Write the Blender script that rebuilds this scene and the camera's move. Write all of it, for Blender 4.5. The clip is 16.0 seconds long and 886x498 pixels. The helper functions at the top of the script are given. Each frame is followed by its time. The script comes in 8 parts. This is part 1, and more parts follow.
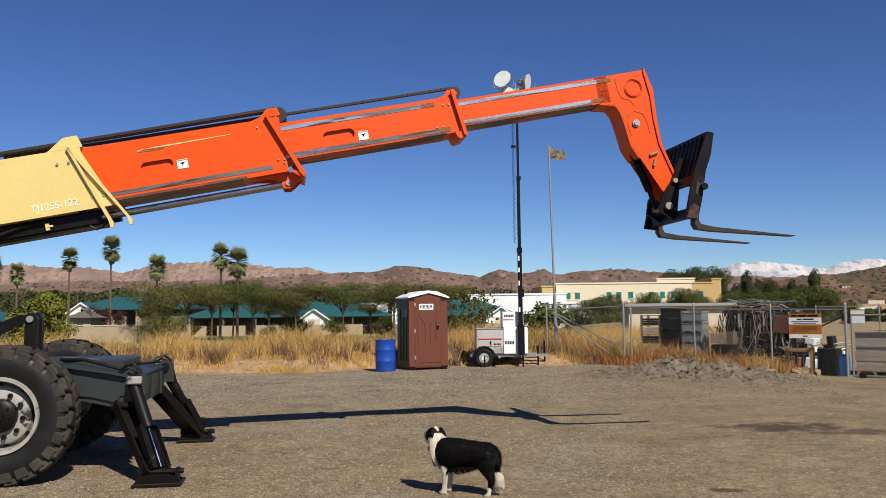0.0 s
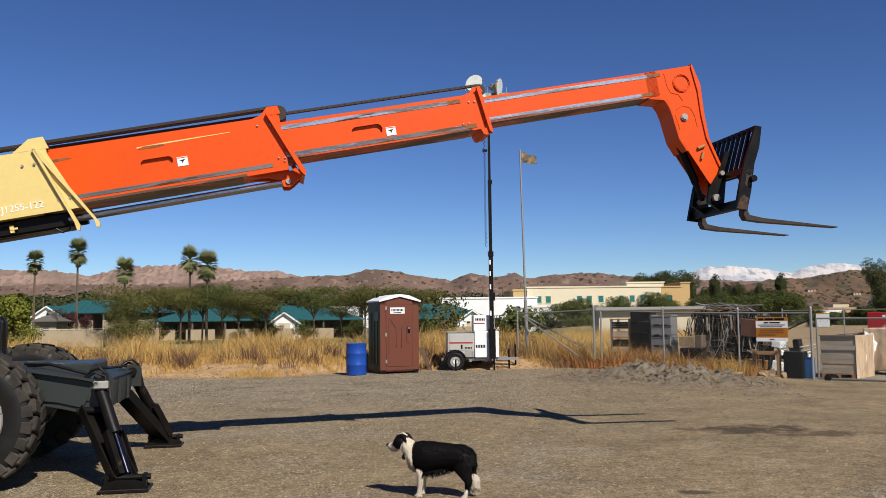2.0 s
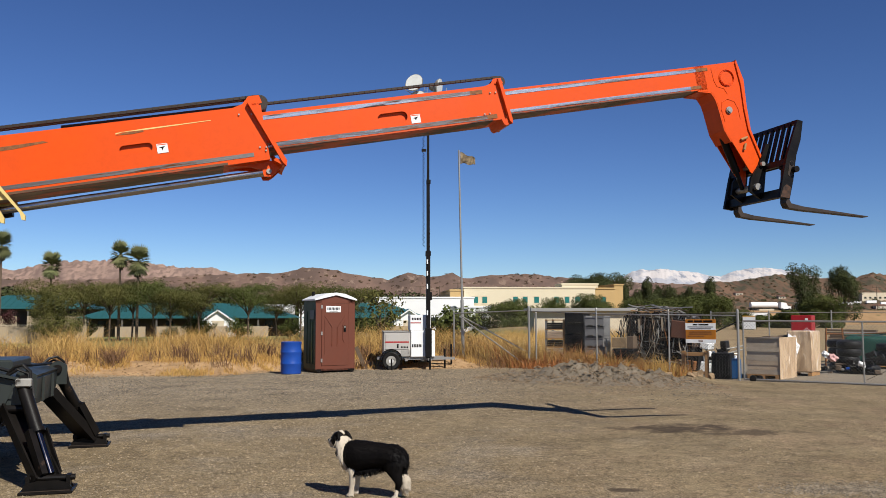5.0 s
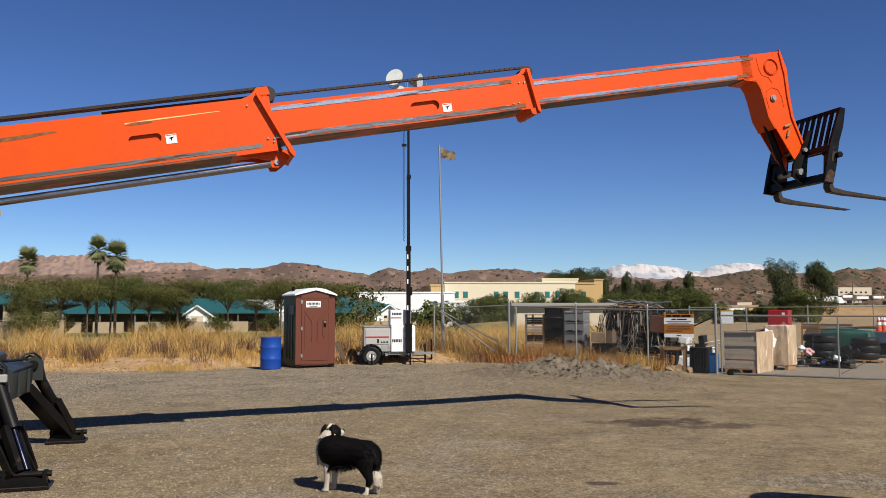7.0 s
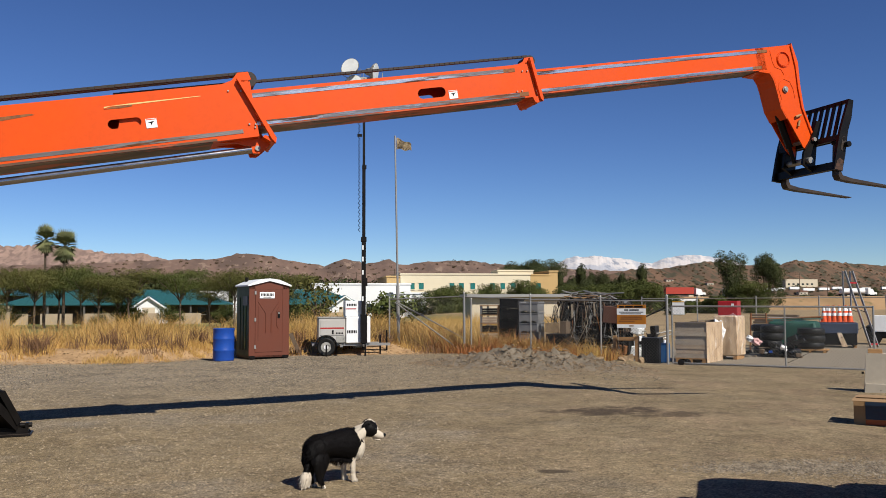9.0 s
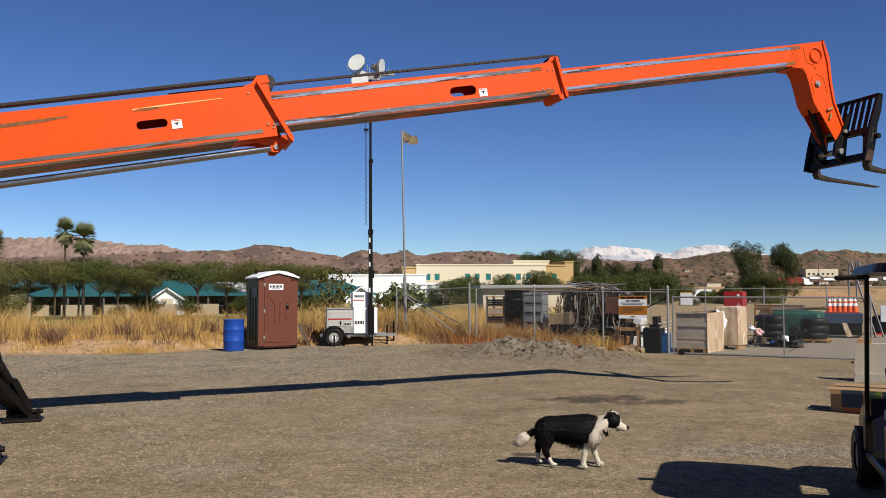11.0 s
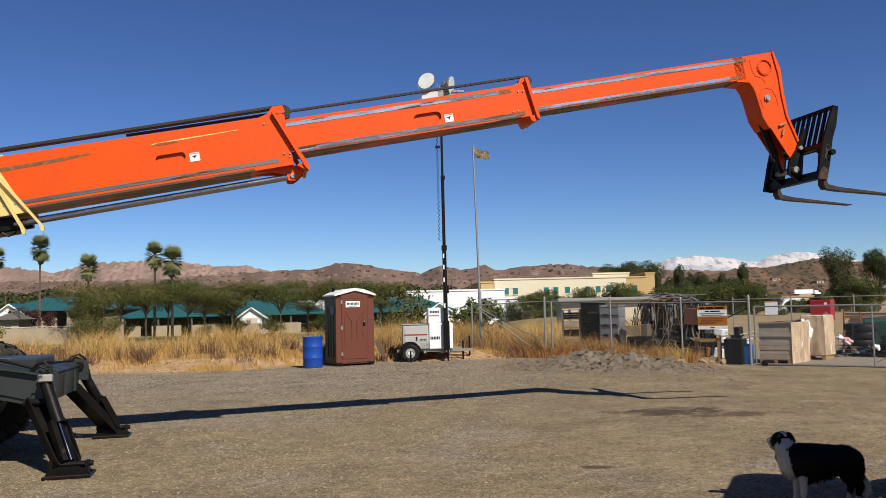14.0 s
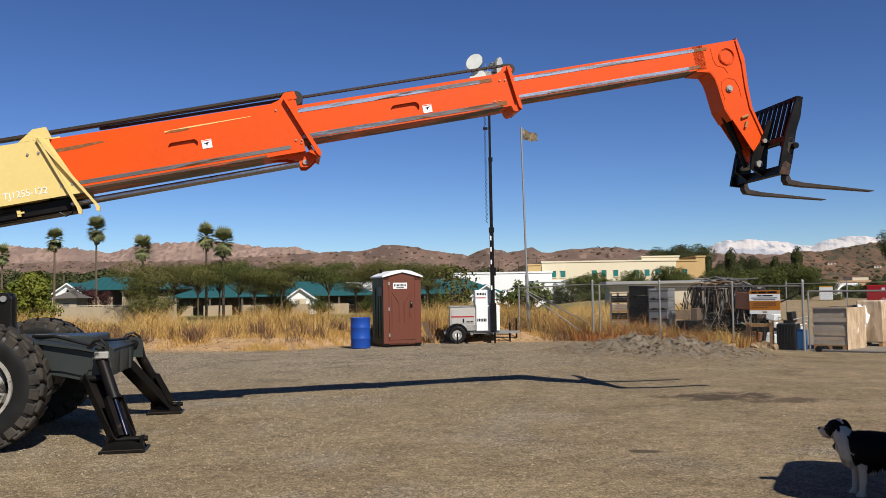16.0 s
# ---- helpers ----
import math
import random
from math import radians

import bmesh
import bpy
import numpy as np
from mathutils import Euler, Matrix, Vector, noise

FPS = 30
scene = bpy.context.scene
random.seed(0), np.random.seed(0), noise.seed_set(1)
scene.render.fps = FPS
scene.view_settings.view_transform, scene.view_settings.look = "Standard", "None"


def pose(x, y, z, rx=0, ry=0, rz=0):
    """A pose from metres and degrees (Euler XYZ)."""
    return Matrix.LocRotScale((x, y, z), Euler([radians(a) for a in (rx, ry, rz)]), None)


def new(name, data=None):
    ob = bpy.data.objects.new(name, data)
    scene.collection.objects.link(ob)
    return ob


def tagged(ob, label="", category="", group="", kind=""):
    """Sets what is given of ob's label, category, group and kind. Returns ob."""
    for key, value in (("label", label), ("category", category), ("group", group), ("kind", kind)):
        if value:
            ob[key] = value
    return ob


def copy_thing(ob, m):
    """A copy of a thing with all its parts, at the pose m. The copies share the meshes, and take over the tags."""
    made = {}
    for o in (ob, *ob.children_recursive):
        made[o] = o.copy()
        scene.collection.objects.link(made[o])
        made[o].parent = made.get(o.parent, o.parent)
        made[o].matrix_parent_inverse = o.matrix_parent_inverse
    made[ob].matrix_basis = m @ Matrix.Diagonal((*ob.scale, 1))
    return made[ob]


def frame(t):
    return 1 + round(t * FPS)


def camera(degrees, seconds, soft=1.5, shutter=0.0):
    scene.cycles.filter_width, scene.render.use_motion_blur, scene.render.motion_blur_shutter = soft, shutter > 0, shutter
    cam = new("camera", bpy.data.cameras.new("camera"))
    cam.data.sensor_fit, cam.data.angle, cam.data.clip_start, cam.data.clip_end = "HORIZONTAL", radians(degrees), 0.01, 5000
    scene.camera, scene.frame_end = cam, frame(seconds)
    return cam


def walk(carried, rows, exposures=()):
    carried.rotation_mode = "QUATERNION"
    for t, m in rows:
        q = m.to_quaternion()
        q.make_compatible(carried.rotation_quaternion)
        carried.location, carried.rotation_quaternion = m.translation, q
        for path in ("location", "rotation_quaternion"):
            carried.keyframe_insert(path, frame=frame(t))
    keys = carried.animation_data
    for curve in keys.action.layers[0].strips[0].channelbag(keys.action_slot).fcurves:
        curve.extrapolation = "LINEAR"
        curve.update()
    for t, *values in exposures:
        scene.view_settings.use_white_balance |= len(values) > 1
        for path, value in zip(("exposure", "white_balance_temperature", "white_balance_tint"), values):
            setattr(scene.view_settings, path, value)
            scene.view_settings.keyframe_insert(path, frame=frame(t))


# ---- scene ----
cam = camera(55.14, 16.0, soft=0.6)

# seconds, x, y, z, yaw, pitch, lean
PATH = [
    (0, 0.010, -0.005, 1.573, -0.028, 4.454, -0.654),
    (0.5, 0.004, 0.007, 1.578, -1.040, 4.479, -0.507),
    (1, 0.007, -0.011, 1.575, -1.898, 4.642, -0.451),
    (1.5, 0.007, -0.008, 1.572, -1.807, 4.641, -0.531),
    (2, 0.013, -0.005, 1.573, -1.961, 4.676, -0.669),
    (2.5, 0.026, 0.000, 1.574, -2.587, 4.710, -0.687),
    (3, 0.021, -0.005, 1.577, -2.882, 4.641, -0.533),
    (3.5, 0.007, 0.007, 1.568, -3.460, 4.712, -0.271),
    (4, 0.017, -0.014, 1.574, -4.467, 4.763, -0.096),
    (4.2, 0.017, -0.012, 1.573, -4.887, 4.765, -0.090),
    (6.5, 0.030, -0.009, 1.568, -7.312, 4.280, -0.211),
    (7, 0.031, -0.022, 1.569, -7.476, 4.273, -0.205),
    (7.5, 0.031, -0.012, 1.565, -7.558, 4.227, -0.216),
    (8, 0.039, -0.016, 1.567, -8.109, 4.108, -0.230),
    (8.5, 0.042, -0.004, 1.566, -9.667, 3.985, -0.142),
    (9, 0.053, -0.009, 1.553, -10.442, 3.688, -0.227),
    (9.2, 0.060, -0.030, 1.553, -10.520, 3.360, -0.250),
    (11.3, 0.387, -0.565, 1.576, -8.521, 2.912, -0.372),
    (11.5, 0.414, -0.568, 1.566, -7.425, 2.723, -0.218),
    (12, 0.460, -0.620, 1.559, -6.226, 3.014, -0.923),
    (12.5, 0.483, -0.635, 1.568, -5.998, 3.773, -1.620),
    (13, 0.484, -0.649, 1.563, -5.476, 3.849, -1.862),
    (13.5, 0.475, -0.646, 1.562, -4.922, 4.001, -1.623),
    (14, 0.469, -0.653, 1.561, -3.994, 4.150, -1.406),
    (14.5, 0.460, -0.633, 1.562, -2.921, 3.780, -1.298),
    (15, 0.468, -0.638, 1.560, -2.133, 3.339, -1.221),
    (15.5, 0.471, -0.645, 1.558, -1.792, 3.219, -1.064),
    (16, 0.466, -0.639, 1.557, -0.786, 3.014, -0.947),
]
walk(cam, [(t, pose(x, y, z, 90 + p, 0, w) @ pose(0, 0, 0, 0, 0, r)) for t, x, y, z, w, p, r in PATH])

# ---- light ----
SUN_SHADOW = Vector((-0.50, 0.93, -1.0))          # the way the sunlight goes, per metre of height
sun_data = bpy.data.lights.new("sun", "SUN")
sun_data.energy, sun_data.angle, sun_data.color = 5.0, radians(0.53), (1.0, 0.965, 0.90)
sun_lamp = new("sun", sun_data)
sun_lamp.matrix_world = SUN_SHADOW.to_track_quat("-Z", "Y").to_matrix().to_4x4()
world = bpy.data.worlds.new("sky")
world.use_nodes = True
scene.world = world
wn = world.node_tree.nodes
sky = wn.new("ShaderNodeTexSky")
sky.sky_type, sky.sun_disc = "NISHITA", False
sky.sun_elevation = math.atan2(1.0, math.hypot(SUN_SHADOW.x, SUN_SHADOW.y))
sky.sun_rotation = math.atan2(-SUN_SHADOW.x, -SUN_SHADOW.y)
sky.altitude, sky.air_density, sky.dust_density, sky.ozone_density = 3500, 1.25, 0.5, 5.0
tone = wn.new("ShaderNodeHueSaturation")
tone.inputs["Hue"].default_value, tone.inputs["Saturation"].default_value = 0.508, 1.07
world.node_tree.links.new(sky.outputs[0], tone.inputs["Color"])
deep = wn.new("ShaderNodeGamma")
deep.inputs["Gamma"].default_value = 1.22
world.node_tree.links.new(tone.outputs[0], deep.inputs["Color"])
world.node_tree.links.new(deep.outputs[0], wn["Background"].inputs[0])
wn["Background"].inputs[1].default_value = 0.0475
scene.view_settings.exposure = 0.34

# ---- materials ----
MATS = {}
TINT = (0.87, 0.811, 0.725)                       # common level of the base colours


def shade(name, color, rough=0.6, metal=0.0, color2=None, scale=3.0, amount=0.35, bump=0.0, bump_scale=60.0,
          spots=None, spot_level=0.62, spot_scale=6.0, stretch=(1, 1, 1), coat=0.0, per_object=0.0, space="Object", spec=0.35):
    """A surface of two mixed tones, with wear spots, fine grain and relief."""
    if name in MATS:
        return MATS[name]
    if min(color) < 0.6:
        color, color2, spots = (tuple(v * q for v, q in zip(c, TINT)) if c else c for c in (color, color2, spots))
    m = bpy.data.materials.new(name)
    m.use_nodes = True
    nt = m.node_tree
    n, link = nt.nodes, nt.links.new
    b = n["Principled BSDF"]
    b.inputs["Metallic"].default_value = metal
    b.inputs["Coat Weight"].default_value = coat
    b.inputs["Specular IOR Level"].default_value = spec
    tc = n.new("ShaderNodeTexCoord")
    mp = n.new("ShaderNodeMapping")
    mp.inputs["Scale"].default_value = stretch
    link(tc.outputs[space], mp.inputs[0])

    def noise_tex(s, detail=5.0, w=0.0):
        t = n.new("ShaderNodeTexNoise")
        t.inputs["Scale"].default_value, t.inputs["Detail"].default_value = s, detail
        t.inputs["Roughness"].default_value = 0.62
        link(mp.outputs[0], t.inputs["Vector"])
        return t

    def ramp(lo, hi):
        r = n.new("ShaderNodeMapRange")
        r.inputs[1].default_value, r.inputs[2].default_value = lo, hi
        return r

    def mixed(fac, a, c):
        x = n.new("ShaderNodeMix")
        x.data_type = "RGBA"
        if fac is not None:
            link(fac, x.inputs[0])
        for i, v in ((6, a), (7, c)):
            if isinstance(v, tuple):
                x.inputs[i].default_value = (*v, 1)
            else:
                link(v, x.inputs[i])
        return x
    c2 = color2 or tuple(v * 0.72 for v in color)
    big, fine = noise_tex(scale), noise_tex(scale * 14, 3.0)
    r1 = ramp(0.5 - 0.5 * (1 - amount), 0.5 + 0.5 * (1 - amount) + 0.02)
    link(big.outputs[0], r1.inputs[0])
    base = mixed(r1.outputs[0], color, c2)
    r2 = ramp(0.35, 0.75)
    link(fine.outputs[0], r2.inputs[0])
    dim = n.new("ShaderNodeMath")
    dim.operation = "MULTIPLY"
    dim.inputs[1].default_value = 0.22 * amount + 0.05
    link(r2.outputs[0], dim.inputs[0])
    base = mixed(dim.outputs[0], base.outputs[2], tuple(v * 0.5 for v in color))
    if spots:
        st = noise_tex(spot_scale, 8.0)
        r3 = ramp(spot_level, spot_level + 0.06)
        link(st.outputs[0], r3.inputs[0])
        base = mixed(r3.outputs[0], base.outputs[2], spots)
    out = base.outputs[2]
    if per_object:
        oi = n.new("ShaderNodeObjectInfo")
        geo = n.new("ShaderNodeNewGeometry")
        add = n.new("ShaderNodeMath")
        add.operation = "ADD"
        link(oi.outputs["Random"], add.inputs[0])
        link(geo.outputs["Random Per Island"], add.inputs[1])
        hsv = n.new("ShaderNodeHueSaturation")
        r4 = ramp(0.0, 2.0)
        r4.inputs[3].default_value, r4.inputs[4].default_value = 1 - per_object, 1 + per_object
        link(add.outputs[0], r4.inputs[0])
        link(r4.outputs[0], hsv.inputs["Value"])
        link(out, hsv.inputs["Color"])
        out = hsv.outputs[0]
    link(out, b.inputs["Base Color"])
    rr = ramp(0.2, 0.8)
    rr.inputs[3].default_value, rr.inputs[4].default_value = max(0.03, rough - 0.1), min(1.0, rough + 0.1)
    link(big.outputs[0], rr.inputs[0])
    link(rr.outputs[0], b.inputs["Roughness"])
    if bump:
        bt = noise_tex(bump_scale, 4.0)
        bn = n.new("ShaderNodeBump")
        bn.inputs["Strength"].default_value, bn.inputs["Distance"].default_value = bump, 0.01
        link(bt.outputs[0], bn.inputs["Height"])
        link(bn.outputs[0], b.inputs["Normal"])
    MATS[name] = m
    return m


ORANGE = shade("orange_paint", (0.80, 0.092, 0.004), 0.42, color2=(0.70, 0.078, 0.005), scale=1.2, amount=0.6, bump=0.03, bump_scale=25, spec=0.22)
CREAM = shade("cream_paint", (0.76, 0.62, 0.25), 0.42, color2=(0.70, 0.56, 0.22), scale=1.5, amount=0.4, bump=0.03, bump_scale=25)
WORN = shade("worn_steel_strip", (0.36, 0.33, 0.31), 0.36, 0.8, color2=(0.16, 0.14, 0.13), scale=2.0, amount=0.75, stretch=(0.5, 1, 9),
             spots=(0.20, 0.07, 0.02), spot_level=0.58, spot_scale=3.0, bump=0.13, bump_scale=40)
BRIGHT = shade("rubbed_bright_steel", (0.72, 0.69, 0.66), 0.26, 0.9, color2=(0.22, 0.18, 0.15), scale=1.6, amount=0.9, stretch=(0.5, 1, 7),
               spots=(0.20, 0.09, 0.045), spot_level=0.57, spot_scale=2.5, bump=0.13, bump_scale=40)
RUST = shade("rusty_paint_chips", (0.34, 0.13, 0.03), 0.7, color2=(0.10, 0.05, 0.03), scale=20, amount=0.6)
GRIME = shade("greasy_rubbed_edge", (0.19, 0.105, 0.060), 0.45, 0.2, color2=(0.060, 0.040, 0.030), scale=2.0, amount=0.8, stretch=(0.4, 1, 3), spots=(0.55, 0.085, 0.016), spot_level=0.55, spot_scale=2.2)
CHROME = shade("chrome_rod", (0.50, 0.51, 0.58), 0.22, 1.0, amount=0.1)
CHAIN = shade("oily_chain", (0.018, 0.015, 0.013), 0.6, 0.1, color2=(0.045, 0.028, 0.020), scale=12, bump=0.3)
BLACK = shade("black_steel", (0.005, 0.0048, 0.0046), 0.40, 0.0, color2=(0.012, 0.010, 0.009), scale=5, bump=0.1, spec=0.15, spots=(0.06, 0.04, 0.03), spot_level=0.70)
FORK = shade("fork_steel", (0.026, 0.023, 0.022), 0.5, 0.2, color2=(0.060, 0.040, 0.028), scale=6, bump=0.15)
RUBBER = shade("tyre_rubber", (0.007, 0.007, 0.007), 0.5, color2=(0.016, 0.015, 0.014), scale=5, bump=0.15, spec=0.25)
GREYPAINT = shade("grey_chassis_paint", (0.034, 0.042, 0.042), 0.4, color2=(0.024, 0.030, 0.030), scale=3, bump=0.06, spots=(0.14, 0.13, 0.11), spot_level=0.68)
RIM = shade("wheel_rim_grey", (0.42, 0.43, 0.42), 0.5, color2=(0.20, 0.20, 0.20), scale=6, spots=(0.05, 0.045, 0.04), spot_level=0.58)
WHITE = shade("white_plastic", (0.78, 0.78, 0.76), 0.5, color2=(0.66, 0.65, 0.62), scale=4, amount=0.4)
STEEL = shade("galvanised_steel", (0.42, 0.43, 0.44), 0.45, 0.6, color2=(0.33, 0.33, 0.33), scale=9)
BROWN = shade("brown_plastic", (0.145, 0.040, 0.020), 0.55, color2=(0.125, 0.038, 0.021), scale=2, amount=0.4, bump=0.05)
DGREEN = shade("dark_green_plastic", (0.034, 0.075, 0.036), 0.55, scale=2, amount=0.4)
BLUE = shade("blue_drum_plastic", (0.012, 0.075, 0.42), 0.42, color2=(0.010, 0.055, 0.33), scale=3, amount=0.5)
CONCRETE = shade("concrete", (0.50, 0.46, 0.39), 0.85, color2=(0.38, 0.35, 0.30), scale=4, bump=0.2, spots=(0.25, 0.22, 0.18), spot_level=0.66)
WOOD = shade("raw_timber", (0.46, 0.27, 0.12), 0.75, color2=(0.32, 0.18, 0.08), scale=4, stretch=(1, 8, 8), bump=0.15)
BARK = shade("bark", (0.15, 0.11, 0.08), 0.9, color2=(0.10, 0.075, 0.055), scale=6, bump=0.3)

# ---- mesh helpers ----


def part(name, bm, material, parent=None, label="", smooth=False, at=None):
    """Links a bmesh as one mesh object, under a thing or a part if one is given."""
    me = bpy.data.meshes.new(name)
    bmesh.ops.recalc_face_normals(bm, faces=bm.faces)
    bm.to_mesh(me)
    bm.free()
    me.materials.append(material)
    if smooth:
        me.shade_smooth()
        me.set_sharp_from_angle(angle=radians(38))
    ob = new(name, me)
    if parent:
        ob.parent = parent
    if at is not None:
        ob.matrix_basis = at
    return tagged(ob, label)


def thing(name, label, category, m=None, group="", kind=""):
    ob = new(name)
    ob.empty_display_size = 0.2
    if m is not None:
        ob.matrix_basis = m
    return tagged(ob, label, category, group, kind)


def box(bm, x0, x1, y0, y1, z0, z1, bevel=0.0, m=None):
    vs = [bm.verts.new(p) for p in ((x0, y0, z0), (x1, y0, z0), (x1, y1, z0), (x0, y1, z0), (x0, y0, z1), (x1, y0, z1), (x1, y1, z1), (x0, y1, z1))]
    fs = [bm.faces.new([vs[i] for i in f]) for f in ((0, 3, 2, 1), (4, 5, 6, 7), (0, 1, 5, 4), (1, 2, 6, 5), (2, 3, 7, 6), (3, 0, 4, 7))]
    if bevel:
        es = list({e for f in fs for e in f.edges})
        r = bmesh.ops.bevel(bm, geom=es, offset=bevel, segments=1, affect="EDGES")
        vs = list({v for f in r["faces"] for v in f.verts} | {v for v in vs if v.is_valid})
    if m is not None:
        for v in vs:
            v.co = m @ v.co
    return vs


def boxes(*rows, bevel=0.0, m=None):
    bm = bmesh.new()
    for r in rows:
        box(bm, *r, bevel=bevel, m=m)
    return bm


def rod(bm, a, b, r, r2=None, n=12):
    """A round bar from a to b."""
    a, b = Vector(a), Vector(b)
    q = (b - a).to_track_quat("Z", "Y")
    r2 = r if r2 is None else r2
    rings = []
    for p, rad in ((a, r), (b, r2)):
        rings.append([bm.verts.new(p + q @ Vector((rad * math.cos(2 * math.pi * i / n), rad * math.sin(2 * math.pi * i / n), 0))) for i in range(n)])
    for i in range(n):
        bm.faces.new((rings[0][i], rings[0][(i + 1) % n], rings[1][(i + 1) % n], rings[1][i]))
    bm.faces.new(rings[0][::-1])
    bm.faces.new(rings[1])


def rods(*rows, n=12):
    bm = bmesh.new()
    for r in rows:
        rod(bm, *r, n=n)
    return bm


def tube(bm, pts, r, n=6):
    """A bent round bar through the points."""
    pts = [Vector(p) for p in pts]
    rings = []
    for i, p in enumerate(pts):
        d = (pts[min(i + 1, len(pts) - 1)] - pts[max(i - 1, 0)]).normalized()
        q = d.to_track_quat("Z", "Y")
        rings.append([bm.verts.new(p + q @ Vector((r * math.cos(2 * math.pi * k / n), r * math.sin(2 * math.pi * k / n), 0))) for k in range(n)])
    for a, b in zip(rings, rings[1:]):
        for k in range(n):
            bm.faces.new((a[k], a[(k + 1) % n], b[(k + 1) % n], b[k]))
    bm.faces.new(rings[0][::-1])
    bm.faces.new(rings[-1])


def prism(bm, outline, y0, y1):
    """A plate with an outline in x and z, from y0 to y1."""
    a = [bm.verts.new((x, y0, z)) for x, z in outline]
    b = [bm.verts.new((x, y1, z)) for x, z in outline]
    n = len(a)
    bm.faces.new(a)
    bm.faces.new(b[::-1])
    for i in range(n):
        bm.faces.new((a[i], b[i], b[(i + 1) % n], a[(i + 1) % n]))


def prisms(*rows):
    bm = bmesh.new()
    for r in rows:
        prism(bm, *r)
    return bm


def lathe(bm, profile, n=32, axis="Z", caps=True):
    """A body of revolution; profile of (radius, height) from one end to the other."""
    rings = []
    for r, h in profile:
        ring = []
        for i in range(n):
            c, s = r * math.cos(2 * math.pi * i / n), r * math.sin(2 * math.pi * i / n)
            ring.append(bm.verts.new((c, s, h) if axis == "Z" else (c, h, s)))
        rings.append(ring)
    for a, b in zip(rings, rings[1:]):
        for i in range(n):
            bm.faces.new((a[i], a[(i + 1) % n], b[(i + 1) % n], b[i]))
    if caps:
        bm.faces.new(rings[0][::-1])
        bm.faces.new(rings[-1])


def arc(cx, cz, r, a0, a1, n=8):
    return [(cx + r * math.cos(radians(a0 + (a1 - a0) * i / n)), cz + r * math.sin(radians(a0 + (a1 - a0) * i / n))) for i in range(n + 1)]


def text_mesh(name, body, size, material, parent, m, label="", depth=0.001):
    cu = bpy.data.curves.new(name, "FONT")
    cu.body, cu.size, cu.extrude, cu.align_x, cu.align_y = body, size, depth, "CENTER", "CENTER"
    ob = new(name, cu)
    dg = bpy.context.evaluated_depsgraph_get()
    me = bpy.data.meshes.new_from_object(ob.evaluated_get(dg))
    bpy.data.objects.remove(ob)
    me.materials.clear()
    me.materials.append(material)
    ob = new(name, me)
    ob.parent, ob.matrix_basis = parent, m
    return tagged(ob, label)

# ---- ground ----


def smooth(a, b, v):
    v = min(1.0, max(0.0, (v - a) / (b - a)))
    return v * v * (3 - 2 * v)


def lot_edge(x):
    """How far the gravel reaches before the grassy bank."""
    return 25.8 + 0.25 * math.sin(x * 0.35 + 1.0) + 0.18 * math.sin(x * 1.9) - 0.55 * max(0.0, x - 5.0) - 2.1 * smooth(-1.7, -3.6, x)


def ground_z(x, y):
    z = 0.0
    near = 1 - smooth(40, 70, y)
    z += near * 0.025 * noise.noise((x * 0.25, y * 0.25, 3.1)) + near * 0.010 * noise.noise((x * 1.3, y * 1.3, 7.7))
    z -= 0.12 * smooth(5, 11, x) * (1 - smooth(45, 70, y))
    west = 1 - smooth(3.0, 6.5, x)
    b = y - lot_edge(x)
    rough_n = 0.5 + 0.5 * noise.noise((x * 0.8, y * 0.8, 1.7))
    z += west * smooth(-0.1, 1.6, b) * (0.24 + 0.18 * rough_n) * (1 - smooth(3, 30, b))
    # spoil heap and dug edge in front of the fence
    d = math.hypot((x - 6.1) / 2.8, (y - 20.9 + 0.40 * (x - 6.1)) / 2.0)
    z += 0.36 * max(0.0, 1 - d) ** 0.9 * (0.70 + 0.8 * noise.noise((x * 1.9, y * 1.9, 9.0)) + 1.3 * abs(noise.noise((x * 3.4, y * 3.4, 2.0))) + 0.7 * noise.noise((x * 7, y * 7, 5.0)))
    d = math.hypot((x - 8.9) / 0.9, (y - 21.7) / 0.55)
    z += 0.16 * max(0.0, 1 - d) * (0.8 + 0.9 * noise.noise((x * 3.1, y * 3.1, 4.0)))
    east = smooth(0.10, 0.20, x / max(y, 1.0))
    z -= 1.3 * smooth(32, 95, y) * (1 - east) + 2.0 * smooth(150, 260, y) * east
    return z


def axis_steps(near0, near1, fine, far0, far1):
    """Coordinates that are dense between near0 and near1 and thin out beyond."""
    mid = list(np.arange(near0, near1 + 1e-6, fine))
    up, s = [near1], fine
    while up[-1] < far1:
        s *= 1.16
        up.append(up[-1] + s)
    dn, s = [near0], fine
    while dn[-1] > far0:
        s *= 1.16
        dn.append(dn[-1] - s)
    return dn[:0:-1] + mid + up[1:]


gx, gy = axis_steps(-13.0, 15.0, 0.14, -4300, 4300), axis_steps(4.0, 30.0, 0.14, -300, 4400)
gv = [(x, y, ground_z(x, y)) for y in gy for x in gx]
nx = len(gx)
gf = [(j * nx + i, j * nx + i + 1, (j + 1) * nx + i + 1, (j + 1) * nx + i) for j in range(len(gy) - 1) for i in range(nx - 1)]
gm = bpy.data.meshes.new("ground")
gm.from_pydata(gv, [], gf)
gm.shade_smooth()


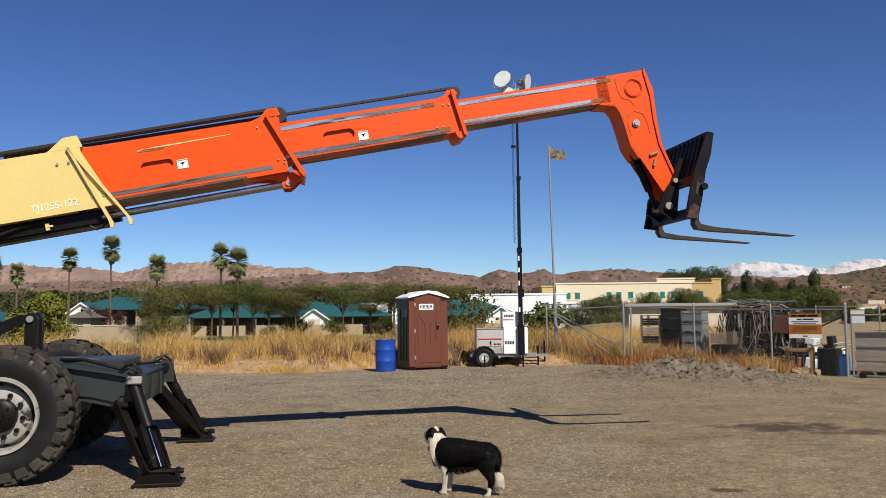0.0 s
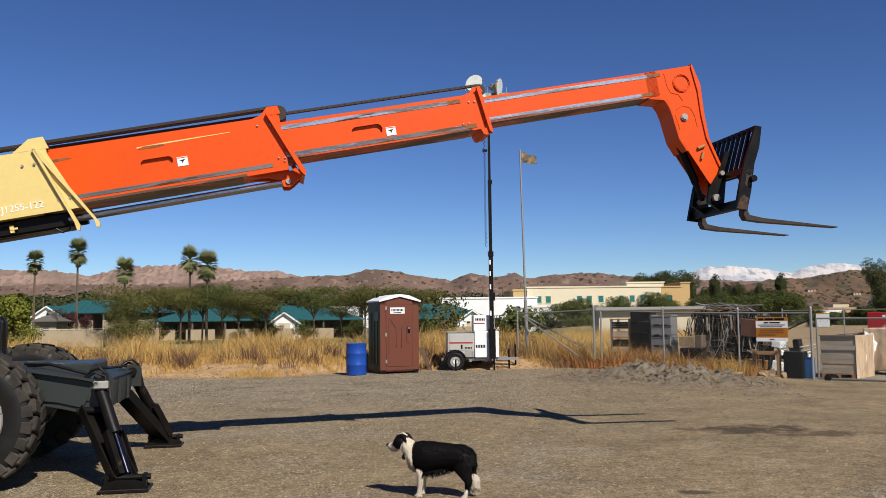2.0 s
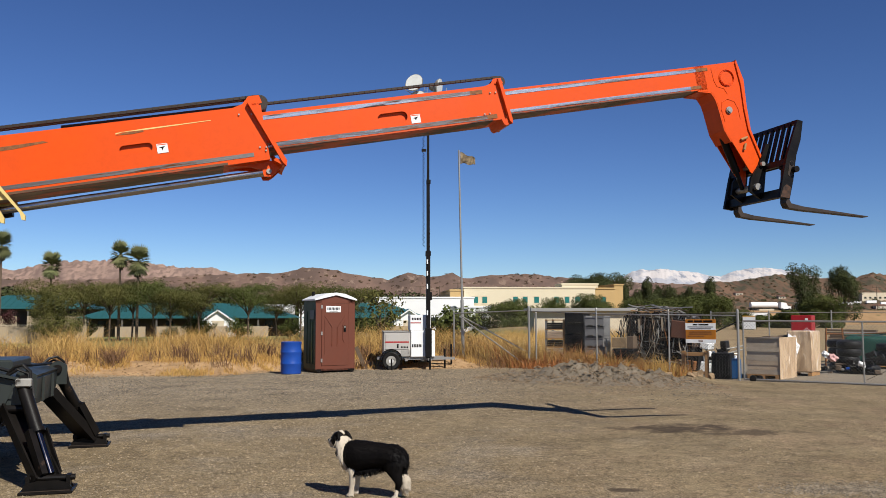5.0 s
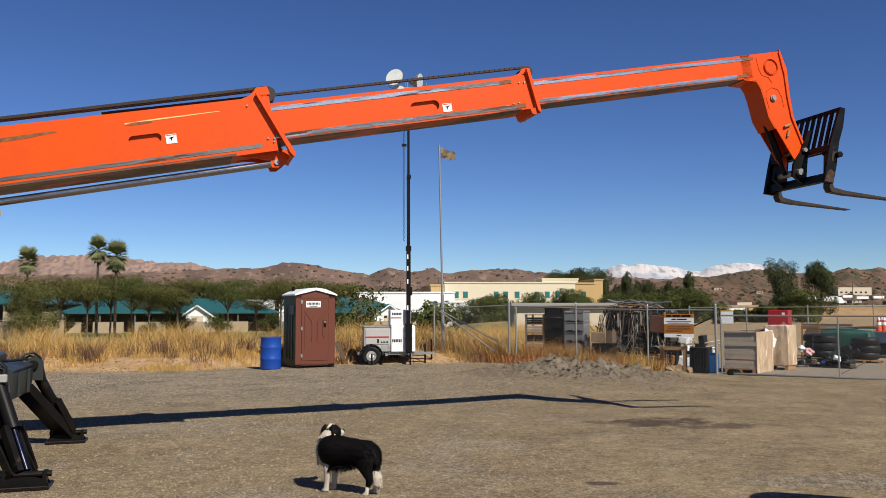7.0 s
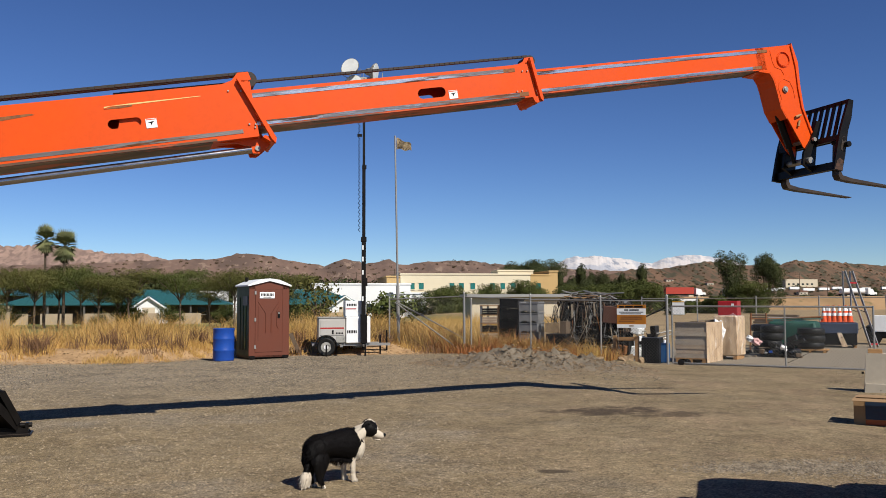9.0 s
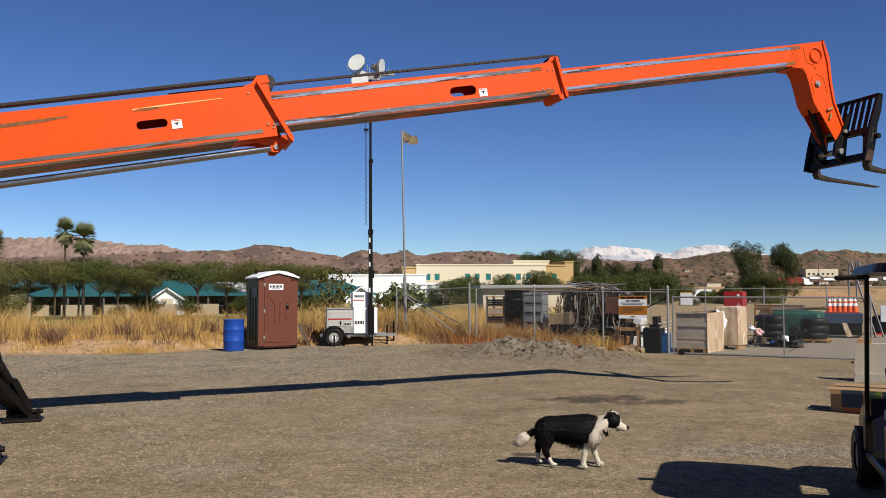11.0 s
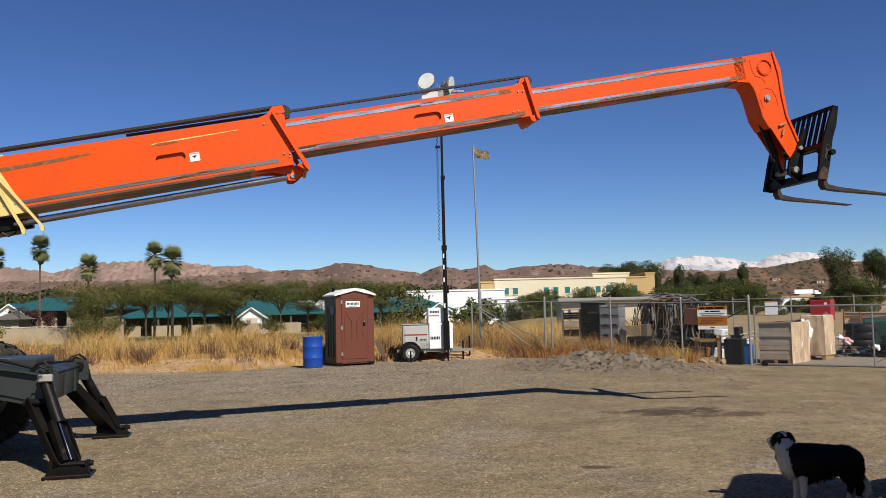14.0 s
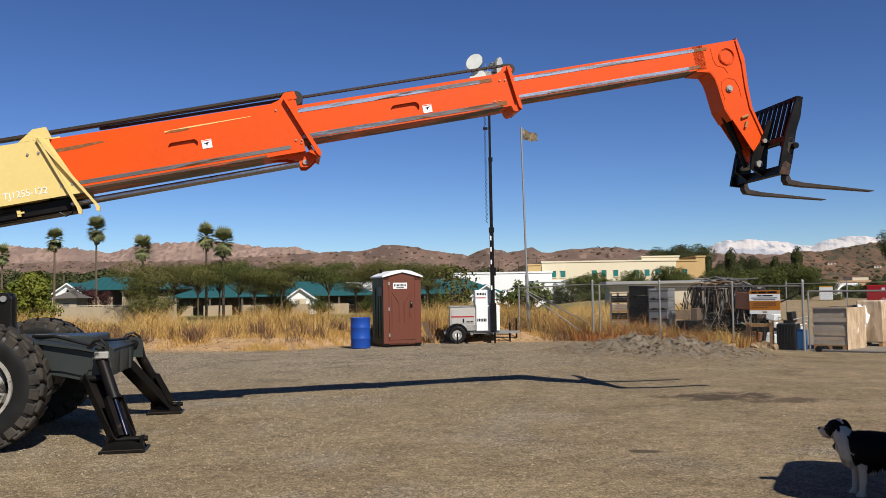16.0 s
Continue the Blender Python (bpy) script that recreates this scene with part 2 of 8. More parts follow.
def ground_material():
    m = bpy.data.materials.new("lot_ground")
    m.use_nodes = True
    nt = m.node_tree
    n, link = nt.nodes, nt.links.new
    b = n["Principled BSDF"]
    b.inputs["Roughness"].default_value = 0.95
    b.inputs["Specular IOR Level"].default_value = 0.15
    geo = n.new("ShaderNodeNewGeometry")
    sep = n.new("ShaderNodeSeparateXYZ")
    link(geo.outputs["Position"], sep.inputs[0])

    def nz(s, detail=6.0, rough_=0.62, off=0.0, squash=(1, 1, 1)):
        mp = n.new("ShaderNodeMapping")
        mp.inputs["Location"].default_value = (off, off * 1.7, 0)
        mp.inputs["Scale"].default_value = squash
        link(geo.outputs["Position"], mp.inputs[0])
        t = n.new("ShaderNodeTexNoise")
        t.inputs["Scale"].default_value, t.inputs["Detail"].default_value, t.inputs["Roughness"].default_value = s, detail, rough_
        link(mp.outputs[0], t.inputs["Vector"])
        return t.outputs[0]

    def rng(v, a, c, lo=0.0, hi=1.0):
        r = n.new("ShaderNodeMapRange")
        for i, q in ((1, a), (2, c), (3, lo), (4, hi)):
            r.inputs[i].default_value = q
        link(v, r.inputs[0])
        return r.outputs[0]

    def math_(op, a, c):
        k = n.new("ShaderNodeMath")
        k.operation = op
        for i, q in ((0, a), (1, c)):
            if isinstance(q, (int, float)):
                k.inputs[i].default_value = q
            else:
                link(q, k.inputs[i])
        return k.outputs[0]

    def mix(f, a, c):
        x = n.new("ShaderNodeMix")
        x.data_type = "RGBA"
        link(f, x.inputs[0])
        for i, q in ((6, a), (7, c)):
            if isinstance(q, tuple):
                x.inputs[i].default_value = (*q, 1)
            else:
                link(q, x.inputs[i])
        return x.outputs[2]
    X, Y = sep.outputs[0], sep.outputs[1]
    # compacted brown dirt with grey gravel in patches
    col = mix(rng(nz(0.45), 0.35, 0.65), (0.191, 0.134, 0.063), (0.239, 0.174, 0.088))
    col = mix(rng(nz(2.6, off=5), 0.42, 0.72, 0, 0.6), col, (0.148, 0.099, 0.047))
    col = mix(math_("MULTIPLY", rng(nz(0.7, 7.0, 0.65, off=27), 0.48, 0.68, 0, 0.6), rng(X, 1.5, 4.5)), col, (0.225, 0.142, 0.078))
    gravel = mix(rng(nz(48, 2.0), 0.38, 0.62), (0.078, 0.061, 0.040), (0.374, 0.300, 0.207))
    far_gravel = rng(Y, 13.0, 19.0)
    left = rng(X, 5.0, 0.0)
    amount = math_("MULTIPLY", far_gravel, left)
    near_patch = rng(nz(0.6, off=11), 0.50, 0.66, 0, 0.75)
    near_left = math_("MULTIPLY", near_patch, rng(X, 5.0, 2.0))
    col = mix(math_("MAXIMUM", math_("MULTIPLY", amount, 0.85), near_left), col, gravel)
    col = mix(math_("MULTIPLY", amount, rng(nz(0.9, 8.0, 0.7, off=14), 0.46, 0.62, 0, 0.8)), col, (0.075, 0.058, 0.038))
    # fine grains everywhere
    col = mix(rng(nz(120, 2.0, off=3), 0.57, 0.66, 0, 0.40), col, (0.400, 0.315, 0.205))
    col = mix(rng(nz(95, 2.0, off=8), 0.56, 0.66, 0, 0.75), col, (0.074, 0.048, 0.028))
    # pebbles of uneven tone
    def pebbles(s, lo, hi, off):
        mp = n.new("ShaderNodeMapping")
        mp.inputs["Location"].default_value = (off, off, 0)
        link(geo.outputs["Position"], mp.inputs[0])
        v = n.new("ShaderNodeTexVoronoi")
        v.inputs["Scale"].default_value = s
        link(mp.outputs[0], v.inputs["Vector"])
        sp = n.new("ShaderNodeSeparateColor")
        link(v.outputs["Color"], sp.inputs[0])
        return rng(sp.outputs[0], 0.0, 1.0, lo, hi)
    tone = math_("MULTIPLY", math_("MULTIPLY", pebbles(75, 0.62, 1.38, 0.0), pebbles(30, 0.80, 1.20, 4.0)), math_("MULTIPLY", pebbles(140, 0.72, 1.28, 9.0), math_("MULTIPLY", rng(nz(1.1, 5.0, off=17), 0.3, 0.7, 0.78, 1.18), rng(nz(5.5, 6.0, 0.7, off=23), 0.3, 0.7, 0.74, 1.24))))
    lot = rng(Y, 60.0, 45.0)
    hv = n.new("ShaderNodeHueSaturation")
    link(col, hv.inputs["Color"])
    link(tone, hv.inputs["Value"])
    col = mix(lot, col, hv.outputs[0])
    # grey gravel behind the fence
    kk = math_("ADD", math_("MULTIPLY", math_("SUBTRACT", X, 5.36), 0.628), math_("MULTIPLY", math_("SUBTRACT", Y, 25.8), 0.777))
    grey = mix(rng(nz(30, 3.0, off=6), 0.35, 0.65), (0.174, 0.140, 0.098), (0.261, 0.213, 0.148))
    col = mix(math_("MULTIPLY", rng(kk, -0.3, 0.3), math_("MULTIPLY", rng(X, 8.5, 10.0), rng(kk, 19.0, 16.0))), col, grey)
    # grey spoil
    hx = math_("DIVIDE", math_("SUBTRACT", X, 6.1), 3.0)
    hy = math_("DIVIDE", math_("ADD", math_("SUBTRACT", Y, 20.9), math_("MULTIPLY", math_("SUBTRACT", X, 6.1), 0.40)), 2.2)
    hd = math_("ADD", math_("ADD", math_("MULTIPLY", hx, hx), math_("MULTIPLY", hy, hy)), math_("MULTIPLY", math_("SUBTRACT", nz(1.6, off=51), 0.5), 1.4))
    col = mix(rng(hd, 1.05, 0.7), col, mix(rng(nz(7, 6.0, 0.7, off=53), 0.35, 0.65), (0.120, 0.094, 0.064), (0.205, 0.163, 0.112)))
    # oil stains on the drive
    def stain(cx, cy, rx, ry, dark=0.75):
        dx = math_("DIVIDE", math_("SUBTRACT", X, cx), rx)
        dy = math_("DIVIDE", math_("SUBTRACT", Y, cy), ry)
        d = math_("ADD", math_("MULTIPLY", dx, dx), math_("MULTIPLY", dy, dy))
        d = math_("ADD", d, math_("MULTIPLY", math_("SUBTRACT", nz(2.2, off=cx), 0.5), 5.0))
        return rng(d, 1.0, 0.25, 0.0, dark)
    dark = (0.044, 0.029, 0.017)
    col = mix(stain(4.55, 11.65, 0.95, 0.50, 0.85), col, dark)
    col = mix(stain(5.3, 11.1, 0.8, 0.30, 0.7), col, dark)
    col = mix(stain(2.52, 7.62, 0.22, 0.10, 0.8), col, dark)
    # sandy bank, dry grass land, lawn and far plain
    sand = mix(rng(nz(2.2, 7.0, 0.7, off=20), 0.4, 0.62), (0.410, 0.245, 0.102), (0.262, 0.150, 0.060))
    edge = math_("ADD", math_("ADD", Y, rng(X, -1.7, -3.6, 0.0, 2.15)), math_("MULTIPLY", nz(1.2, off=2), 0.8))
    bank = math_("MULTIPLY", rng(edge, 26.0, 26.4), rng(X, 6.5, 4.5))
    col = mix(bank, col, sand)
    dry = mix(rng(nz(0.35, off=31), 0.4, 0.6), (0.300, 0.207, 0.096), (0.235, 0.157, 0.071))
    col = mix(rng(Y, 28.5, 31), col, dry)
    lawn = mix(rng(nz(0.2, off=40), 0.4, 0.6), (0.087, 0.122, 0.025), (0.174, 0.154, 0.051))
    col = mix(math_("MULTIPLY", rng(Y, 60, 70), rng(Y, 190, 150)), col, lawn)
    col = mix(math_("MULTIPLY", rng(Y, 40, 50), rng(X, 18, 26)), col, dry)
    col = mix(rng(Y, 200, 300), col, (0.226, 0.154, 0.080))
    even = n.new("ShaderNodeHueSaturation")
    even.inputs["Saturation"].default_value, even.inputs["Value"].default_value = 0.90, 0.97
    link(col, even.inputs["Color"])
    link(even.outputs[0], b.inputs["Base Color"])
    h = math_("ADD", math_("MULTIPLY", nz(60, 3.0), 0.6), math_("MULTIPLY", nz(9, 5.0), 1.2))
    bp_ = n.new("ShaderNodeBump")
    bp_.inputs["Strength"].default_value, bp_.inputs["Distance"].default_value = 0.8, 0.02
    link(h, bp_.inputs["Height"])
    link(bp_.outputs[0], b.inputs["Normal"])
    return m


gm.materials.append(ground_material())
tagged(new("ground", gm), "compacted brown gravel yard rising to a grassy bank", "ground", kind="structure")

# ---- telehandler ----
HEADING = math.degrees(math.atan2(0.161, 0.987))
tele = thing("telehandler", "cream and orange telescopic handler, boom out, on its stabilisers", "telehandler",
             pose(-2.72, 9.65, 0, 0, 0, HEADING))
PIVOT, RISE = (-5.2, 0.0, 2.3), 10.8


def boom_at(along, sink=0.0):
    return pose(*PIVOT, 0, -(RISE + sink), 0) @ pose(along, 0, 0)


def hollow(bm, x0, x1, half, z0, z1, t=0.012, slot=None, cut=0.0):
    """A hollow box beam in one skin; a rounded slot (x0, x1, z0, z1) goes through both side walls; cut slants the rear end."""
    sm = 0.5 * (slot[2] + slot[3]) if slot else 0.5 * (z0 + z1)
    stations = [(x0, 0.0)]
    if slot:
        r = 0.5 * (slot[3] - slot[2])
        for q in range(7):
            g = math.pi * 0.5 * q / 6
            stations.append((slot[0] + r - r * math.cos(g), r * math.sin(g)))
        for q in range(7):
            g = math.pi * 0.5 * (1 - q / 6)
            stations.append((slot[1] - r + r * math.cos(g), r * math.sin(g)))
    stations.append((x1, 0.0))
    grid = []
    for i, (x, gap) in enumerate(stations):
        ring = {}
        for side in (-1, 1):
            for skin in (0, 1):
                lo, hi, y = z0 + t * skin, z1 - t * skin, side * (half - t * skin)
                for q, z in enumerate((lo, sm - gap, sm + gap, hi)):
                    ring[side, skin, q] = bm.verts.new((x + (cut * (z - z0) / (z1 - z0) if i == 0 else 0.0), y, z))
        grid.append((ring, gap))
    for (p, ga), (n_, gb) in zip(grid, grid[1:]):
        for side in (-1, 1):
            for skin in (0, 1):
                for q in (0, 2):
                    bm.faces.new((p[side, skin, q], n_[side, skin, q], n_[side, skin, q + 1], p[side, skin, q + 1]))
            if ga + gb > 0:
                for q in (1, 2):
                    bm.faces.new((p[side, 0, q], n_[side, 0, q], n_[side, 1, q], p[side, 1, q]))
        for skin in (0, 1):
            for q in (0, 3):
                bm.faces.new((p[-1, skin, q], n_[-1, skin, q], n_[1, skin, q], p[1, skin, q]))
    for p in (grid[0][0], grid[-1][0]):
        for side in (-1, 1):
            for q in (0, 2):
                bm.faces.new((p[side, 0, q], p[side, 0, q + 1], p[side, 1, q + 1], p[side, 1, q]))
        for q in (0, 3):
            bm.faces.new((p[-1, 0, q], p[1, 0, q], p[1, 1, q], p[-1, 1, q]))
    bmesh.ops.remove_doubles(bm, verts=bm.verts[:], dist=1e-5)
    bmesh.ops.dissolve_degenerate(bm, edges=bm.edges[:], dist=1e-5)


def chain_run(bm, a, b, sag, y, r=0.016, step=0.034):
    """A leaf chain of overlapping link plates from a to b (x, z)."""
    n = max(2, int(math.dist(a, b) / step))
    for i in range(n):
        f0, f1 = i / n, (i + 1) / n
        p = [(a[0] + (b[0] - a[0]) * f, a[1] + (b[1] - a[1]) * f - sag * 4 * f * (1 - f)) for f in (f0, f1)]
        ang = math.atan2(p[1][1] - p[0][1], p[1][0] - p[0][0])
        m = pose(p[0][0], y + (0.008 if i % 2 else 0.0), p[0][1], 0, -math.degrees(ang), 0)
        box(bm, -0.008, math.dist(*p) + 0.008, -0.022, 0.022, -r, r, m=m)


def decal(parent, x, z, y):
    """A small white safety label with a dark mark."""
    part("safety_label", boxes((x - 0.058, x + 0.058, y - 0.003, y, z - 0.052, z + 0.052)), WHITE, parent, "white safety label with a dark mark")
    mk = bmesh.new()
    prism(mk, [(x - 0.035, z + 0.012), (x + 0.035, z + 0.022), (x + 0.012, z + 0.004), (x - 0.002, z - 0.026), (x - 0.008, z + 0.002)], y - 0.005, y - 0.0032)
    part("mark", mk, BLACK, parent)
    part("stripe", boxes((x - 0.052, x + 0.052, y - 0.0045, y - 0.0032, z + 0.037, z + 0.046)), ORANGE, parent)


# outer boom, cream
base = bmesh.new()
hollow(base, -0.5, 3.9, 0.30, -0.30, 0.39)
outer = part("outer_boom", base, CREAM, tele, "cream painted outer boom section with a stencilled number", at=boom_at(0))
for s in (-1, 1):
    y0, y1 = sorted((s * 0.285, s * 0.30))
    part("nose_plate", prisms(([(3.90, 0.39), (3.90, -0.30), (4.33, -0.30), (4.06, 0.34), (4.06, 0.39)], y0, y1)), CREAM, outer)
    part("top_ear", prisms(([(3.72, 0.392), (3.90, 0.52), (4.05, 0.525), (4.09, 0.392)], y0, y1)), CREAM, outer)
    part("lower_plate", prisms(([(3.1, -0.30), (4.33, -0.30), (4.28, -0.20), (3.35, -0.16), (3.1, -0.22)], *sorted((s * 0.3005, s * 0.308)))), CREAM, outer)
part("top_plate", boxes((3.90, 4.06, -0.283, 0.283, 0.375, 0.389)), CREAM, outer)
for dx, s in ((0.0, -1), (0.20, -1)):
    fb = bmesh.new()
    prism(fb, [(3.925, 0.40), (3.955 + dx * 0.1, 0.40), (4.275 + dx, -0.50), (4.265 + dx, -0.55), (4.235 + dx, -0.54), (4.225 + dx, -0.46)], *sorted((s * 0.301, s * 0.350)))
    part("collar_rib", fb, CREAM, outer, "cream slanted stiffening rib")
for x, z in ((3.80, 0.24), (3.92, 0.24), (4.10, -0.18), (4.22, -0.18)):
    part("bolt", rods(((x, -0.318, z), (x, -0.298, z), 0.014), n=8), STEEL, outer)
text_mesh("stencil", "TJ1255-122", 0.105, WHITE, outer, pose(3.70, -0.3095, -0.200, 90, 0, 0), "white stencilled number")
under = bmesh.new()
box(under, -0.4, 4.15, -0.20, 0.20, -0.47, -0.305, bevel=0.02)
rod(under, (3.0, -0.1, -0.42), (4.32, -0.1, -0.40), 0.065)
ub = part("underside_cylinder", under, BLACK, outer, "black hydraulic cylinder housing below the boom")
hose = bmesh.new()
tube(hose, [(2.6, -0.21, -0.44), (3.0, -0.24, -0.42), (3.3, -0.23, -0.36), (3.6, -0.21, -0.34)], 0.018)
tube(hose, [(4.0, -0.2, -0.47), (4.06, -0.2, -0.52), (4.14, -0.2, -0.50), (4.16, -0.2, -0.44)], 0.012)
part("hydraulic_hose", hose, RUBBER, outer)
part("cable_clip", boxes((3.55, 3.59, -0.23, -0.20, -0.44, -0.36), (3.55, 3.63, -0.235, -0.225, -0.41, -0.39)), CREAM, outer)

# first moving section
bm = bmesh.new()
hollow(bm, 0.6, 6.22, 0.26, -0.25, 0.385, slot=(4.64, 4.985, 0.015, 0.115))
sec_a = part("boom_section", bm, ORANGE, tele, "orange first boom section with worn edges", at=boom_at(0))
col = bmesh.new()
for s in (-1, 1):
    prism(col, [(6.07, 0.42), (6.10, 0.42), (6.40, -0.30), (6.38, -0.36), (6.34, -0.30), (6.32, -0.24)], *sorted((s * 0.262, s * 0.325)))
    prism(col, [(5.90, 0.385), (6.02, 0.42), (6.10, 0.50), (6.22, 0.50), (6.24, 0.41), (6.14, 0.385)], *sorted((s * 0.23, s * 0.25)))
    prism(col, [(5.75, -0.25), (6.30, -0.25), (6.40, -0.30), (6.26, -0.40), (6.20, -0.43), (6.13, -0.42), (6.11, -0.34), (5.98, -0.285)], *sorted((s * 0.12, s * 0.16)))
box(col, 6.08, 6.20, -0.25, 0.25, 0.385, 0.41)
prism(col, [(6.28, -0.25), (6.40, -0.31), (6.37, -0.36), (6.25, -0.27)], -0.3, 0.3)
part("collar", col, ORANGE, sec_a, "orange welded collar with a slanted flange", smooth=False)
part("wear_strip", boxes((0.8, 6.05, -0.2645, -0.2602, -0.195, -0.150)), WORN, sec_a, "rubbed grey wear strip")
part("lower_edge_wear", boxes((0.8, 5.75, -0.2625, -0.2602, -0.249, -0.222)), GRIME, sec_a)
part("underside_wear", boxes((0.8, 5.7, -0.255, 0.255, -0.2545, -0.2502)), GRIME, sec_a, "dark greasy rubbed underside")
part("paint_scrape", prisms(([(4.63, 0.245), (4.70, 0.262), (4.95, 0.258), (5.65, 0.272), (5.65, 0.278), (4.95, 0.274), (4.63, 0.262)], -0.2625, -0.2602)), CREAM, sec_a)
part("paint_scrape", prisms(([(4.63, 0.236), (4.80, 0.230), (4.92, 0.240), (4.92, 0.254), (4.72, 0.256)], -0.2635, -0.2602)), RUST, sec_a)
part("paint_scrape", prisms(([(2.6, 0.20), (3.6, 0.222), (3.95, 0.252), (3.9, 0.270), (3.5, 0.262), (2.6, 0.25)], -0.2625, -0.2602)), RUST, sec_a)
for x, z in ((5.96, 0.30), (6.10, 0.285), (6.13, -0.10), (6.20, -0.11), (6.19, -0.145)):
    part("bolt", rods(((x, -0.276, z), (x, -0.266, z), 0.010), n=8), STEEL, sec_a)
part("pivot_pin", rods(((6.19, -0.18, -0.37), (6.19, 0.18, -0.37), 0.030), n=14), STEEL, sec_a)
part("sheave", rods(((6.225, -0.20, 0.425), (6.225, 0.20, 0.425), 0.088), n=24), CHAIN, sec_a, "oily chain wheel")
decal(sec_a, 5.085, 0.032, -0.262)
rodm = rods(((1.2, -0.155, -0.395), (6.12, -0.155, -0.378), 0.041), n=24)
part("extend_rod", rodm, CHROME, sec_a, "polished chrome hydraulic rod", smooth=True)
ch = bmesh.new()
for y in (-0.17, -0.09):
    chain_run(ch, (-0.2 + 1.3, 0.475), (6.22, 0.505), 0.0, y)
part("chain", ch, CHAIN, sec_a, "rusty brown leaf chain")

# second moving section
bm = bmesh.new()
hollow(bm, 3.14, 8.28, 0.22, -0.100, 0.335, slot=(6.665, 7.03, 0.025, 0.150), cut=0.12)
sec_b = part("boom_section", bm, ORANGE, tele, "orange second boom section with rubbed bright strips", at=boom_at(0))
col = bmesh.new()
for s in (-1, 1):
    prism(col, [(8.235, 0.40), (8.275, 0.40), (8.335, -0.13), (8.325, -0.175), (8.295, -0.14)], *sorted((s * 0.222, s * 0.275)))
    prism(col, [(8.06, 0.335), (8.17, 0.372), (8.21, 0.425), (8.30, 0.425), (8.33, 0.36), (8.25, 0.335)], *sorted((s * 0.16, s * 0.18)))
box(col, 8.245, 8.29, -0.22, 0.22, 0.335, 0.385)
prism(col, [(8.20, -0.100), (8.325, -0.100), (8.335, -0.165), (8.25, -0.185), (8.22, -0.165)], -0.245, 0.245)
part("collar", col, ORANGE, sec_b, "orange welded collar")
part("wear_strip", boxes((3.4, 7.96, -0.2245, -0.2202, 0.246, 0.294)), BRIGHT, sec_b, "rubbed bright steel wear strip")
part("wear_strip", boxes((3.4, 8.08, -0.2245, -0.2202, -0.076, -0.026)), BRIGHT, sec_b, "rubbed bright steel wear strip")
part("rust_patch", boxes((7.86, 8.02, -0.2262, -0.2202, 0.248, 0.293)), RUST, sec_b)
part("rust_patch", boxes((8.03, 8.16, -0.2262, -0.2202, -0.075, -0.025)), RUST, sec_b)
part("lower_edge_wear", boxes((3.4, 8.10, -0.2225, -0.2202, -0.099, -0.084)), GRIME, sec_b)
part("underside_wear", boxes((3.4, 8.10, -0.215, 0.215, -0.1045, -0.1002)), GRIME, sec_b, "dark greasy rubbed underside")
for x, z in ((8.12, 0.245), (8.19, 0.24), (8.00, -0.01), (8.07, -0.01)):
    part("bolt", rods(((x, -0.236, z), (x, -0.222, z), 0.009), n=8), STEEL, sec_b)
part("sheave", rods(((8.315, -0.12, 0.395), (8.315, 0.12, 0.395), 0.070), n=24), CHAIN, sec_b, "oily chain wheel")
decal(sec_b, 7.125, 0.040, -0.222)
ch = bmesh.new()
chain_run(ch, (3.2, 0.465), (8.305, 0.466), 0.0, -0.06, r=0.014)
part("chain", ch, CHAIN, sec_b, "dark roller chain")

# fly section with the gooseneck
bm = bmesh.new()
hollow(bm, 5.20, 10.25, 0.18, -0.045, 0.280, cut=0.16)
fly = part("fly_section", bm, ORANGE, tele, "orange fly section with a bent gooseneck", at=boom_at(0))
gn = bmesh.new()
SIDE = [(10.10, 0.280), (10.745, 0.285), (10.76, -0.05), (10.74, -0.36), (10.745, -0.66), (10.865, -1.15), (10.79, -1.40), (10.66, -1.22), (10.40, -0.62), (10.37, -0.30), (10.35, -0.18), (10.30, -0.085), (10.10, -0.045)]
for s in (-1, 1):
    prism(gn, SIDE, *sorted((s * 0.165, s * 0.18)))
prism(gn, [(10.1, 0.265), (10.74, 0.270), (10.74, 0.285), (10.1, 0.280)], -0.17, 0.17)
prism(gn, [(10.735, 0.272), (10.755, 0.305), (10.815, 0.02), (10.785, -0.34), (10.78, -0.66), (10.895, -1.15), (10.865, -1.15), (10.745, -0.66), (10.74, -0.36), (10.76, -0.05)], -0.2, 0.2)
prism(gn, [(10.10, -0.045), (10.30, -0.085), (10.35, -0.18), (10.37, -0.30), (10.40, -0.62), (10.385, -0.62), (10.355, -0.30), (10.335, -0.19), (10.29, -0.10), (10.10, -0.060)], -0.178, 0.178)
prism(gn, [(10.40, -0.62), (10.47, -0.78), (10.455, -0.79), (10.385, -0.62)], -0.178, 0.178)
part("gooseneck", gn, ORANGE, fly, "orange bent gooseneck head")
for y0, y1 in ((-0.1845, -0.1802),):
    part("wear_strip", boxes((5.8, 10.23, y0, y1, 0.206, 0.250)), BRIGHT, fly, "rubbed bright steel wear strip")
    part("wear_strip", boxes((5.8, 10.10, y0, y1, -0.022, 0.020)), BRIGHT, fly, "rubbed bright steel wear strip")
for x0, x1, z0, z1 in ((10.12, 10.30, 0.207, 0.249), (10.0, 10.16, -0.021, 0.019)):
    part("rust_patch", boxes((x0, x1, -0.186, -0.1802, z0, z1)), RUST, fly)
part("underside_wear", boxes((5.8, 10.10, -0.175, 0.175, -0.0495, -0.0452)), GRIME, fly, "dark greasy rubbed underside")
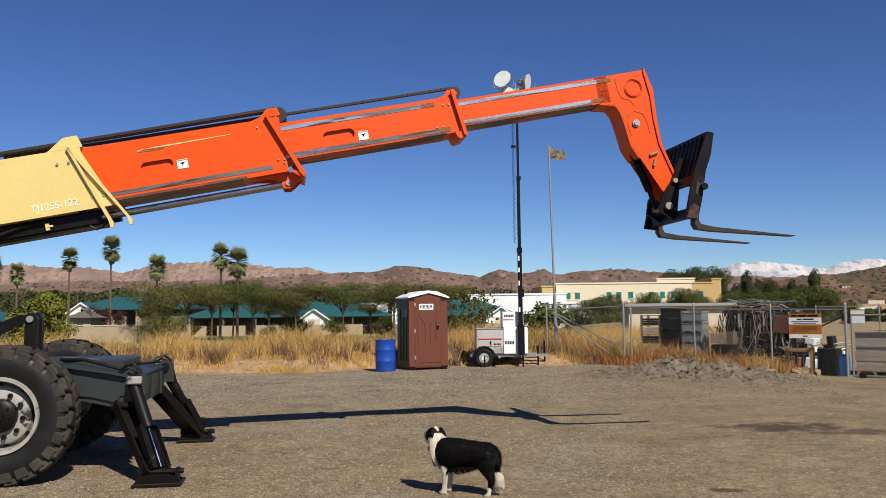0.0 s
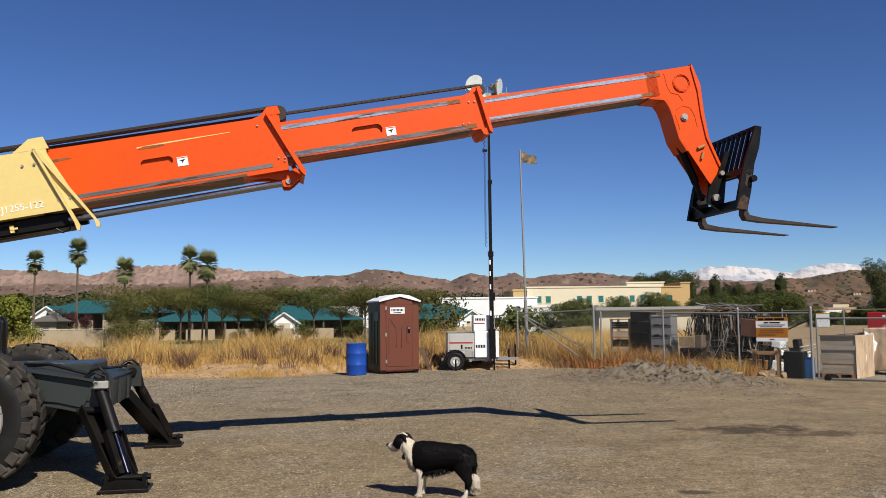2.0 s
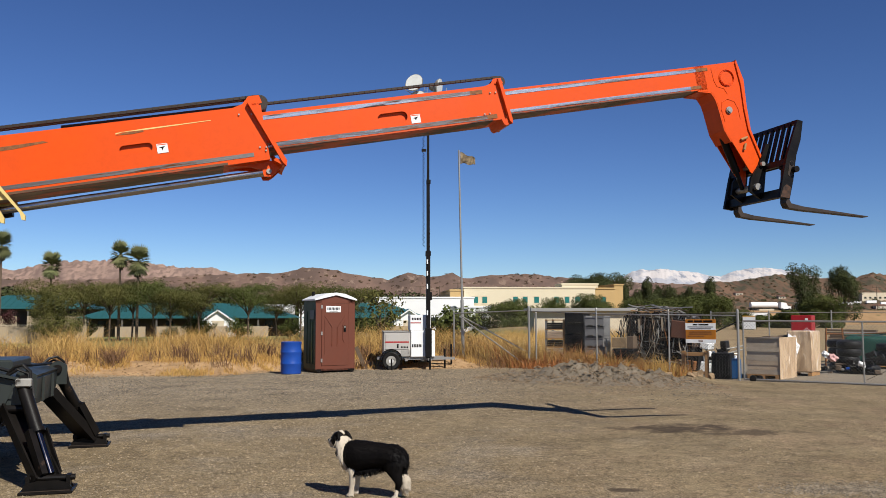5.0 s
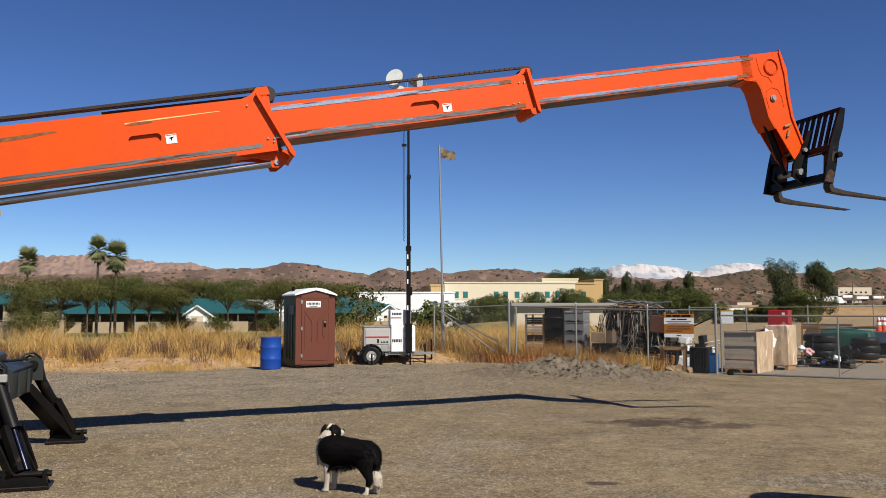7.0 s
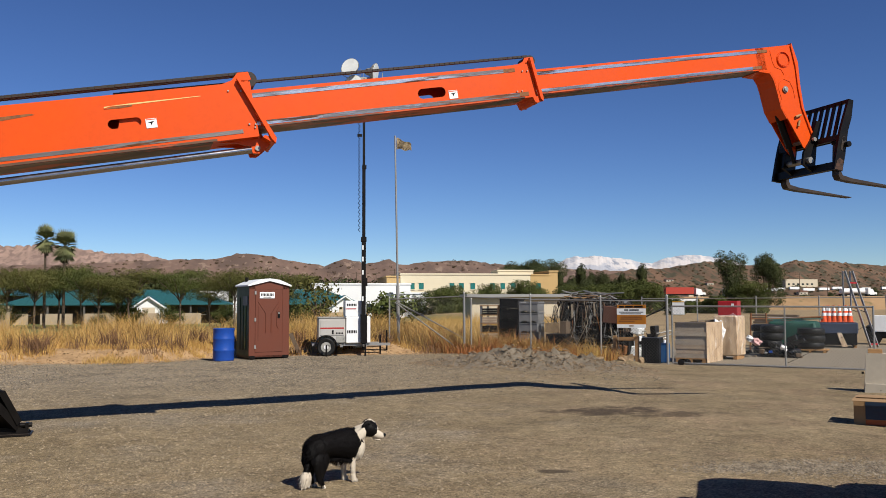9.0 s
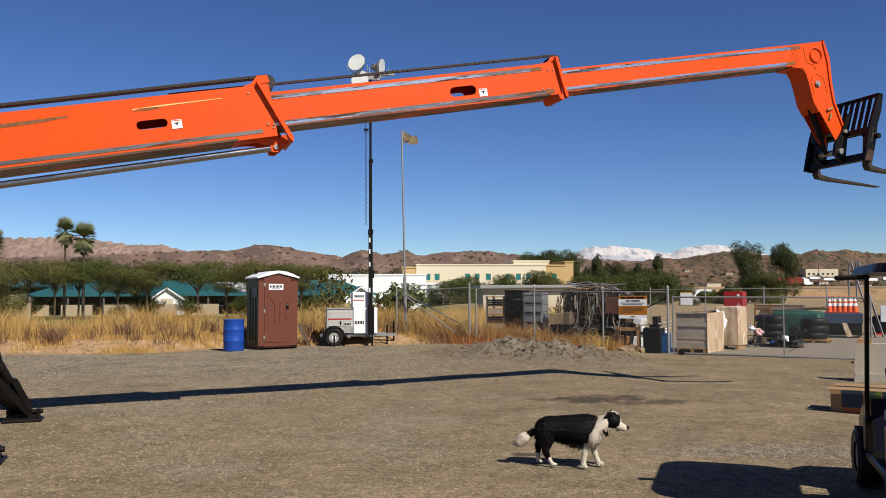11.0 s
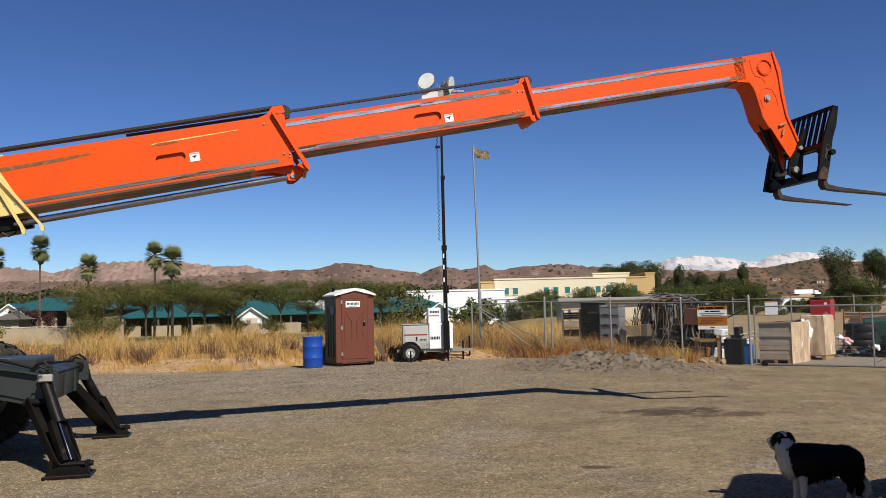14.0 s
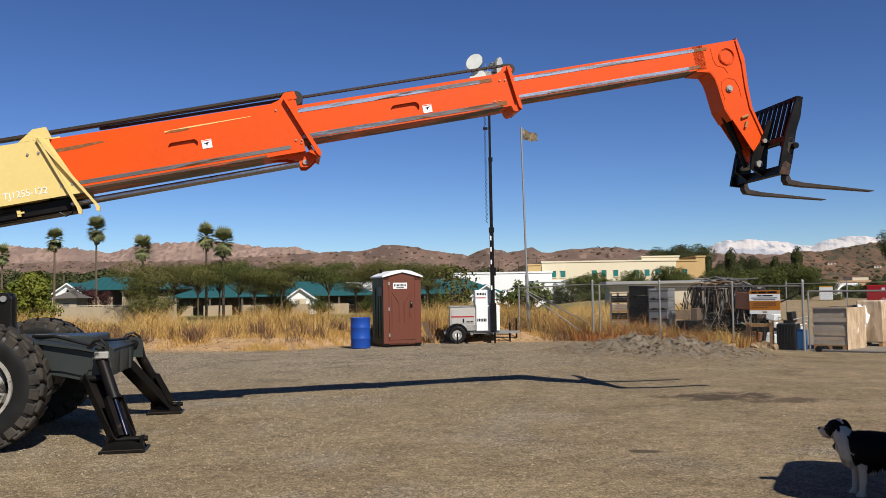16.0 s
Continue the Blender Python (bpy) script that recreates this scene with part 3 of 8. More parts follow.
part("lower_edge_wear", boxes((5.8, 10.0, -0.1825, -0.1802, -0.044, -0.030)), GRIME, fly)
wl = bmesh.new()
tube(wl, [(10.36, -0.181, 0.23), (10.37, -0.181, 0.06), (10.40, -0.181, -0.02), (10.50, -0.181, -0.06), (10.54, -0.181, -0.14)], 0.006, 5)
tube(wl, [(10.42, -0.181, -0.50), (10.40, -0.181, -0.34), (10.43, -0.181, -0.24), (10.52, -0.181, -0.205), (10.62, -0.181, -0.25), (10.66, -0.181, -0.36), (10.665, -0.181, -0.50)], 0.006, 5)
part("weld_bead", wl, ORANGE, fly)
bs = bmesh.new()
lathe(bs, [(0.115, -0.190), (0.115, -0.178), (0.10, -0.178), (0.10, -0.190)], 28, axis="Y", caps=False)
part("bore_ring", bs, ORANGE, fly, "", at=pose(10.565, 0, 0.075))
part("cover_ring", rods(((0, -0.184, 0), (0, -0.176, 0), 0.085), n=24), ORANGE, fly, at=pose(10.565, 0, 0.075))
part("pin", rods(((10.51, -0.215, -0.36), (10.51, 0.19, -0.36), 0.030), ((10.51, -0.20, -0.36), (10.51, -0.18, -0.36), 0.046), n=18), STEEL, fly, "steel cross pin")
part("hose_fitting", rods(((10.60, -0.20, -0.78), (10.70, -0.20, -0.76), 0.018), ((10.66, -0.20, -0.84), (10.62, -0.20, -0.92), 0.016), n=8), WOOD, fly)
part("tilt_cylinder", rods(((10.45, 0, -0.62), (10.58, 0, -1.20), 0.050), ((10.58, 0, -1.20), (10.62, 0, -1.44), 0.03), n=14), BLACK, fly, "black tilt cylinder")

# fork carriage
tilt = pose(10.71, 0, -1.385, 0, RISE + 3.0, 0)
carriage = part("fork_carriage", boxes((0.06, 0.14, -0.645, 0.525, -0.24, -0.13), (0.09, 0.14, -0.645, 0.525, 0.18, 0.26)), BLACK, tele, "black steel fork carriage with a slatted load guard", at=boom_at(0) @ tilt)
for s in (-1, 1):
    gd = bmesh.new()
    prism(gd, [(0.0, -0.26), (0.15, -0.27), (0.20, -0.02), (0.215, 0.12), (0.24, 0.32), (0.30, 0.52), (0.33, 0.78), (0.25, 0.79), (0.16, 0.50), (0.10, 0.30), (0.06, 0.10)], *((-0.69, -0.645) if s < 0 else (0.525, 0.57)))
    part("side_plate", gd, BLACK, carriage, "black chipped side plate")
    if s < 0:
        part("plate_slot", prisms((arc(0.15, 0.06, 0.035, 180, 360, 8) + arc(0.17, 0.20, 0.035, 0, 180, 8), -0.694, -0.690)), FORK, carriage, "worn slot in the side plate")
        part("rust_patch", prisms(([(0.01, -0.25), (0.145, -0.26), (0.165, -0.12), (0.10, -0.08), (0.05, -0.12)], -0.694, -0.690)), shade("dark_rust", (0.075, 0.035, 0.02), 0.8, color2=(0.02, 0.014, 0.012), scale=14, amount=0.8), carriage)
        part("stop_pin", rods(((0.20, -0.76, 0.12), (0.20, -0.69, 0.12), 0.04), n=10), BLACK, carriage)
for i in range(9):
    y = -0.535 + 0.118 * i
    part("guard_bar", prisms(([(0.115, 0.22), (0.15, 0.22), (0.28, 0.78), (0.245, 0.78)], y - 0.021, y + 0.021)), BLACK, carriage)
part("top_rail", boxes((0.245, 0.29, -0.68, 0.56, 0.74, 0.79)), BLACK, carriage)
for y in (-0.20, 0.20):
    part("lug", prisms(([(-0.12, -0.12), (0.10, -0.24), (0.13, 0.22), (0.20, 0.55), (0.12, 0.55), (0.02, 0.25), (-0.10, 0.06)], y - 0.02, y + 0.02)), BLACK, carriage)
part("cross_pin", rods(((-0.02, -0.27, -0.06), (-0.02, 0.27, -0.06), 0.045), ((0.06, -0.26, 0.26), (0.06, 0.26, 0.26), 0.03), n=16), STEEL, carriage)
part("fork_bar", rods(((0.17, -0.70, 0.20), (0.17, 0.58, 0.20), 0.028), n=12), BLACK, carriage)
for y in (-0.57, 0.46):
    fm = bmesh.new()
    prism(fm, [(0.14, 0.24), (0.19, 0.24), (0.19, -0.26), (0.22, -0.31), (0.40, -0.335), (1.42, -0.375), (1.42, -0.385), (0.40, -0.385), (0.18, -0.37), (0.14, -0.31)], y - 0.06, y + 0.06)
    f = part("fork", fm, FORK, carriage, "worn steel fork tine")
    part("fork_hook", boxes((0.12, 0.22, y - 0.075, y + 0.075, 0.14, 0.27), bevel=0.01), BLACK, carriage)


TREAD = shade("dusty_tread", (0.062, 0.055, 0.046), 0.7, color2=(0.022, 0.020, 0.018), scale=4, amount=0.7, bump=0.2, spec=0.2)
PALE = shade("scuffed_rim_white", (0.40, 0.395, 0.375), 0.42, color2=(0.26, 0.255, 0.24), scale=7, amount=0.7, spots=(0.03, 0.028, 0.025), spot_level=0.56, spot_scale=5)


def wheel(m):
    """A large off-road wheel; its axle runs along y and the outer face looks to -y."""
    R, W = 0.69, 0.36
    tb = bmesh.new()
    lathe(tb, [(0.36, -W / 2 + 0.02), (0.40, -W / 2 - 0.005), (0.50, -W / 2 - 0.03), (0.60, -W / 2 - 0.015), (0.64, -W / 2 + 0.02), (0.655, -W / 4), (0.66, 0), (0.655, W / 4), (0.64, W / 2 - 0.02),
               (0.60, W / 2 + 0.015), (0.50, W / 2 + 0.03), (0.40, W / 2), (0.36, W / 2 - 0.02)], 48, axis="Y", caps=False)
    w = part("wheel", tb, RUBBER, tele, "large black off-road tyre with block tread", smooth=True, at=m)
    n = 24
    for s in (-1, 1):
        lug = bmesh.new()
        for i in range(n):
            a = 360.0 * (i + (0.5 if s > 0 else 0)) / n
            k = pose(0, 0, 0, 0, a, 0)
            box(lug, 0.60, R, min(s * 0.006, s * 0.185), max(s * 0.006, s * 0.185), -0.076, 0.070, bevel=0.016, m=k @ pose(0, 0, 0, 16 * s, 0, 0))
            box(lug, 0.545, 0.655, min(s * 0.17, s * 0.205), max(s * 0.17, s * 0.203), -0.066, 0.058, bevel=0.012, m=k)
        part("tread", lug, TREAD, w, "dusty block tread")
    rm = bmesh.new()
    lathe(rm, [(0.385, -0.165), (0.378, -0.198), (0.345, -0.196), (0.335, -0.15), (0.325, -0.06), (0.32, 0.1), (0.36, 0.16)], 44, axis="Y", caps=False)
    part("rim", rm, PALE, w, "scuffed pale steel rim", smooth=True)
    ds = bmesh.new()
    lathe(ds, [(0.322, 0.0), (0.30, -0.02), (0.285, -0.085), (0.26, -0.105), (0.16, -0.11), (0.05, -0.10)], 40, axis="Y")
    part("wheel_disc", ds, PALE, w, "pale dished wheel disc", smooth=True)
    for i in range(8):
        a = 2 * math.pi * (i + 0.3) / 8
        c, s = 0.303 * math.cos(a), 0.303 * math.sin(a)
        part("wheel_hole", rods(((c, -0.062, s), (c, -0.02, s), 0.020), n=10), BLACK, w)
    hb = bmesh.new()
    lathe(hb, [(0.168, -0.10), (0.163, -0.165), (0.140, -0.185), (0.06, -0.19), (0.055, -0.205), (0.02, -0.205)], 28, axis="Y")
    part("hub", hb, BLACK, w, "greasy black hub", smooth=True)
    for i in range(8):
        a = 2 * math.pi * i / 8
        c, s = 0.115 * math.cos(a), 0.115 * math.sin(a)
        part("hub_bolt", rods(((c, -0.20, s), (c, -0.18, s), 0.014), n=6), BLACK, w)
    for i in range(10):
        a = 2 * math.pi * i / 10
        c, s = 0.215 * math.cos(a), 0.215 * math.sin(a)
        part("wheel_nut", rods(((c, -0.145, s), (c, -0.10, s), 0.024), n=6), BLACK, w)
    return w


for x, y, a, w in ((-1.72, -1.10, 7, 0), (-1.72, 1.10, 20, 180), (-5.3, -1.10, 33, 0), (-5.3, 1.10, 47, 180)):
    wheel(pose(x, y, 0.665, 0, a, w) @ Matrix.Scale(0.964, 4))

DARKROD = shade("oily_chrome", (0.22, 0.22, 0.26), 0.12, 1.0, amount=0.1)
# chassis: frame, axles, front stabiliser beam
fr = boxes((-6.2, -0.75, -0.48, 0.48, 0.72, 1.15), (-6.9, -5.4, -1.0, 1.0, 0.8, 1.7), bevel=0.02)
part("main_frame", fr, GREYPAINT, tele, "dark grey steel chassis frame")
part("axle", rods(((-1.72, -0.95, 0.69), (-1.72, 0.95, 0.69), 0.14), ((-5.3, -0.95, 0.69), (-5.3, 0.95, 0.69), 0.14), n=16), GREYPAINT, tele)
bodym = boxes((-4.9, -2.6, 0.35, 1.2, 0.9, 2.55), bevel=0.05)
part("cab", bodym, CREAM, tele, "cream operator cab")
part("engine_cover", boxes((-5.0, -2.9, -1.2, -0.5, 0.8, 1.6), bevel=0.05), CREAM, tele)
part("boom_tower", boxes((-5.6, -4.9, -0.5, -0.32, 1.1, 2.5), (-5.6, -4.9, 0.32, 0.5, 1.1, 2.5), bevel=0.02), GREYPAINT, tele)
part("lift_cylinder", rods(((-2.4, 0.0, 1.05), (-3.2, 0.0, 2.25), 0.09), n=16), BLACK, tele)
part("link_arm", prisms(([(-2.9, 1.12), (-2.05, 1.42), (-1.76, 1.56), (-1.74, 1.62), (-1.84, 1.63), (-2.1, 1.52), (-2.9, 1.30)], -0.34, -0.28)), BLACK, tele, "black link arm")
for y in (-0.42, -0.24):
    part("lug_plate", prisms(([(-1.78, 1.1), (-1.60, 1.1), (-1.645, 1.30), (-1.645, 1.58), (-1.675, 1.64), (-1.735, 1.65), (-1.765, 1.60), (-1.765, 1.40)], y, y + 0.07)), BLACK, tele, "tall black mounting lug")
part("lug_pin", rods(((-1.71, -0.45, 1.58), (-1.71, -0.15, 1.58), 0.035)), STEEL, tele)
beam = prisms(([(-1.5, 0.80), (-1.2, 0.78), (-0.95, 0.73), (-0.70, 0.66), (-0.56, 0.68), (-0.54, 0.96), (-0.80, 1.01), (-1.2, 1.10), (-1.5, 1.15)], -0.90, 0.90))
bmesh.ops.bevel(beam, geom=beam.edges[:], offset=0.012, segments=1, affect="EDGES")
part("front_beam", beam, GREYPAINT, tele, "dark grey stabiliser cross beam")
part("front_beam_flange", prisms(([(-1.2, 1.09), (-0.78, 1.02), (-0.54, 0.965), (-0.53, 0.99), (-0.78, 1.045), (-1.2, 1.115)], -0.97, 0.97)), GREYPAINT, tele)
for y in (-0.55, 0.0, 0.55):
    part("beam_rib", prisms(([(-0.545, 0.69), (-0.52, 0.70), (-0.52, 0.94), (-0.545, 0.96)], y - 0.015, y + 0.015)), GREYPAINT, tele)
part("beam_plate", prisms(([(-1.35, 0.84), (-0.95, 0.79), (-0.72, 0.73), (-0.64, 0.92), (-1.3, 1.05)], -0.925, -0.90)), GREYPAINT, tele)
hz = bmesh.new()
tube(hz, [(-1.35, -0.60, 1.16), (-1.1, -0.70, 1.16), (-0.85, -0.80, 1.10), (-0.66, -0.86, 1.05)], 0.018)
tube(hz, [(-1.35, -0.52, 1.17), (-1.0, -0.45, 1.14), (-0.7, 0.2, 1.06), (-0.6, 0.8, 1.05)], 0.016)
part("hydraulic_hose", hz, RUBBER, tele)
for s in (-1, 1):
    top, foot = Vector((-0.63, s * 0.90, 0.69)), Vector((-0.24, s * 1.42, 0.10))
    lg = bmesh.new()
    mm = Matrix.Translation(top) @ (foot - top).normalized().to_track_quat("Z", "X").to_matrix().to_4x4()
    L = (foot - top).length
    box(lg, -0.045, 0.055, -0.120, -0.102, -0.05, L, m=mm)
    box(lg, -0.045, 0.055, 0.102, 0.120, -0.05, L, m=mm)
    box(lg, -0.045, -0.030, -0.102, 0.102, -0.02, L - 0.03, m=mm)
    leg = part("stabiliser_leg", lg, BLACK, tele, "black steel stabiliser leg planted on the gravel")
    a, b = Vector((-0.57, s * 0.97, 0.98)), Vector((-0.21, s * 1.40, 0.15))
    mid = a.lerp(b, 0.56)
    part("stabiliser_cylinder", rods((a, mid, 0.062), (mid - (b - a) * 0.02, mid + (b - a) * 0.02, 0.072), n=18), BLACK, leg, "black hydraulic cylinder", smooth=True)
    part("cylinder_rod", rods((mid, b, 0.034), n=18), DARKROD, leg, "chrome cylinder rod", smooth=True)
    along = (b - a).normalized()
    side = along.cross(Vector((0, 0, 1))).normalized()
    back_ = along.cross(side)
    if back_.y < 0:
        back_ = -back_
    gm_ = Matrix((side, back_, along)).transposed().to_4x4()
    gm_.translation = mid
    part("rod_guard", boxes((-0.10, 0.10, 0.036, 0.052, -0.02, (b - mid).length), (-0.10, -0.086, -0.02, 0.036, -0.02, (b - mid).length), (0.045, 0.10, -0.035, 0.036, -0.02, (b - mid).length), m=gm_), BLACK, leg, "black rod guard")
    y = s * 1.42
    part("foot_pad", boxes((-0.45, 0.0, y - 0.18, y + 0.18, 0.0, 0.030), bevel=0.008), BLACK, leg, "black steel foot pad")
    for x in (-0.41, -0.07):
        part("pad_lug", prisms(([(x, 0.025), (x + 0.035, 0.025), (x + 0.035, 0.15), (x, 0.15)], y - 0.055, y + 0.055)), BLACK, leg)
    for dy in (-0.07, 0.05):
        part("pad_gusset", prisms(([(-0.44, 0.028), (-0.01, 0.028), (-0.05, 0.08), (-0.14, 0.105), (-0.32, 0.105), (-0.41, 0.08)], y + dy, y + dy + 0.02)), BLACK, leg)
    part("pad_edge", boxes((-0.43, -0.02, y - 0.18, y - 0.172, 0.030, 0.038)), FORK, leg, "rusty pad edge")
    part("pad_pin", rods(((-0.42, y, 0.12), (0.0, y, 0.12), 0.028), n=10), BLACK, leg)
    part("pivot_pin", rods(((-0.54, s * 0.86, 0.98), (-0.54, s * 1.06, 0.98), 0.05), n=14), BLACK, leg)
    part("leg_pin", rods(((-0.78, s * 0.90, 0.70), (-0.52, s * 0.90, 0.70), 0.038), n=14), BLACK, leg)
    part("ear_plate", prisms(([(-0.70, 0.80), (-0.44, 0.80), (-0.44, 1.02), (-0.52, 1.07), (-0.62, 1.05)], *sorted((s * 0.90, s * 0.92)))), GREYPAINT, leg)
    part("valve_block", boxes((-0.60, -0.46, s * 1.06 - 0.04, s * 1.06 + 0.04, 0.92, 1.0), bevel=0.012), RIM, leg, "pale grey valve block")
    hs = bmesh.new()
    tube(hs, [(-0.72, s * 0.88, 1.02), (-0.64, s * 0.92, 1.10), (-0.56, s * 0.95, 1.12), (-0.49, s * 0.98, 1.06), (-0.46, s * 1.02, 0.92), (-0.44, s * 1.06, 0.8)], 0.016)
    tube(hs, [(-0.70, s * 0.94, 1.02), (-0.60, s * 0.98, 1.08), (-0.50, s * 1.0, 1.04), (-0.47, s * 1.05, 0.9)], 0.014)
    part("hydraulic_hose", hs, RUBBER, leg)

# ---- portable toilet, drum, light tower, flagpole ----


def portable_toilet(m):
    t = thing("portable_toilet", "brown plastic portable toilet with a white roof and green sides", "portable toilet", m)
    W, D, H = 1.18, 1.16, 2.08
    for x0, x1 in ((-0.0, 0.035), (W - 0.035, W)):
        side = part("side_wall", boxes((x0, x1, 0.062, D, 0.10, H)), DGREEN, t, "dark green ribbed plastic wall")
        for y in (0.25, 0.52, 0.80):
            if x0 < 0.01:
                part("wall_rib", boxes((-0.018, 0.0, y, y + 0.10, 0.25, 1.75)), DGREEN, side)
    part("back_wall", boxes((0.035, W - 0.035, D - 0.035, D - 0.001, 0.10, H)), DGREEN, t, "dark green plastic wall")
    part("side_stripe", boxes((-0.024, -0.018, 0.27, 0.33, 0.30, 1.45)), shade("lime_plastic", (0.16, 0.24, 0.05), 0.5), t, "pale green stripe")
    part("side_plate", boxes((-0.022, -0.004, 0.12, 0.52, 1.52, 1.78)), shade("notice_blue", (0.05, 0.06, 0.10), 0.4), t, "dark notice plate")
    fb = bmesh.new()
    box(fb, 0.0, 0.17, 0.0, 0.06, 0.10, H)
    box(fb, W - 0.20, W, 0.0, 0.06, 0.10, H)
    prism(fb, [(0.0, 1.98), (W, 1.98), (W, 2.08), (W / 2, 2.21), (0.0, 2.08)], 0.0, 0.06)
    box(fb, 0.171, W - 0.201, 0.0, 0.06, 0.06, 0.196)
    part("front_frame", fb, BROWN, t, "brown plastic front frame")
    door = part("door", boxes((0.175, W - 0.205, -0.012, 0.045, 0.20, 1.975), bevel=0.006), BROWN, t, "brown moulded door")
    rb = bmesh.new()
    for s, xc in ((1, 0.50), (-1, 0.62)):
        tube(rb, [(xc + s * -0.24, -0.012, 1.62), (xc + s * -0.10, -0.016, 1.42), (xc + s * -0.02, -0.018, 1.30), (xc + s * -0.02, -0.018, 0.75)], 0.012, 5)
    tube(rb, [(0.86, -0.014, 0.85), (0.80, -0.016, 0.95), (0.80, -0.016, 1.35), (0.88, -0.014, 1.5)], 0.010, 5)
    tube(rb, [(0.26, -0.014, 0.55), (0.26, -0.016, 1.5)], 0.010, 5)
    part("moulding", rb, BROWN, door)
    for z in (0.35, 1.12, 1.88):
        part("hinge", boxes((0.15, 0.20, -0.02, 0.0, z - 0.05, z + 0.05)), STEEL, door)
    lt = part("latch", boxes((0.83, 0.90, -0.03, -0.01, 1.16, 1.34), (0.845, 0.885, -0.045, -0.03, 1.20, 1.26), bevel=0.004), BLACK, door, "dark door latch with a pale indicator")
    part("indicator", boxes((0.845, 0.885, -0.034, -0.03, 1.28, 1.32)), RIM, lt)
    sign = part("name_plate", boxes((0.30, 0.74, -0.022, -0.012, 1.72, 1.90), bevel=0.004), WHITE, door, "white name plate with dark lettering bars")
    for i in range(9):
        x = 0.335 + i * 0.042
        part("letter_bar", boxes((x, x + 0.028, -0.024, -0.0222, 1.79, 1.86)), BLACK, sign)
    part("letter_bar", boxes((0.40, 0.64, -0.024, -0.0222, 1.745, 1.765)), BLACK, sign)
    rf = bmesh.new()
    out = [(-0.05, 2.06), (-0.05, 2.10), (0.10, 2.17), (0.32, 2.255), (W / 2, 2.29), (W - 0.32, 2.255), (W - 0.10, 2.17), (W + 0.05, 2.10), (W + 0.05, 2.06), (W / 2, 2.215)]
    prism(rf, out, -0.05, D + 0.05)
    part("roof", rf, WHITE, t, "white plastic arched roof", smooth=False)
    part("base_skid", boxes((0.0, W, 0.0, D, 0.0 + 0.045, 0.11), (0.04, 0.16, -0.03, D + 0.03, 0.0, 0.05), (W - 0.16, W - 0.04, -0.03, D + 0.03, 0.0, 0.05), bevel=0.006), BLACK, t)
    vent = rods(((0.22, 0.95, 2.1), (0.22, 0.95, 2.34), 0.05))
    part("vent_pipe", vent, BLACK, t)
    return t


portable_toilet(pose(-0.98, 24.55, ground_z(-0.5, 24.8) + 0.0, 0, 0, 20))


def drum(m):
    bm = bmesh.new()
    pr = [(0.26, 0.0), (0.285, 0.02), (0.288, 0.26), (0.297, 0.28), (0.297, 0.31), (0.288, 0.33), (0.290, 0.58), (0.297, 0.60), (0.297, 0.63), (0.289, 0.65), (0.286, 0.85), (0.295, 0.87), (0.295, 0.90), (0.27, 0.905), (0.265, 0.885), (0.02, 0.885)]
    lathe(bm, pr, 36)
    d = part("plastic_drum", bm, BLUE, None, smooth=True, at=m)
    tagged(d, "blue plastic drum beside the toilet", "drum")
    part("bung", rods(((0.15, 0.05, 0.885), (0.15, 0.05, 0.91), 0.035), ((-0.15, -0.05, 0.885), (-0.15, -0.05, 0.91), 0.025)), BLUE, d)


drum(pose(-1.66, 24.45, ground_z(-1.66, 24.45)))


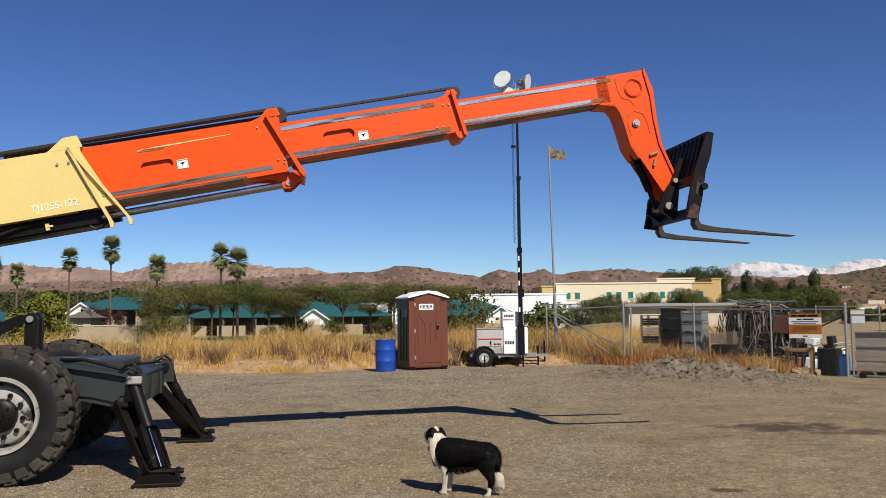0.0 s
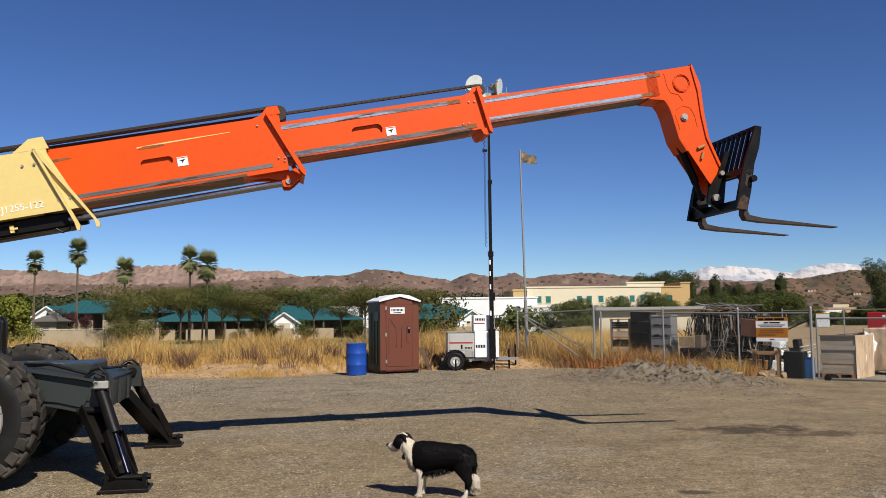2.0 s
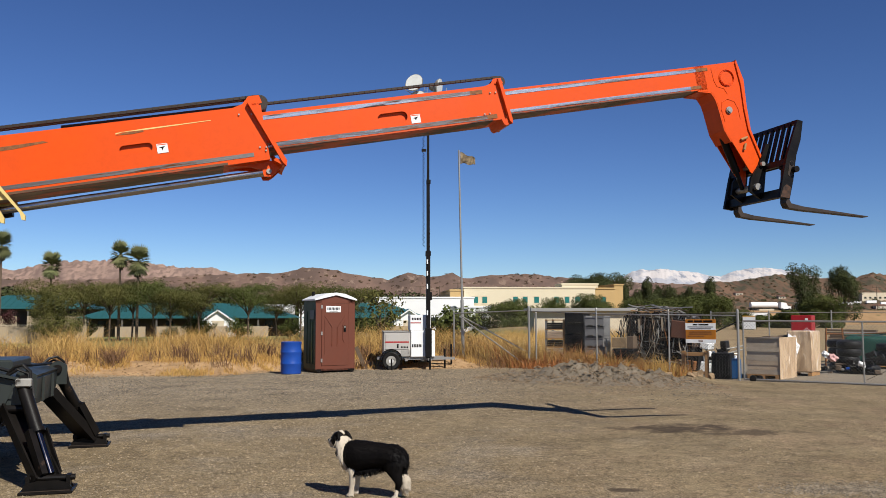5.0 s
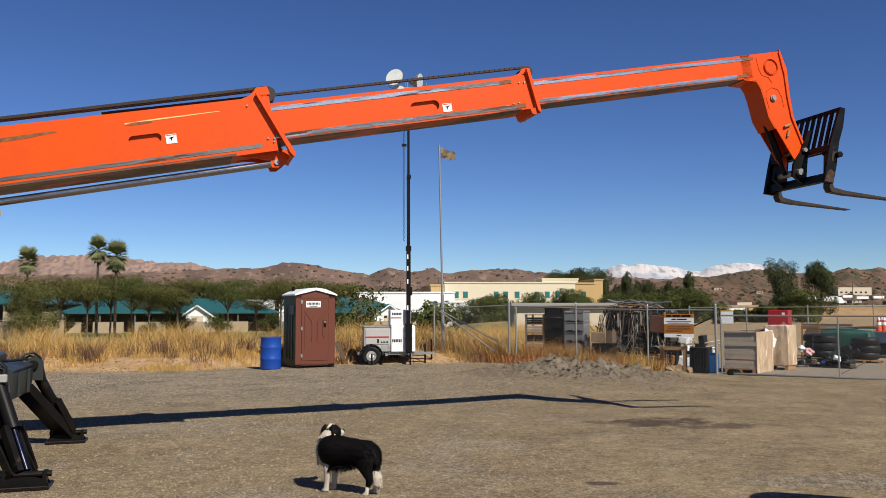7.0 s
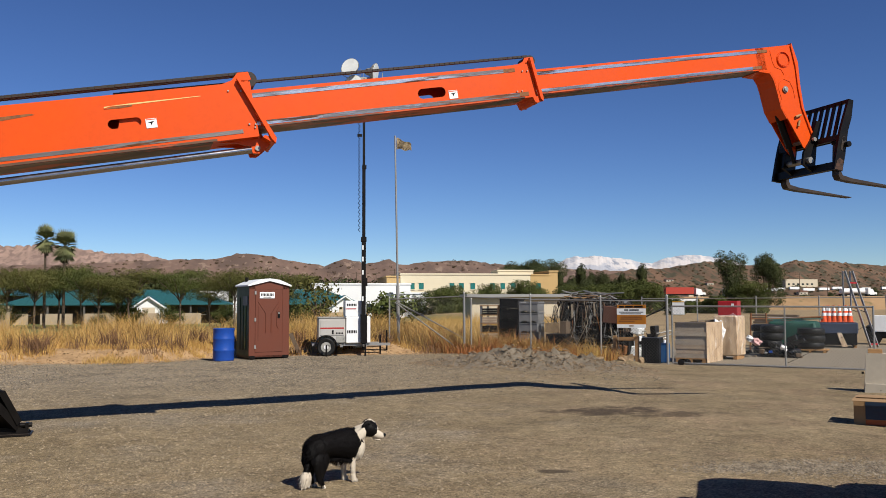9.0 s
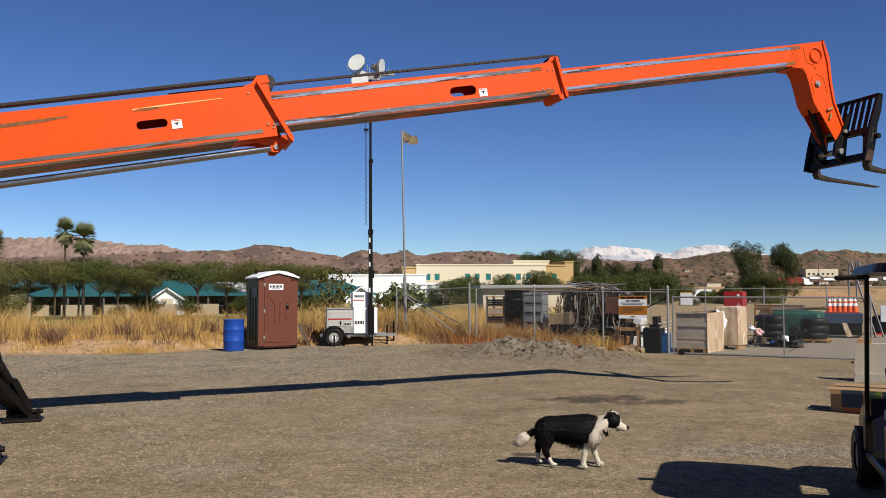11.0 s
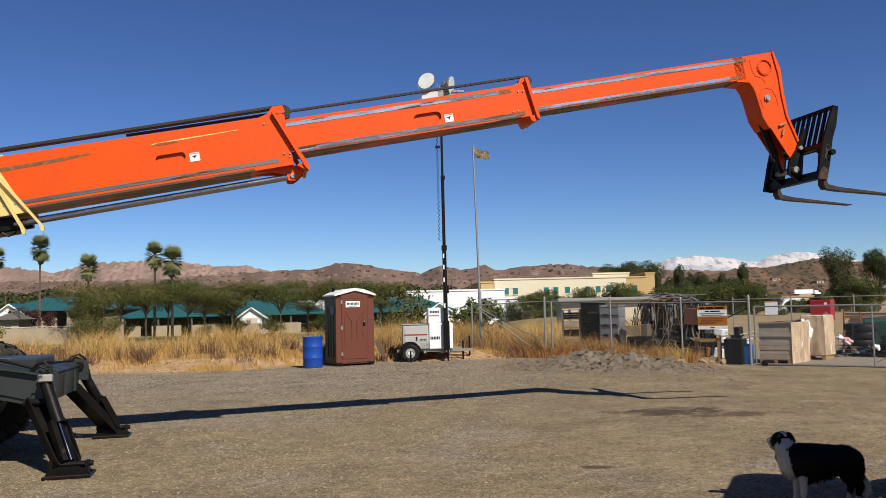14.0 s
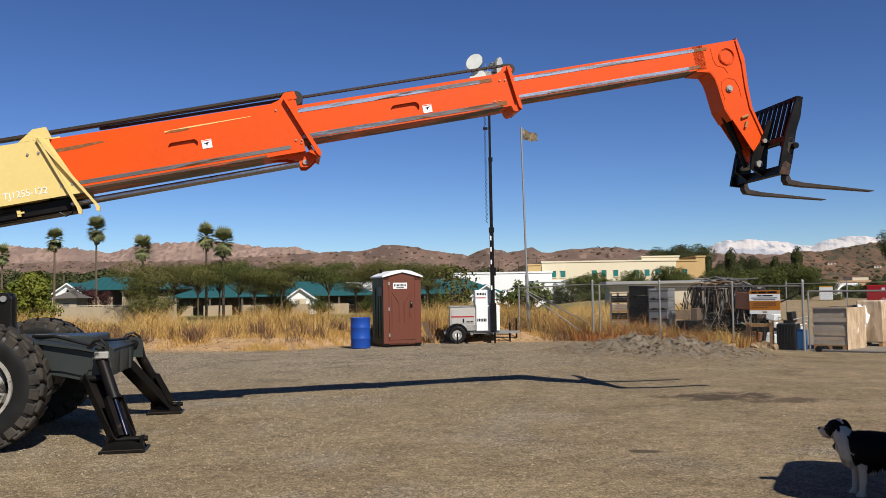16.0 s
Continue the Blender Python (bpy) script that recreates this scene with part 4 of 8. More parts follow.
def light_tower(m):
    t = thing("light_tower", "white towable light tower with a tall black mast", "light tower", m)
    GB = shade("light_grey_enclosure", (0.50, 0.50, 0.50), 0.5, color2=(0.42, 0.42, 0.42), scale=2)
    RED = shade("red_stripe", (0.45, 0.03, 0.03), 0.5)
    part("enclosure", boxes((-0.22, 0.58, -0.55, 0.55, 0.42, 1.14), bevel=0.02), GB, t, "pale grey engine enclosure with a red stripe")
    part("enclosure_lid", boxes((-0.24, 0.60, -0.57, 0.57, 1.14, 1.17), bevel=0.008), RIM, t)
    dp = part("door_panel", boxes((-0.17, 0.54, -0.565, -0.55, 0.62, 1.08), bevel=0.005), GB, t)
    part("stripe", boxes((-0.17, 0.54, -0.570, -0.565, 0.82, 0.86)), RED, dp)
    part("vent", boxes((0.18, 0.23, -0.570, -0.565, 0.66, 0.78)), BLACK, dp)
    for i in range(5):
        part("letter_bar", boxes((0.30 + i * 0.045, 0.33 + i * 0.045, -0.570, -0.565, 0.66, 0.71)), BLACK, dp)
    part("side_skirt", boxes((0.30, 0.58, -0.56, 0.56, 0.40, 0.60), bevel=0.01), RIM, t)
    part("cabinet", boxes((0.60, 1.34, -0.50, 0.50, 0.38, 1.18), bevel=0.02), WHITE, t, "white control cabinet")
    up = part("upper_cabinet", boxes((0.58, 1.22, -0.42, 0.42, 1.18, 1.66), bevel=0.02), WHITE, t, "white upper cabinet with small markings")
    part("stripe", boxes((0.60, 0.92, -0.424, -0.42, 1.40, 1.43)), RED, up)
    for i in range(6):
        part("letter_bar", boxes((0.64 + i * 0.05, 0.675 + i * 0.05, -0.424, -0.42, 1.50, 1.57)), BLACK, up)
        part("letter_bar", boxes((0.64 + i * 0.05, 0.675 + i * 0.05, -0.504, -0.50, 0.68, 0.77)), BLACK, t)
    fd = bmesh.new()
    prism(fd, [(-0.34, 0.28)] + arc(0.0, 0.30, 0.34, 180, 0, 10) + [(0.34, 0.28)] + arc(0.0, 0.30, 0.31, 0, 180, 10), -0.72, -0.52)
    part("mudguard", fd, BLACK, t, "black mudguard")
    for x, y in ((0.0, -0.62), (1.02, 0.40)):
        wb = bmesh.new()
        lathe(wb, [(0.16, -0.09), (0.24, -0.10), (0.275, -0.07), (0.28, 0.0), (0.275, 0.07), (0.24, 0.10), (0.16, 0.09)], 28, axis="Y", caps=False)
        w = part("wheel", wb, RUBBER, t, smooth=True, at=pose(x, y, 0.28))
        part("rim", rods(((0, -0.082, 0), (0, 0.082, 0), 0.15), n=20), RIM, w)
        part("hub", rods(((0, -0.095, 0), (0, 0.095, 0), 0.07), n=12), WHITE, w)
    part("frame", boxes((-0.4, 1.75, -0.42, -0.36, 0.30, 0.38), (-0.4, 1.75, 0.36, 0.42, 0.30, 0.38), (0.4, 0.48, -1.0, 1.0, 0.29, 0.35), (1.1, 1.2, -0.9, 0.9, 0.29, 0.35)), STEEL, t, "galvanised trailer frame")
    part("drawbar", boxes((1.2, 2.0, -0.05, 0.05, 0.28, 0.36)), STEEL, t)
    for x, y, z0, z1 in ((1.66, -0.3, 0.0, 0.62), (1.92, 0.2, 0.02, 0.75), (0.0, -0.95, 0.0, 0.36), (1.15, -0.9, 0.0, 0.36)):
        j = part("jack", rods(((x, y, z0 + 0.02), (x, y, z1), 0.028), ((x, y, z0), (x, y, z0 + 0.02), 0.08)), BLACK, t, "black levelling jack")
    # mast of three telescoping tubes
    mx = 1.13
    ms = part("mast", boxes((mx - 0.062, mx + 0.062, -0.60, -0.47, 0.35, 3.55), bevel=0.006), BLACK, t, "tall black telescopic mast")
    part("mast_stage", boxes((mx - 0.048, mx + 0.048, -0.585, -0.485, 3.5, 5.75), bevel=0.005), BLACK, ms)
    part("mast_stage", boxes((mx - 0.036, mx + 0.036, -0.571, -0.499, 5.7, 8.50), bevel=0.004), BLACK, ms)
    for q in ((mx - 0.08, mx + 0.08, -0.615, -0.455, 3.45, 3.60), (mx - 0.055, mx + 0.075, -0.60, -0.47, 5.68, 5.80), (mx - 0.02, mx + 0.11, -0.61, -0.46, 2.1, 2.35), (mx - 0.09, mx + 0.10, -0.64, -0.44, 0.38, 1.25)):
        part("collar", boxes(q, bevel=0.006), BLACK, ms)
    for z in (1.65, 2.45, 2.85, 3.2):
        part("reflector", boxes((mx - 0.05, mx - 0.01, -0.606, -0.60, z, z + 0.14)), WHITE, ms)
    coil = bmesh.new()
    pts = []
    for i in range(230):
        z = 3.75 + (8.2 - 3.75) * i / 229
        a = i * 0.9
        pts.append((mx - 0.14 + 0.028 * math.cos(a), -0.53 + 0.028 * math.sin(a), z))
    tube(coil, pts, 0.010, 4)
    part("coiled_cable", coil, BLACK, ms, "black coiled cable")
    part("knob", boxes((mx - 0.20, mx - 0.06, -0.56, -0.50, 6.68, 6.76)), BLACK, ms)
    part("crossbar", boxes((mx - 0.40, mx + 0.75, -0.57, -0.51, 8.46, 8.53), (mx - 0.14, mx + 0.30, -0.60, -0.48, 8.30, 8.48), bevel=0.006), RIM, ms)
    for x, z, tilt_, turn_ in ((mx - 0.40, 8.80, 75, -28), (mx + 0.27, 8.70, 100, 68), (mx - 0.30, 8.28, 80, -20)):
        lb = bmesh.new()
        lathe(lb, [(0.07, -0.24), (0.10, -0.20), (0.12, -0.10), (0.24, 0.0), (0.285, 0.06), (0.29, 0.09)], 30)
        part("lamp_head", lb, RIM, ms, "round floodlight reflector", smooth=True, at=pose(x, -0.54, z, tilt_, 0, turn_))
        part("lens", rods(((0, 0, 0.088), (0, 0, 0.10), 0.275), n=30), shade("floodlight_glass", (0.72, 0.72, 0.66), 0.18, scale=5), ms, "pale glass lens", at=pose(x, -0.54, z, tilt_, 0, turn_))
        yk = bmesh.new()
        tube(yk, [(x - 0.3, -0.54, z), (x - 0.3, -0.54, z - 0.2), (x - 0.12, -0.54, z - 0.30), (x + 0.12, -0.54, z - 0.30), (x + 0.3, -0.54, z - 0.2), (x + 0.3, -0.54, z)], 0.012, 5)
        part("yoke", yk, RIM, ms)
    return t


light_tower(pose(1.22, 26.3, ground_z(1.4, 25.6) - 0.02, 0, 0, 0))


def flagpole(m):
    t = thing("flagpole", "galvanised flagpole with a small tan and black flag", "flagpole", m)
    part("pole", rods(((0, 0, 0), (0, 0, 1.9), 0.055), ((0, 0, 1.9), (0, 0, 6.86), 0.036, 0.028), n=12), STEEL, t)
    fl = bmesh.new()
    N, M = 12, 6
    vs = {}
    for i in range(N + 1):
        for j in range(M + 1):
            f, g = i / N, j / M
            vs[i, j] = fl.verts.new((0.05 + 0.50 * f, 0.07 * math.sin(f * 7 + g * 2.0), 6.80 - 0.40 * g * (1 - 0.45 * f) - 0.22 * f + 0.03 * math.sin(f * 9)))
    for i in range(N):
        for j in range(M):
            fl.faces.new((vs[i, j], vs[i + 1, j], vs[i + 1, j + 1], vs[i, j + 1]))
    r = bmesh.ops.solidify(fl, geom=fl.faces[:], thickness=0.006)
    part("flag", fl, shade("flag_cloth", (0.55, 0.45, 0.30), 0.9, color2=(0.08, 0.06, 0.045), scale=4.2, amount=0.8), t, "tan and black cloth flag, hanging in folds", smooth=True)
    return t


flagpole(pose(3.66, 27.6, 0.25, 0, -1.0, 0))

# ---- fence, gate and storage yard ----
YARD = pose(5.36, 25.8, 0, 0, 0, math.degrees(math.atan2(-0.628, 0.777)))


def yard(s, k, z=None, a=0.0):
    """A pose s metres along the fence from its corner and k metres behind it, resting on the ground."""
    p = YARD @ Vector((s, k, 0))
    return pose(p.x, p.y, ground_z(p.x, p.y) if z is None else z, 0, 0, math.degrees(math.atan2(-0.628, 0.777)) + a)


WIRE = shade("chain_link_wire", (0.13, 0.135, 0.135), 0.6, 0.2, scale=5)


def link_fabric(parent, x0, x1, z0, z1, step=0.085, r=0.0015):
    """Woven diamond wire between two uprights."""
    vs, fs = [], []
    h = z1 - z0
    n = int((x1 - x0 + h) / step)
    for d in (1, -1):
        for i in range(n):
            a = x0 - h + i * step + (step * 0.5 if d < 0 else 0)
            lo, hi = max(x0, a), min(x1, a + h)
            if hi - lo < 0.02:
                continue
            za, zb = (z0 + lo - a, z0 + hi - a) if d > 0 else (z1 - (lo - a), z1 - (hi - a))
            b = len(vs)
            for x, z in ((lo, za), (hi, zb)):
                vs += [(x, -r, z - r), (x, r, z - r), (x, 0, z + r * 1.4)]
            fs += [(b, b + 1, b + 4, b + 3), (b + 1, b + 2, b + 5, b + 4), (b + 2, b, b + 3, b + 5)]
    me = bpy.data.meshes.new("wire_mesh")
    me.from_pydata(vs, [], fs)
    me.materials.append(WIRE)
    ob = new("wire_mesh", me)
    ob.parent = parent
    tagged(ob, "galvanised diamond wire mesh", kind="stuff")


fence = thing("chain_link_fence", "galvanised chain-link fence along the storage yard", "fence", YARD)
for s, z0, z1 in ((-2.6, 0.1, 1.75), (0.12, 0.0, 1.88), (0.36, 0.0, 1.70), (2.33, -0.1, 1.82), (4.48, -0.1, 1.74), (6.36, -0.2, 1.74)):
    r = 0.036 if s in (0.12, 6.36) else 0.026
    pst = part("post", rods(((s, 0, z0 - 0.3), (s, 0, z1), r), n=10), STEEL, fence)
    part("cap", rods(((s, 0, z1), (s, 0, z1 + 0.04), r * 1.15, r * 0.4), n=10), STEEL, pst)
part("top_rail", rods(((-2.6, 0, 1.70), (0.12, 0, 1.78), 0.018), ((0.12, 0, 1.76), (2.33, 0, 1.68), 0.018), ((2.33, 0, 1.66), (6.36, 0, 1.60), 0.018), n=8), STEEL, fence)
link_fabric(fence, -2.6, 0.12, 0.2, 1.75)
link_fabric(fence, 0.12, 6.36, -0.1, 1.66)
part("brace", rods(((0.0, 0.02, 0.10), (-2.4, 0.02, 1.60), 0.024), ((0.1, 0.5, 0.35), (-2.4, 0.1, 1.62), 0.022), n=8), STEEL, fence, "slanting steel brace pipes")
part("brace", rods(((6.36, 0.02, 1.45), (5.4, 0.02, 1.0), 0.018), n=8), BLACK, fence, "dark diagonal brace")

gate = thing("rolling_gate", "wide chain-link rolling gate, closed across the drive", "gate", YARD)
G0, G1, GZ0, GZ1 = 6.48, 11.4, -0.08, 1.46
part("gate_frame", rods(((G0, 0.05, GZ0), (G0, 0.05, GZ1), 0.024), ((G0, 0.05, GZ1), (G1, 0.05, GZ1 - 0.03), 0.024), ((G0, 0.05, GZ0), (G1, 0.05, GZ0 - 0.03), 0.024), ((9.36, 0.05, GZ0), (9.36, 0.05, GZ1), 0.02), ((G1, 0.05, GZ0), (G1, 0.05, GZ1), 0.024), n=10), STEEL, gate)
link_fabric(gate, G0, G1, GZ0, GZ1)
part("tension_wire", rods(((9.4, 0.05, 0.0), (11.2, 0.05, 0.95), 0.006), n=6), BLACK, gate)
part("bottom_rail", rods(((6.6, 0.1, -0.12), (11.6, 0.1, -0.14), 0.016), n=8), STEEL, gate)
for s in (6.72, 6.86):
    wb = bmesh.new()
    lathe(wb, [(0.02, -0.025), (0.085, -0.02), (0.09, 0.0), (0.085, 0.02), (0.02, 0.025)], 16, axis="Y")
    part("gate_wheel", wb, RUBBER, gate, "small black gate wheel", at=pose(s, -0.05 if s < 6.8 else 0.12, -0.06))

# far fence of the yard
back = thing("chain_link_fence", "far chain-link fence behind the yard", "fence", YARD)
for i in range(12):
    s = 1.0 + 2.6 * i
    part("post", rods(((s, 17.0, -0.4), (s, 17.0, 1.85), 0.03), n=8), STEEL, back)
part("top_rail", rods(((1, 17, 1.75), (29.6, 17, 1.75), 0.02), n=6), STEEL, back)

CRATEB = shade("black_crate_plastic", (0.009, 0.009, 0.010), 0.5, scale=4, spec=0.2)
CRATEG = shade("grey_crate_plastic", (0.22, 0.23, 0.25), 0.5, scale=4)
TARP = shade("green_tarp", (0.015, 0.085, 0.065), 0.6, color2=(0.012, 0.06, 0.05), scale=5, bump=0.4, bump_scale=14)
WRAP = shade("stretch_wrap", (0.72, 0.56, 0.40), 0.28, color2=(0.46, 0.33, 0.22), scale=7, amount=0.85, stretch=(1, 1, 0.3), spots=(0.86, 0.78, 0.68), spot_level=0.60, spot_scale=5, bump=0.8, bump_scale=12)
BLOCKG = shade("grey_paver", (0.55, 0.48, 0.405), 0.32, color2=(0.42, 0.365, 0.30), scale=9, amount=0.7, bump=0.3, per_object=0.12)
BLOCKT = shade("tan_paver", (0.59, 0.48, 0.37), 0.34, color2=(0.44, 0.34, 0.26), scale=6, amount=0.7, bump=0.2, per_object=0.2)
ORSIGN = shade("orange_sign_board", (0.50, 0.19, 0.02), 0.5, scale=2)
REDP = shade("red_paint", (0.38, 0.016, 0.022), 0.45, color2=(0.32, 0.013, 0.018), scale=2)
CARDP = shade("faded_cloth", (0.42, 0.36, 0.28), 0.9, scale=6)
CONE = shade("cone_orange", (0.85, 0.11, 0.02), 0.5, scale=4)


def crate(m, w, d, h, material, label, group):
    t = thing("storage_crate", label, "crate", m, group)
    w2, d2 = w / 2, d / 2
    part("tub", boxes((-w2, w2, -d2, -d2 + 0.03, 0.05, h * 0.82), (-w2, w2, d2 - 0.03, d2, 0.05, h), (-w2, -w2 + 0.03, -d2 + 0.03, d2 - 0.03, 0.05, h), (w2 - 0.03, w2, -d2 + 0.03, d2 - 0.03, 0.05, h), (-w2, w2, -d2, d2, 0.03, 0.05)), material, t)
    part("rim", boxes((-w2 - 0.015, w2 + 0.015, -d2 - 0.015, -d2 + 0.035, h * 0.80, h * 0.86), (-w2 - 0.015, -w2 + 0.035, -d2 + 0.035, d2, h - 0.05, h), (w2 - 0.035, w2 + 0.015, -d2 + 0.035, d2, h - 0.05, h)), material, t)
    for x in (-w2 + 0.05, 0, w2 - 0.05):
        part("foot", boxes((x - 0.04, x + 0.04, -d2, d2, 0.0, 0.03)), material, t)
    return t


stacks = ((0.98, 1.7, CRATEB, 5, 0.62, 0.33, "black plastic storage crate in a tall stack"), (1.80, 1.35, CRATEG, 5, 0.62, 0.31, "grey plastic storage crate in a stack"))
for s, k, mt, n, w, h, lb in stacks:
    g0 = yard(s, k).translation.z
    first = crate(yard(s, k, g0 + 0.08), w, 0.55, h, mt, lb, lb + "s")
    for i in range(1, n):
        copy_thing(first, yard(s, k, g0 + 0.08 + i * (h + 0.005), 3.0 * math.sin(i * 2.3)))
    b = thing("pallet", "weathered wooden pallet under the crates", "pallet", yard(s, k))
    part("deck", boxes(*[(-0.4 + 0.16 * i, -0.28 + 0.16 * i, -0.35, 0.35, 0.05, 0.08) for i in range(5)]), WOOD, b)
    for y in (-0.3, 0.0, 0.3):
        part("bearer", boxes((-0.4, 0.4, y - 0.04, y + 0.04, 0.0, 0.05)), WOOD, b)

shelf = thing("timber_rack", "open timber rack filled with stacked pavers", "rack", yard(0.30, 1.75))
for x in (-0.32, 0.30):
    for y in (-0.25, 0.25):
        part("upright", boxes((x - 0.03, x + 0.03, y - 0.03, y + 0.03, 0, 1.52)), WOOD if x > 0 else STEEL, shelf)
for z in (0.35, 0.62, 0.90, 1.18, 1.48):
    part("board", boxes((-0.35, 0.33, -0.3, 0.3, z, z + 0.03)), WOOD, shelf)
for i, z in enumerate((0.38, 0.65, 0.93, 1.21)):
    for j in range(3):
        part("paver", boxes((-0.28, 0.26, -0.29, 0.27, z + 0.07 * j, z + 0.062 + 0.07 * j), bevel=0.006), BLOCKT if i == 2 else (CRATEB if i % 2 else BLOCKG), shelf)

tan = thing("timber_box", "tan plywood box on a dark stand", "box", yard(2.85, 0.75))
part("box", boxes((-0.26, 0.20, -0.25, 0.25, 0.74, 1.02), bevel=0.008), shade("weathered_ply", (0.34, 0.25, 0.15), 0.8, color2=(0.22, 0.16, 0.10), scale=5, amount=0.8), tan)
part("side", boxes((0.203, 0.40, -0.24, 0.22, 0.70, 1.06), bevel=0.008), BARK, tan)
part("stand", boxes((-0.25, 0.40, -0.25, 0.25, 0.0, 0.695), bevel=0.02), CRATEB, tan)

# heap of pipes, hoses and dark machinery on a rack
rack = thing("pipe_rack", "cluttered rack heaped with rusty pipes, hoses and dark scrap", "pipe rack", yard(3.85, 1.5))
rp = random.Random(11)
for x in (-0.95, 0.95):
    for y in (-0.5, 0.5):
        part("upright", rods(((x, y, 0), (x, y, 1.75), 0.03), n=8), BLACK, rack)
for z in (0.45, 1.2, 1.72):
    part("shelf_rail", boxes((-1.0, 1.0, -0.55, -0.49, z, z + 0.05), (-1.0, 1.0, 0.49, 0.55, z, z + 0.05)), BLACK, rack)
for i in range(70):
    y, z = rp.uniform(-0.6, 0.5), 1.74 + rp.uniform(0, 0.26)
    a, run = rp.uniform(-1.05, -0.1), rp.uniform(0.5, 1.1)
    pm = bmesh.new()
    za, zb, bow = z + rp.uniform(-0.30, 0.08), z + rp.uniform(-0.34, 0.06), rp.uniform(-0.05, 0.16)
    tube(pm, [(a, y, za), (a + run * 0.35, y - 0.03, za + (zb - za) * 0.35 + bow), (a + run * 0.7, y, za + (zb - za) * 0.7 + bow * 0.8), (a + run, y + rp.uniform(-0.2, 0.1), zb)], rp.uniform(0.006, 0.018), 5)
    part("pipe", pm, rp.choice((STEEL, STEEL, BARK, BARK, BLACK, CRATEG, RIM, WOOD)), rack)
for i in range(130):
    x, y = rp.uniform(-1.15, 1.0), rp.uniform(-0.68, -0.45)
    hb = bmesh.new()
    top, low = rp.uniform(1.2, 1.85), rp.uniform(0.25, 1.1)
    tube(hb, [(x, y, top), (x + rp.uniform(-0.15, 0.15), y - 0.05, (top + low) / 2), (x + rp.uniform(-0.3, 0.3), y, low), (x + rp.uniform(-0.4, 0.4), y - 0.02, low + rp.uniform(-0.1, 0.3))], rp.uniform(0.005, 0.018), 5)
    part("hanging_hose", hb, rp.choice((BLACK, BLACK, BLACK, BARK, RUBBER, RUBBER, CRATEG, RIM, RUST, CARDP)), rack)
for i in range(44):
    x, z = rp.uniform(-1.0, 0.75), rp.uniform(0.0, 1.45)
    w, h = rp.uniform(0.15, 0.45), rp.uniform(0.15, 0.45)
    part("scrap_box", boxes((x, x + w, rp.uniform(-0.45, -0.1), 0.4, z, z + h), bevel=0.01, m=pose(0, 0, 0, 0, rp.uniform(-10, 10), 0)), rp.choice((CRATEB, CRATEB, BLACK, BLACK, BARK, RUST, CRATEG)), rack)
# dark filler lump added so the inside of the rack looks shaded
mass = boxes((-1.0, 0.95, -0.42, 0.45, 0.5, 1.66), bevel=0.05)
bmesh.ops.subdivide_edges(mass, edges=mass.edges[:], cuts=11, use_grid_fill=True)
for v in mass.verts:
    v.co += Vector((noise.noise(v.co * 6), noise.noise(v.co * 6 + Vector((5, 0, 0))), noise.noise(v.co * 6 + Vector((0, 5, 0))))) * 0.16
part("scrap_mass", mass, shade("dark_core_fill", (0.030, 0.024, 0.020), 0.6, 0.3, color2=(0.010, 0.009, 0.009), scale=9, amount=0.8, spots=(0.16, 0.075, 0.04), spot_level=0.62, spot_scale=8, bump=0.6, bump_scale=30), rack, "dark lumpy filler standing in for the shaded inside of the rack")
for x, z, w in ((-0.55, 1.25, 0.05), (0.15, 1.3, 0.04)):
    part("rag", prisms(([(x, z + 0.35), (x + w, z + 0.38), (x + w * 1.5, z), (x + w * 0.4, z - 0.06)], -0.71, -0.70)), CARDP, rack, "pale hanging rag")
part("canvas", boxes((0.30, 0.85, -0.75, -0.71, 1.12, 1.62), bevel=0.02, m=pose(0, 0, 0, 0, 6, 0)), shade("dull_leather", (0.13, 0.055, 0.035), 0.7, scale=7), rack, "rust-red panel")


def board_text(parent, rows):
    for z, h, xs, mt in rows:
        for x0, x1 in xs:
            part("letter_bar", boxes((x0, x1, -0.018, -0.0152, z, z + h)), mt, parent)


sign = thing("site_sign", "orange and white notice board wired to the fence", "sign", yard(5.38, -0.05, 0.0))
part("board", boxes((-0.41, 0.41, -0.012, 0.012, 0.86, 1.50), bevel=0.004), ORSIGN, sign, "orange board")
part("white_panel", boxes((-0.41, 0.41, -0.0150, -0.012, 1.22, 1.40)), WHITE, sign)
part("white_panel", boxes((-0.41, 0.41, -0.0150, -0.012, 0.86, 0.96)), WHITE, sign)
board_text(sign, ((1.425, 0.05, ((-0.34, -0.20), (-0.17, 0.05), (0.08, 0.33)), BLACK),))
board_text(sign, ((1.34, 0.035, ((-0.2, -0.08), (-0.05, 0.22)), BLACK), (1.285, 0.025, ((-0.35, 0.34),), CRATEG), (1.24, 0.025, ((-0.3, 0.28),), CRATEG), (1.15, 0.025, ((-0.3, 0.3),), RUST), (1.09, 0.03, ((-0.3, 0.3),), RUST), (1.03, 0.025, ((-0.35, 0.1),), RUST), (0.90, 0.03, ((-0.06, 0.06),), RUST)))
for a, b in (((-0.38, 0, 1.46), (-0.38, 0.06, 1.6)), ((0.38, 0, 1.46), (0.38, 0.06, 1.6)), ((-0.38, 0, 0.86), (-0.38, 0.05, -0.05))):
    part("wire_tie", rods((a, b, 0.004), n=5), STEEL, sign)

